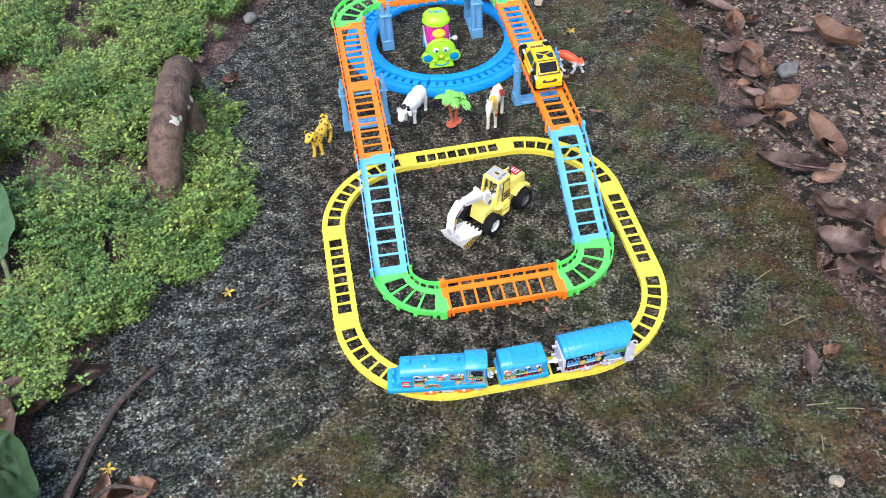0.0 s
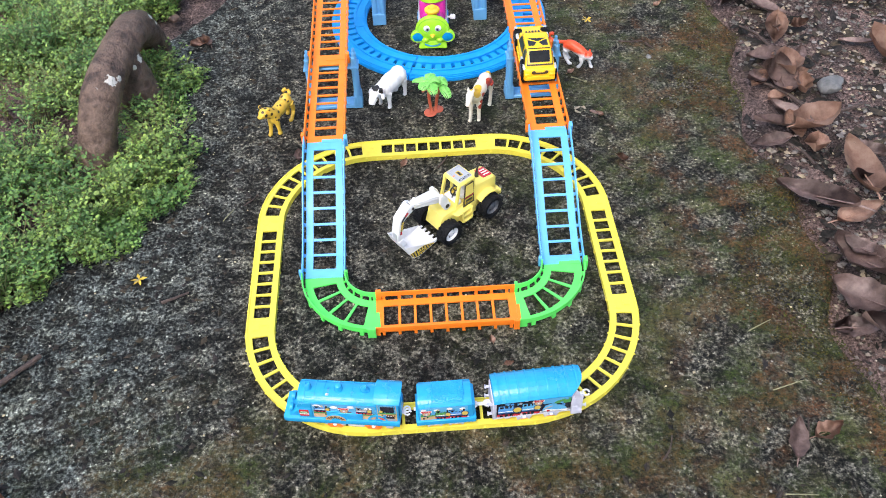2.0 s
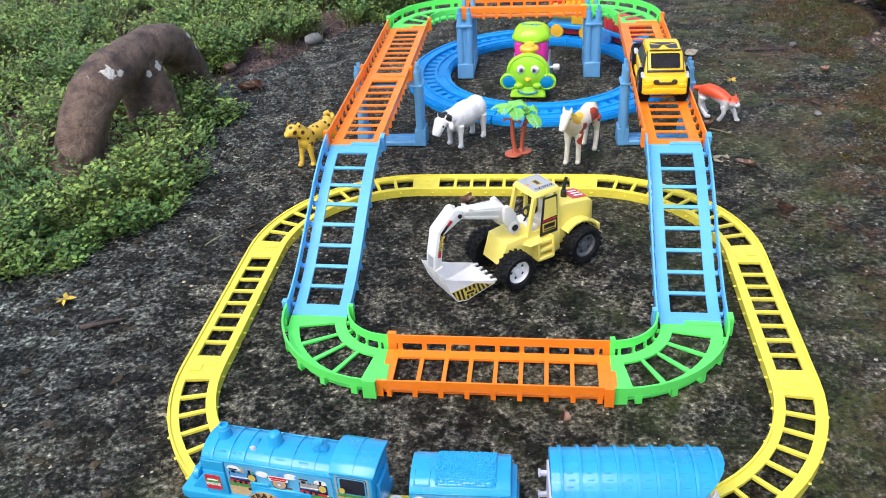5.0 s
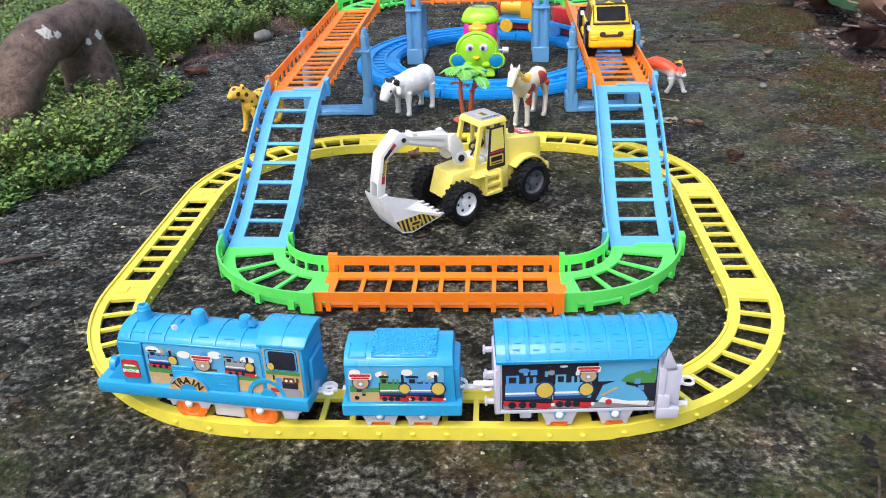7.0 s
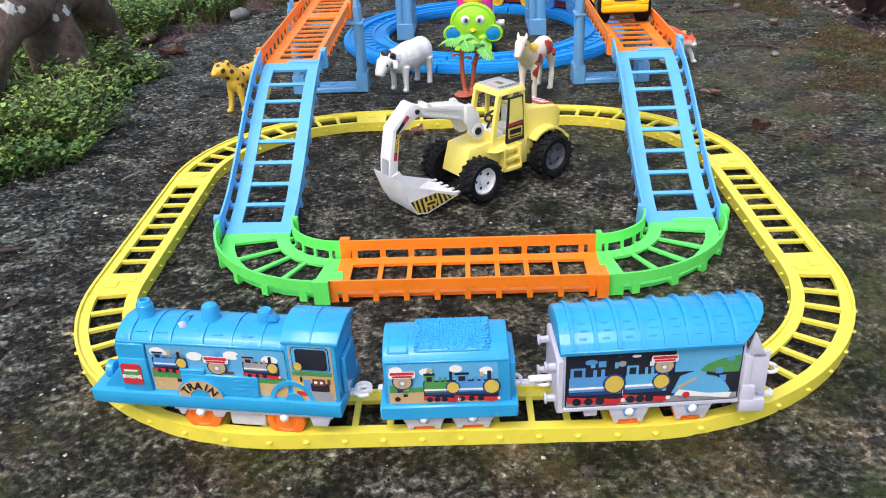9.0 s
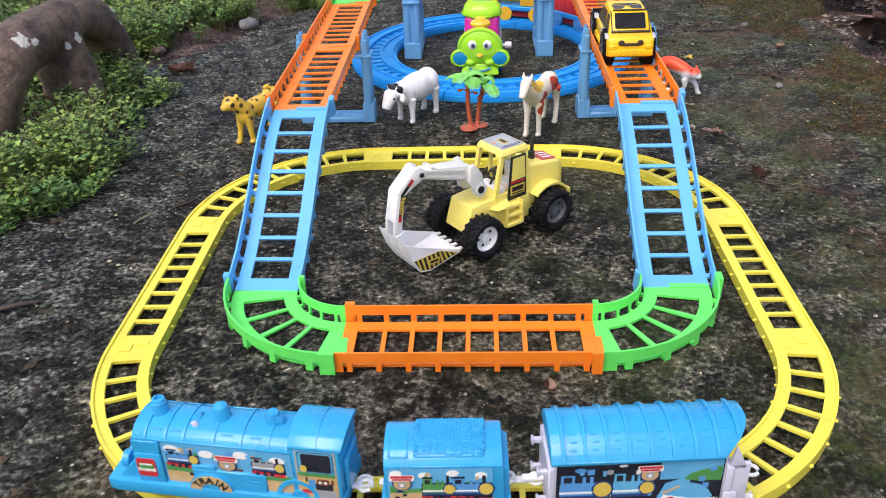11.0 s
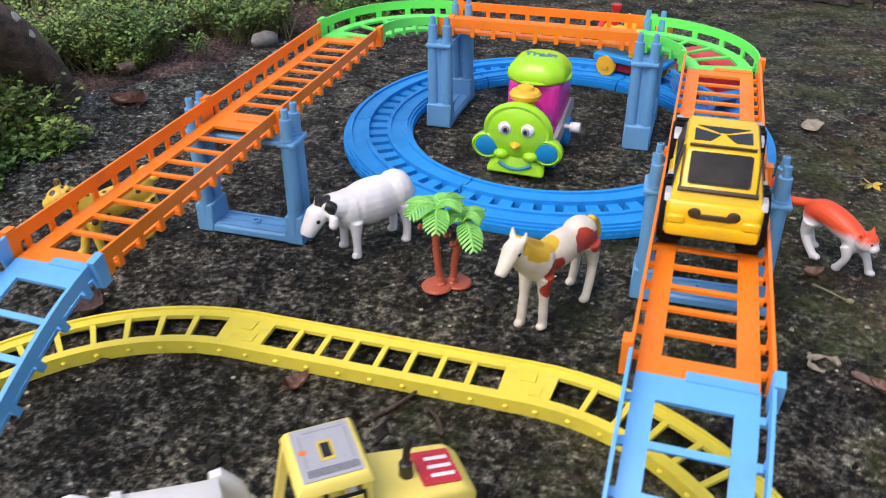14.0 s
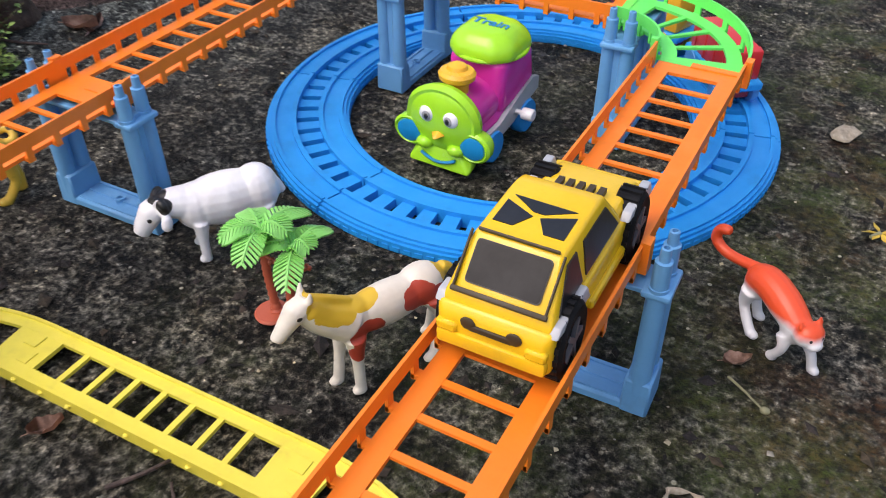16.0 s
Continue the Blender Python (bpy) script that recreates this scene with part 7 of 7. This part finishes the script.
    for i in range(0, n):
        b0 = len(vs)
        for t in (0.0, 0.5, 1.0):
            p = root[i] * (1 - t) + tip[i] * t
            p = p + np.array([0, 0, 0.18 * hgt[i] * math.sin(t * math.pi)])
            r = 0.0007 * (1 - 0.5 * t)
            vs += [(p[0] + r, p[1], p[2]), (p[0] - r * 0.5, p[1] + r * 0.87, p[2]), (p[0] - r * 0.5, p[1] - r * 0.87, p[2])]
        for k in (0, 3):
            for j in range(3):
                fs.append((b0 + k + j, b0 + k + (j + 1) % 3, b0 + k + 3 + (j + 1) % 3, b0 + k + 3 + j))
    me = bpy.data.meshes.new("herb_stems")
    me.from_pydata(vs, [], fs)
    me.materials.append(M["stem"])
    tagged(new("herb_stems", me), "thin pale stems of the creeping herbs", "plants", kind="stuff")


herbs(17000, 5)


# ---- leaves, twigs and litter ----
def leaf_mesh(name, length, width, mat, curl, seed, lobes=0.0, heart=False):
    """A dished leaf with a midrib, side veins and a stalk, lying along x."""
    rng = random.Random(seed)
    bm = bmesh.new()
    nu, nv = 16, 8
    rows = []
    ph = rng.uniform(0, 6)
    for i in range(nu + 1):
        u = i / nu
        w = width * (math.sin(math.pi * min(1.0, u ** 0.8)) ** 0.75 if not heart else math.sin(math.pi * (0.12 + 0.88 * u)) ** 0.6 * (1.15 - 0.4 * u))
        w *= 1 + lobes * math.sin(u * 19 + ph)
        row = []
        for j in range(nv + 1):
            v = 2 * j / nv - 1
            zz = curl * length * (0.16 * v * v + 0.30 * (u - 0.45) ** 2 - 0.03) + 0.020 * length * math.sin(7 * u + 4 * v + ph) * curl
            zz += 0.004 * length * (1 - abs(v)) - 0.006 * length * (math.sin(26 * (u - 0.25 * abs(v))) > 0.6)
            back = -0.16 * length * (abs(v) ** 1.5) if heart and u < 0.25 else 0.0
            row.append(bm.verts.new((length * (u - 0.5) + back + 0.02 * length * math.sin(5 * u + ph), w * v * 0.5, zz)))
        rows.append(row)
    for a, b in zip(rows, rows[1:]):
        for j in range(nv):
            bm.faces.new((a[j], a[j + 1], b[j + 1], b[j]))
    out = bmesh.ops.solidify(bm, geom=list(bm.faces), thickness=0.0005)
    tube(bm, [(-0.5 * length - 0.16 * length, 0.02 * length, curl * 0.05 * length), (-0.48 * length, 0, curl * 0.06 * length), (0, 0, 0.0006)], [length * 0.012, length * 0.014, length * 0.006], 6)
    return mesh_of(name, bm, mat)


LEAVES = [leaf_mesh("dead_leaf", 0.072, 0.036, M["dry"], 0.8, 1), leaf_mesh("dead_leaf", 0.060, 0.040, M["dry"], 1.3, 2, 0.06), leaf_mesh("dead_leaf", 0.084, 0.034, M["dry_dark"], 0.6, 3, 0.08),
          leaf_mesh("dead_leaf", 0.050, 0.030, M["dry"], 1.8, 4, 0.12), leaf_mesh("dead_leaf", 0.066, 0.044, M["dry_dark"], 1.2, 6, 0.1)]


def dead_leaf(x, y, rz, kind, size=1.0, rx=0.0, ry=0.0, z=0.004, label="dry brown curled leaf fallen on the soil"):
    ob = new("dead_leaf", LEAVES[kind])
    ob.matrix_world = pose(x, y, z, rx, ry, rz) @ Matrix.Scale(size, 4)
    return tagged(ob, label, "leaf", "fallen dead leaves")


for x, y, rz, k, s in ((0.655, 0.395, 110, 1, 1.25), (0.500, 0.258, 20, 1, 0.95), (0.520, 0.165, 95, 0, 1.05), (0.452, 0.120, 140, 2, 0.95), (0.470, 0.565, 60, 4, 1.0), (0.520, 0.600, 10, 2, 1.0),
                        (0.465, 0.020, 120, 4, 0.9), (0.500, -0.035, 60, 3, 1.0), (0.475, -0.095, 150, 2, 1.1), (0.600, 0.060, 35, 4, 1.0), (0.690, 0.220, 80, 2, 1.0), (0.745, 0.330, 15, 0, 0.9),
                        (0.560, 0.740, 70, 0, 1.1), (0.610, 0.660, 130, 4, 1.2), (0.550, 0.860, 20, 2, 1.2), (0.640, 0.820, 100, 1, 1.3), (0.520, 0.940, 160, 4, 1.1), (0.700, 0.560, 40, 3, 1.2),
                        (0.430, 1.080, 75, 2, 1.0), (0.300, 1.110, 20, 0, 1.0), (0.210, 1.150, 130, 4, 1.1), (0.100, 1.120, 60, 2, 1.0), (0.020, 1.080, 100, 1, 0.9), (0.380, 1.200, 10, 4, 1.2),
                        (0.150, 1.260, 45, 2, 1.2), (0.520, 1.160, 90, 0, 1.1), (0.620, 1.020, 150, 2, 1.2), (-0.585, -0.065, 30, 2, 1.5), (-0.610, -0.120, 65, 4, 1.4), (-0.540, -0.050, 15, 2, 1.1)):
    dead_leaf(x, y, rz, k, s * 1.25, random.uniform(-12, 12), random.uniform(-12, 12), 0.006 + random.uniform(0, 0.008))
# litter along the east edge and behind the slab
for i in range(36):
    b = random.uniform(-0.2, 0.62)
    dead_leaf(float(east_edge(b)) + 0.02 + abs(random.gauss(0, 0.07)), b, random.uniform(0, 360), random.randrange(5), random.uniform(0.5, 1.0), random.uniform(-15, 15), random.uniform(-15, 15), random.uniform(0.0, 0.012))
for i in range(36):
    dead_leaf(random.uniform(-0.12, 0.62), random.uniform(1.07, 1.5), random.uniform(0, 360), random.choice((2, 4, 2, 4, 0)), random.uniform(0.8, 1.5), random.uniform(-25, 25), random.uniform(-25, 25), random.uniform(0.0, 0.025))
for i in range(26):
    a, b = random.uniform(0.50, 0.72), random.uniform(0.55, 1.15)
    dead_leaf(a, b, random.uniform(0, 360), random.randrange(5), random.uniform(1.0, 1.6), random.uniform(-30, 30), random.uniform(-30, 30), random.uniform(0.004, 0.035))
for x, y, rz, k, s in ((0.354, -0.185, 20, 3, 0.62), (0.325, -0.190, 70, 2, 0.55), (-0.445, -0.205, 10, 1, 0.9), (-0.480, -0.195, 80, 0, 0.6), (0.238, 0.216, -40, 3, 0.32), (0.201, 0.401, 30, 3, 0.26), (0.046, -0.053, 100, 1, 0.17),
                        (-0.338, 0.522, 20, 1, 0.5), (-0.330, 0.528, 120, 2, 0.4), (0.060, -0.085, 10, 3, 0.22), (0.225, 0.305, 150, 3, 0.24), (0.360, 0.560, 30, 3, 0.3), (-0.175, 0.255, 100, 4, 0.3), (-0.040, 0.228, 60, 3, 0.3)):
    dead_leaf(x, y, rz, k, s, 0, 0, 0.0015, "small dry leaf lying on the concrete slab")


def green_leaf(x, y, z, rz, rx, ry, size, label):
    ob = new("vine_leaf", GOURD)
    ob.matrix_world = pose(x, y, z, rx, ry, rz) @ Matrix.Scale(size, 4)
    return tagged(ob, label, "leaf", "broad vine leaves")


GOURD = leaf_mesh("vine_leaf", 0.100, 0.110, M["gourd"], 0.5, 9, 0.05, True)
VL = "broad green vine leaf with pale veins"
for x, y, z, rz, rx, ry, s in ((-0.672, 0.215, 0.050, 60, 10, -20, 1.25), (-0.735, 0.340, 0.050, 110, 0, 12, 1.0), (-0.690, 0.310, 0.020, 30, 10, 5, 0.55), (-0.590, -0.185, 0.03, 70, 0, -12, 1.2),
                               (0.365, 1.035, 0.045, -95, 0, 40, 1.05), (0.470, 1.060, 0.050, -60, 10, 30, 0.8), (0.545, 1.020, 0.045, -20, 0, 25, 0.8), (0.600, 1.060, 0.055, -70, 10, 30, 0.9),
                               (0.495, 0.790, 0.030, -130, 0, 25, 0.50), (0.515, 0.755, 0.022, -80, 0, 25, 0.50), (0.470, 0.850, 0.030, -100, 0, 35, 0.45), (0.560, 0.880, 0.060, 100, 0, -60, 0.5),
                               (0.680, 1.120, 0.07, -40, 0, 30, 1.0), (0.130, 1.300, 0.07, -100, 0, 35, 1.0), (-0.150, 1.180, 0.07, -60, 0, 30, 0.9), (-0.330, 1.220, 0.06, -120, 0, 35, 0.8)):
    green_leaf(x, y, z, rz, rx, ry, s, VL)


def vine(pts, r, label="long green vine stem trailing over the ground"):
    bm = bmesh.new()
    p = smooth_path(pts, 7)
    tube(bm, p, [r * (1 + 0.12 * math.sin(i * 1.3)) for i in range(len(p))], 9)
    ob = part("vine", bm, M["vine"])
    return tagged(ob, label, "vine")


vine([(-0.62, 1.33, 0.06), (-0.30, 1.12, 0.055), (-0.12, 1.06, 0.045), (0.04, 1.07, 0.040), (0.16, 1.20, 0.06), (0.30, 1.42, 0.08)], 0.0085)
vine([(0.045, 1.075, 0.045), (0.035, 1.20, 0.09), (0.00, 1.36, 0.14)], 0.006)
vine([(0.045, 1.075, 0.040), (0.085, 0.99, 0.020), (0.105, 0.94, 0.008)], 0.004)
vine([(0.09, 1.19, 0.05), (0.16, 1.10, 0.040), (0.26, 1.07, 0.030), (0.35, 1.065, 0.035), (0.43, 1.08, 0.05), (0.52, 1.10, 0.06), (0.66, 1.16, 0.06)], 0.0036)
vine([(0.43, 1.08, 0.05), (0.455, 1.00, 0.035), (0.50, 0.93, 0.025), (0.55, 0.92, 0.03)], 0.0030)
vine([(-0.92, 0.98, 0.05), (-0.78, 1.03, 0.065), (-0.66, 1.10, 0.07), (-0.50, 1.20, 0.07)], 0.0125)
vine([(-0.690, -0.02, 0.02), (-0.675, 0.10, 0.05), (-0.665, 0.22, 0.055), (-0.668, 0.33, 0.055), (-0.70, 0.46, 0.03)], 0.0085)
vine([(-0.665, 0.21, 0.05), (-0.630, 0.15, 0.03), (-0.615, 0.09, 0.01)], 0.0035)


def twig(pts, r, name="twig", mat=None, label="dark broken twig lying on the slab"):
    bm = bmesh.new()
    p = smooth_path(pts, 4)
    rough_tube(bm, p, [r * (1 - 0.5 * i / len(p)) for i in range(len(p))], 7, r * 1000, r * 0.35)
    return tagged(part(name, bm, mat or M["twig"]), label, "twig")


twig([(-0.520, -0.215, 0.004), (-0.500, -0.150, 0.006), (-0.470, -0.085, 0.006), (-0.428, -0.042, 0.007)], 0.0055, label="long dark rotten stick lying on the slab")
twig([(-0.500, -0.225, 0.012), (-0.470, -0.195, 0.010), (-0.430, -0.205, 0.006)], 0.003)
for x, y, a, ln, r in ((0.240, 0.200, -40, 0.02, 0.0011), (0.310, 0.640, 5, 0.055, 0.0015), (0.300, 0.470, -5, 0.035, 0.0012), (0.325, 0.455, -60, 0.014, 0.0018), (0.470, 0.330, 130, 0.10, 0.003), (0.485, 0.450, 110, 0.09, 0.0028),
                       (0.560, 0.290, 20, 0.05, 0.003), (0.460, 0.210, 120, 0.06, 0.0022), (0.200, -0.190, 60, 0.03, 0.001), (0.170, -0.270, 30, 0.03, 0.0015), (0.330, -0.190, 60, 0.05, 0.0012), (-0.300, 0.030, 25, 0.03, 0.002),
                       (-0.230, 0.180, 50, 0.025, 0.0009), (-0.020, -0.240, 40, 0.02, 0.002), (0.010, 0.232, 60, 0.03, 0.0012), (0.030, 0.225, 130, 0.02, 0.001), (-0.420, 0.520, 30, 0.06, 0.002), (-0.360, 0.480, 15, 0.05, 0.0015), (0.660, 0.140, 70, 0.07, 0.002), (0.590, -0.020, 120, 0.08, 0.0025)):
    c, s = math.cos(radians(a)) * ln / 2, math.sin(radians(a)) * ln / 2
    twig([(x - c, y - s, r * 0.9), (x + s * 0.15, y - c * 0.15, r * 1.6), (x + c, y + s, r * 0.9)], r)
for x, y, a, ln in ((0.209, 0.385, -35, 0.021), (0.336, -0.130, 15, 0.035), (0.290, -0.290, 70, 0.02), (0.310, -0.245, -5, 0.03), (0.340, -0.257, -12, 0.03), (-0.255, 0.155, 60, 0.022), (0.330, -0.055, 25, 0.03)):
    c, s = math.cos(radians(a)) * ln / 2, math.sin(radians(a)) * ln / 2
    twig([(x - c, y - s, 0.0010), (x, y, 0.0016), (x + c, y + s, 0.0010)], 0.0007, "straw", M["straw"], "pale thin straw lying on the slab")
bm = bmesh.new()
ball(bm, (0.2185, 0.3785, 0.0016), (0.0022, 0.0018, 0.0015))
tagged(part("seed", bm, M["straw"]), "pale seed head at the end of a straw", "seed")


def blossom(x, y, a):
    t = thing("fallen_flower", "small yellow fallen flower on the slab", "flower", "fallen flowers", at=pose(x, y, 0.0012, 0, 0, a))
    for k in range(5):
        bm = bmesh.new()
        d = radians(72 * k + 20 * math.sin(k))
        hull(bm, [(0.001, 0, 0), (0.005 * math.cos(d) - 0.0018 * math.sin(d), 0.005 * math.sin(d) + 0.0018 * math.cos(d), 0.0025), (0.005 * math.cos(d) + 0.0018 * math.sin(d), 0.005 * math.sin(d) - 0.0018 * math.cos(d), 0.0012), (0.0095 * math.cos(d), 0.0095 * math.sin(d), 0.001 + 0.001 * (k % 2)), (0, 0, 0.0018)])
        part("petal", bm, M["petal"], t)
    bm = bmesh.new()
    tube(bm, [(0, 0, 0.001), (-0.006, -0.002, 0.001)], [0.0018, 0.001], 6)
    part("calyx", bm, M["straw"], t)


for x, y, a in ((-0.345, 0.059, 20), (-0.477, -0.168, 80), (-0.273, -0.223, 140), (0.246, 0.530, 30)):
    blossom(x, y, a)


def pebble(x, y, r, mat, label, seed, flat=0.6):
    bm = bmesh.new()
    vs = ball(bm, (0, 0, 0), (r, r * 0.8, r * flat), u=14, v=9)
    for v in vs:
        v.co += r * 0.28 * noise.noise_vector(v.co / r * 1.1 + Vector((seed, 3, 1)))
    ob = part("stone", bm, mat)
    ob.matrix_world = pose(x, y, r * flat * 0.7, 0, 0, seed * 40)
    tagged(ob, label, "stone")


pebble(0.550, 0.334, 0.020, M["stone"], "smooth grey stone in the soil", 1, 0.45)
pebble(0.2145, 0.6305, 0.0115, M["shell"], "pale chalky fragment on the slab", 2, 0.22)
pebble(-0.388, 0.590, 0.010, M["rust"], "reddish stone beside the herbs", 3)
pebble(0.282, -0.335, 0.008, M["shell"], "small pale nut on the slab", 4)
pebble(0.345, 0.655, 0.005, M["stone"], "tiny dark pebble on the slab", 5)
pebble(-0.300, 0.700, 0.014, M["stone"], "grey stone at the edge of herbs", 6)
pebble(-0.500, 1.080, 0.045, M["stone"], "large grey stone among the herbs", 7)
pebble(0.318, 0.427, 0.005, M["stone"], "tiny dark pebble on the slab", 8)
# broken shell ring
bm = bmesh.new()
vs = tube(bm, [(0.2015 + 0.0074 * math.cos(a), 0.3178 + 0.0062 * math.sin(a), 0.0010) for a in np.linspace(0.3, 4.6, 16)], [0.0011 + 0.0006 * math.sin(3 * a) for a in np.linspace(0, 6, 16)], 7)
for v in vs:
    v.co += 0.0016 * noise.noise_vector(v.co * 300)
tagged(part("shell_fragment", bm, M["shell"]), "broken pale ring of shell on the slab", "shell")
bm = bmesh.new()
tube(bm, smooth_path([(0.2130, 0.3135, 0.002), (0.2180, 0.3095, 0.003), (0.2260, 0.3040, 0.0015)], 4), [0.0008, 0.0014, 0.0018, 0.002, 0.002, 0.0017, 0.0013, 0.001, 0.0007], 8)
tagged(part("seed_pod", bm, M["dry_dark"]), "dark curled seed pod on the slab", "seed pod")


def scatter(name, n, place, size, mat, label, category, seed, flat=(0.25, 0.7), long=1.0):
    """Many loose bits as one mesh: irregular octahedra."""
    rng = np.random.RandomState(seed)
    x, y = place(rng, n)
    k = len(x)
    s = size(rng, k)
    a = rng.uniform(0, 2 * np.pi, k)
    dirs = np.array([(1, 0, 0), (0, 1, 0), (-1, 0, 0), (0, -1, 0), (0, 0, 1), (0, 0, -0.4)])
    r = rng.uniform(0.55, 1.2, (k, 6))
    fl = rng.uniform(flat[0], flat[1], k)
    lg = rng.uniform(1.0, max(1.001, long), k)
    loc = dirs[None] * r[..., None]
    loc = loc * np.stack([lg, np.ones(k), fl], 1)[:, None] * s[:, None, None]
    c, d = np.cos(a)[:, None], np.sin(a)[:, None]
    px = x[:, None] + loc[..., 0] * c - loc[..., 1] * d
    py = y[:, None] + loc[..., 0] * d + loc[..., 1] * c
    pz = loc[..., 2] + 0.2 * (s * fl)[:, None]
    soil_z = np.where(x > east_edge(y), -0.008, 0.0)[:, None]
    v = np.stack([px, py, pz + soil_z], -1).reshape(-1, 3)
    tri = np.array([(0, 1, 4), (1, 2, 4), (2, 3, 4), (3, 0, 4), (1, 0, 5), (2, 1, 5), (3, 2, 5), (0, 3, 5)])
    f = (np.arange(k)[:, None, None] * 6 + tri[None]).reshape(-1, 3)
    me = bpy.data.meshes.new(name)
    me.from_pydata(v.tolist(), [], f.tolist())
    me.materials.append(mat)
    return tagged(new(name, me), label, category, kind="stuff")


def on_slab(rng, n):
    x, y = rng.uniform(-0.62, 0.47, n), rng.uniform(-0.40, 1.03, n)
    w = 0.35 + 0.65 * np.clip((-0.12 - x) / 0.2, 0, 1)
    k = (rng.rand(n) < w) & (x > west_edge(y)) & (x < east_edge(y) - 0.005) & (value_noise(x, y, 30, 31) > -0.2)
    return x[k], y[k]


scatter("bark_chips", 14000, on_slab, lambda r, k: 0.0008 + 0.0034 * r.rand(k) ** 3, M["chip"], "dark crumbs of bark and grit strewn over the slab", "litter", 41, (0.25, 0.6), 2.4)
scatter("pale_grit", 9000, on_slab, lambda r, k: 0.0005 + 0.0018 * r.rand(k) ** 4, M["fleck"], "fine pale grit strewn over the slab", "litter", 42)


def on_soil(rng, n):
    x, y = rng.uniform(0.42, 0.95, n), rng.uniform(-0.35, 1.2, n)
    k = (x > east_edge(y) + 0.002) & (value_noise(x, y, 11, 33) > -0.22)
    return x[k], y[k]


def behind(rng, n):
    return rng.uniform(-0.25, 0.75, n), rng.uniform(1.02, 1.6, n)


scatter("rotten_litter", 5000, behind, lambda r, k: 0.003 + 0.012 * r.rand(k) ** 3, M["chip"], "dark rotten leaf litter behind the slab", "litter", 46, (0.2, 0.6), 3.0)
scatter("gravel", 16000, on_soil, lambda r, k: 0.0010 + 0.0042 * r.rand(k) ** 3, M["grit"], "pale gravel and crumbs in the damp soil", "gravel", 43, (0.4, 0.9), 1.5)
scatter("soil_crumbs", 6000, on_soil, lambda r, k: 0.0015 + 0.0070 * r.rand(k) ** 3, M["chip"], "dark crumbs of soil and rotten bark", "litter", 44, (0.2, 0.6), 3.0)


def moss_place(rng, n):
    x, y = rng.uniform(0.18, 0.47, n), rng.uniform(-0.40, 0.95, n)
    k = (x < east_edge(y) - 0.002) & (value_noise(x, y, 9, 35) + 0.5 * value_noise(x, y, 28, 36) + 0.9 * np.clip((x - 0.34) / 0.12, -0.6, 0.4) > 0.22)
    return x[k], y[k]


scatter("moss", 70000, moss_place, lambda r, k: 0.0005 + 0.0012 * r.rand(k) ** 2, M["moss"], "low brown and green moss tufts on the slab edge", "moss", 45, (0.5, 1.3))
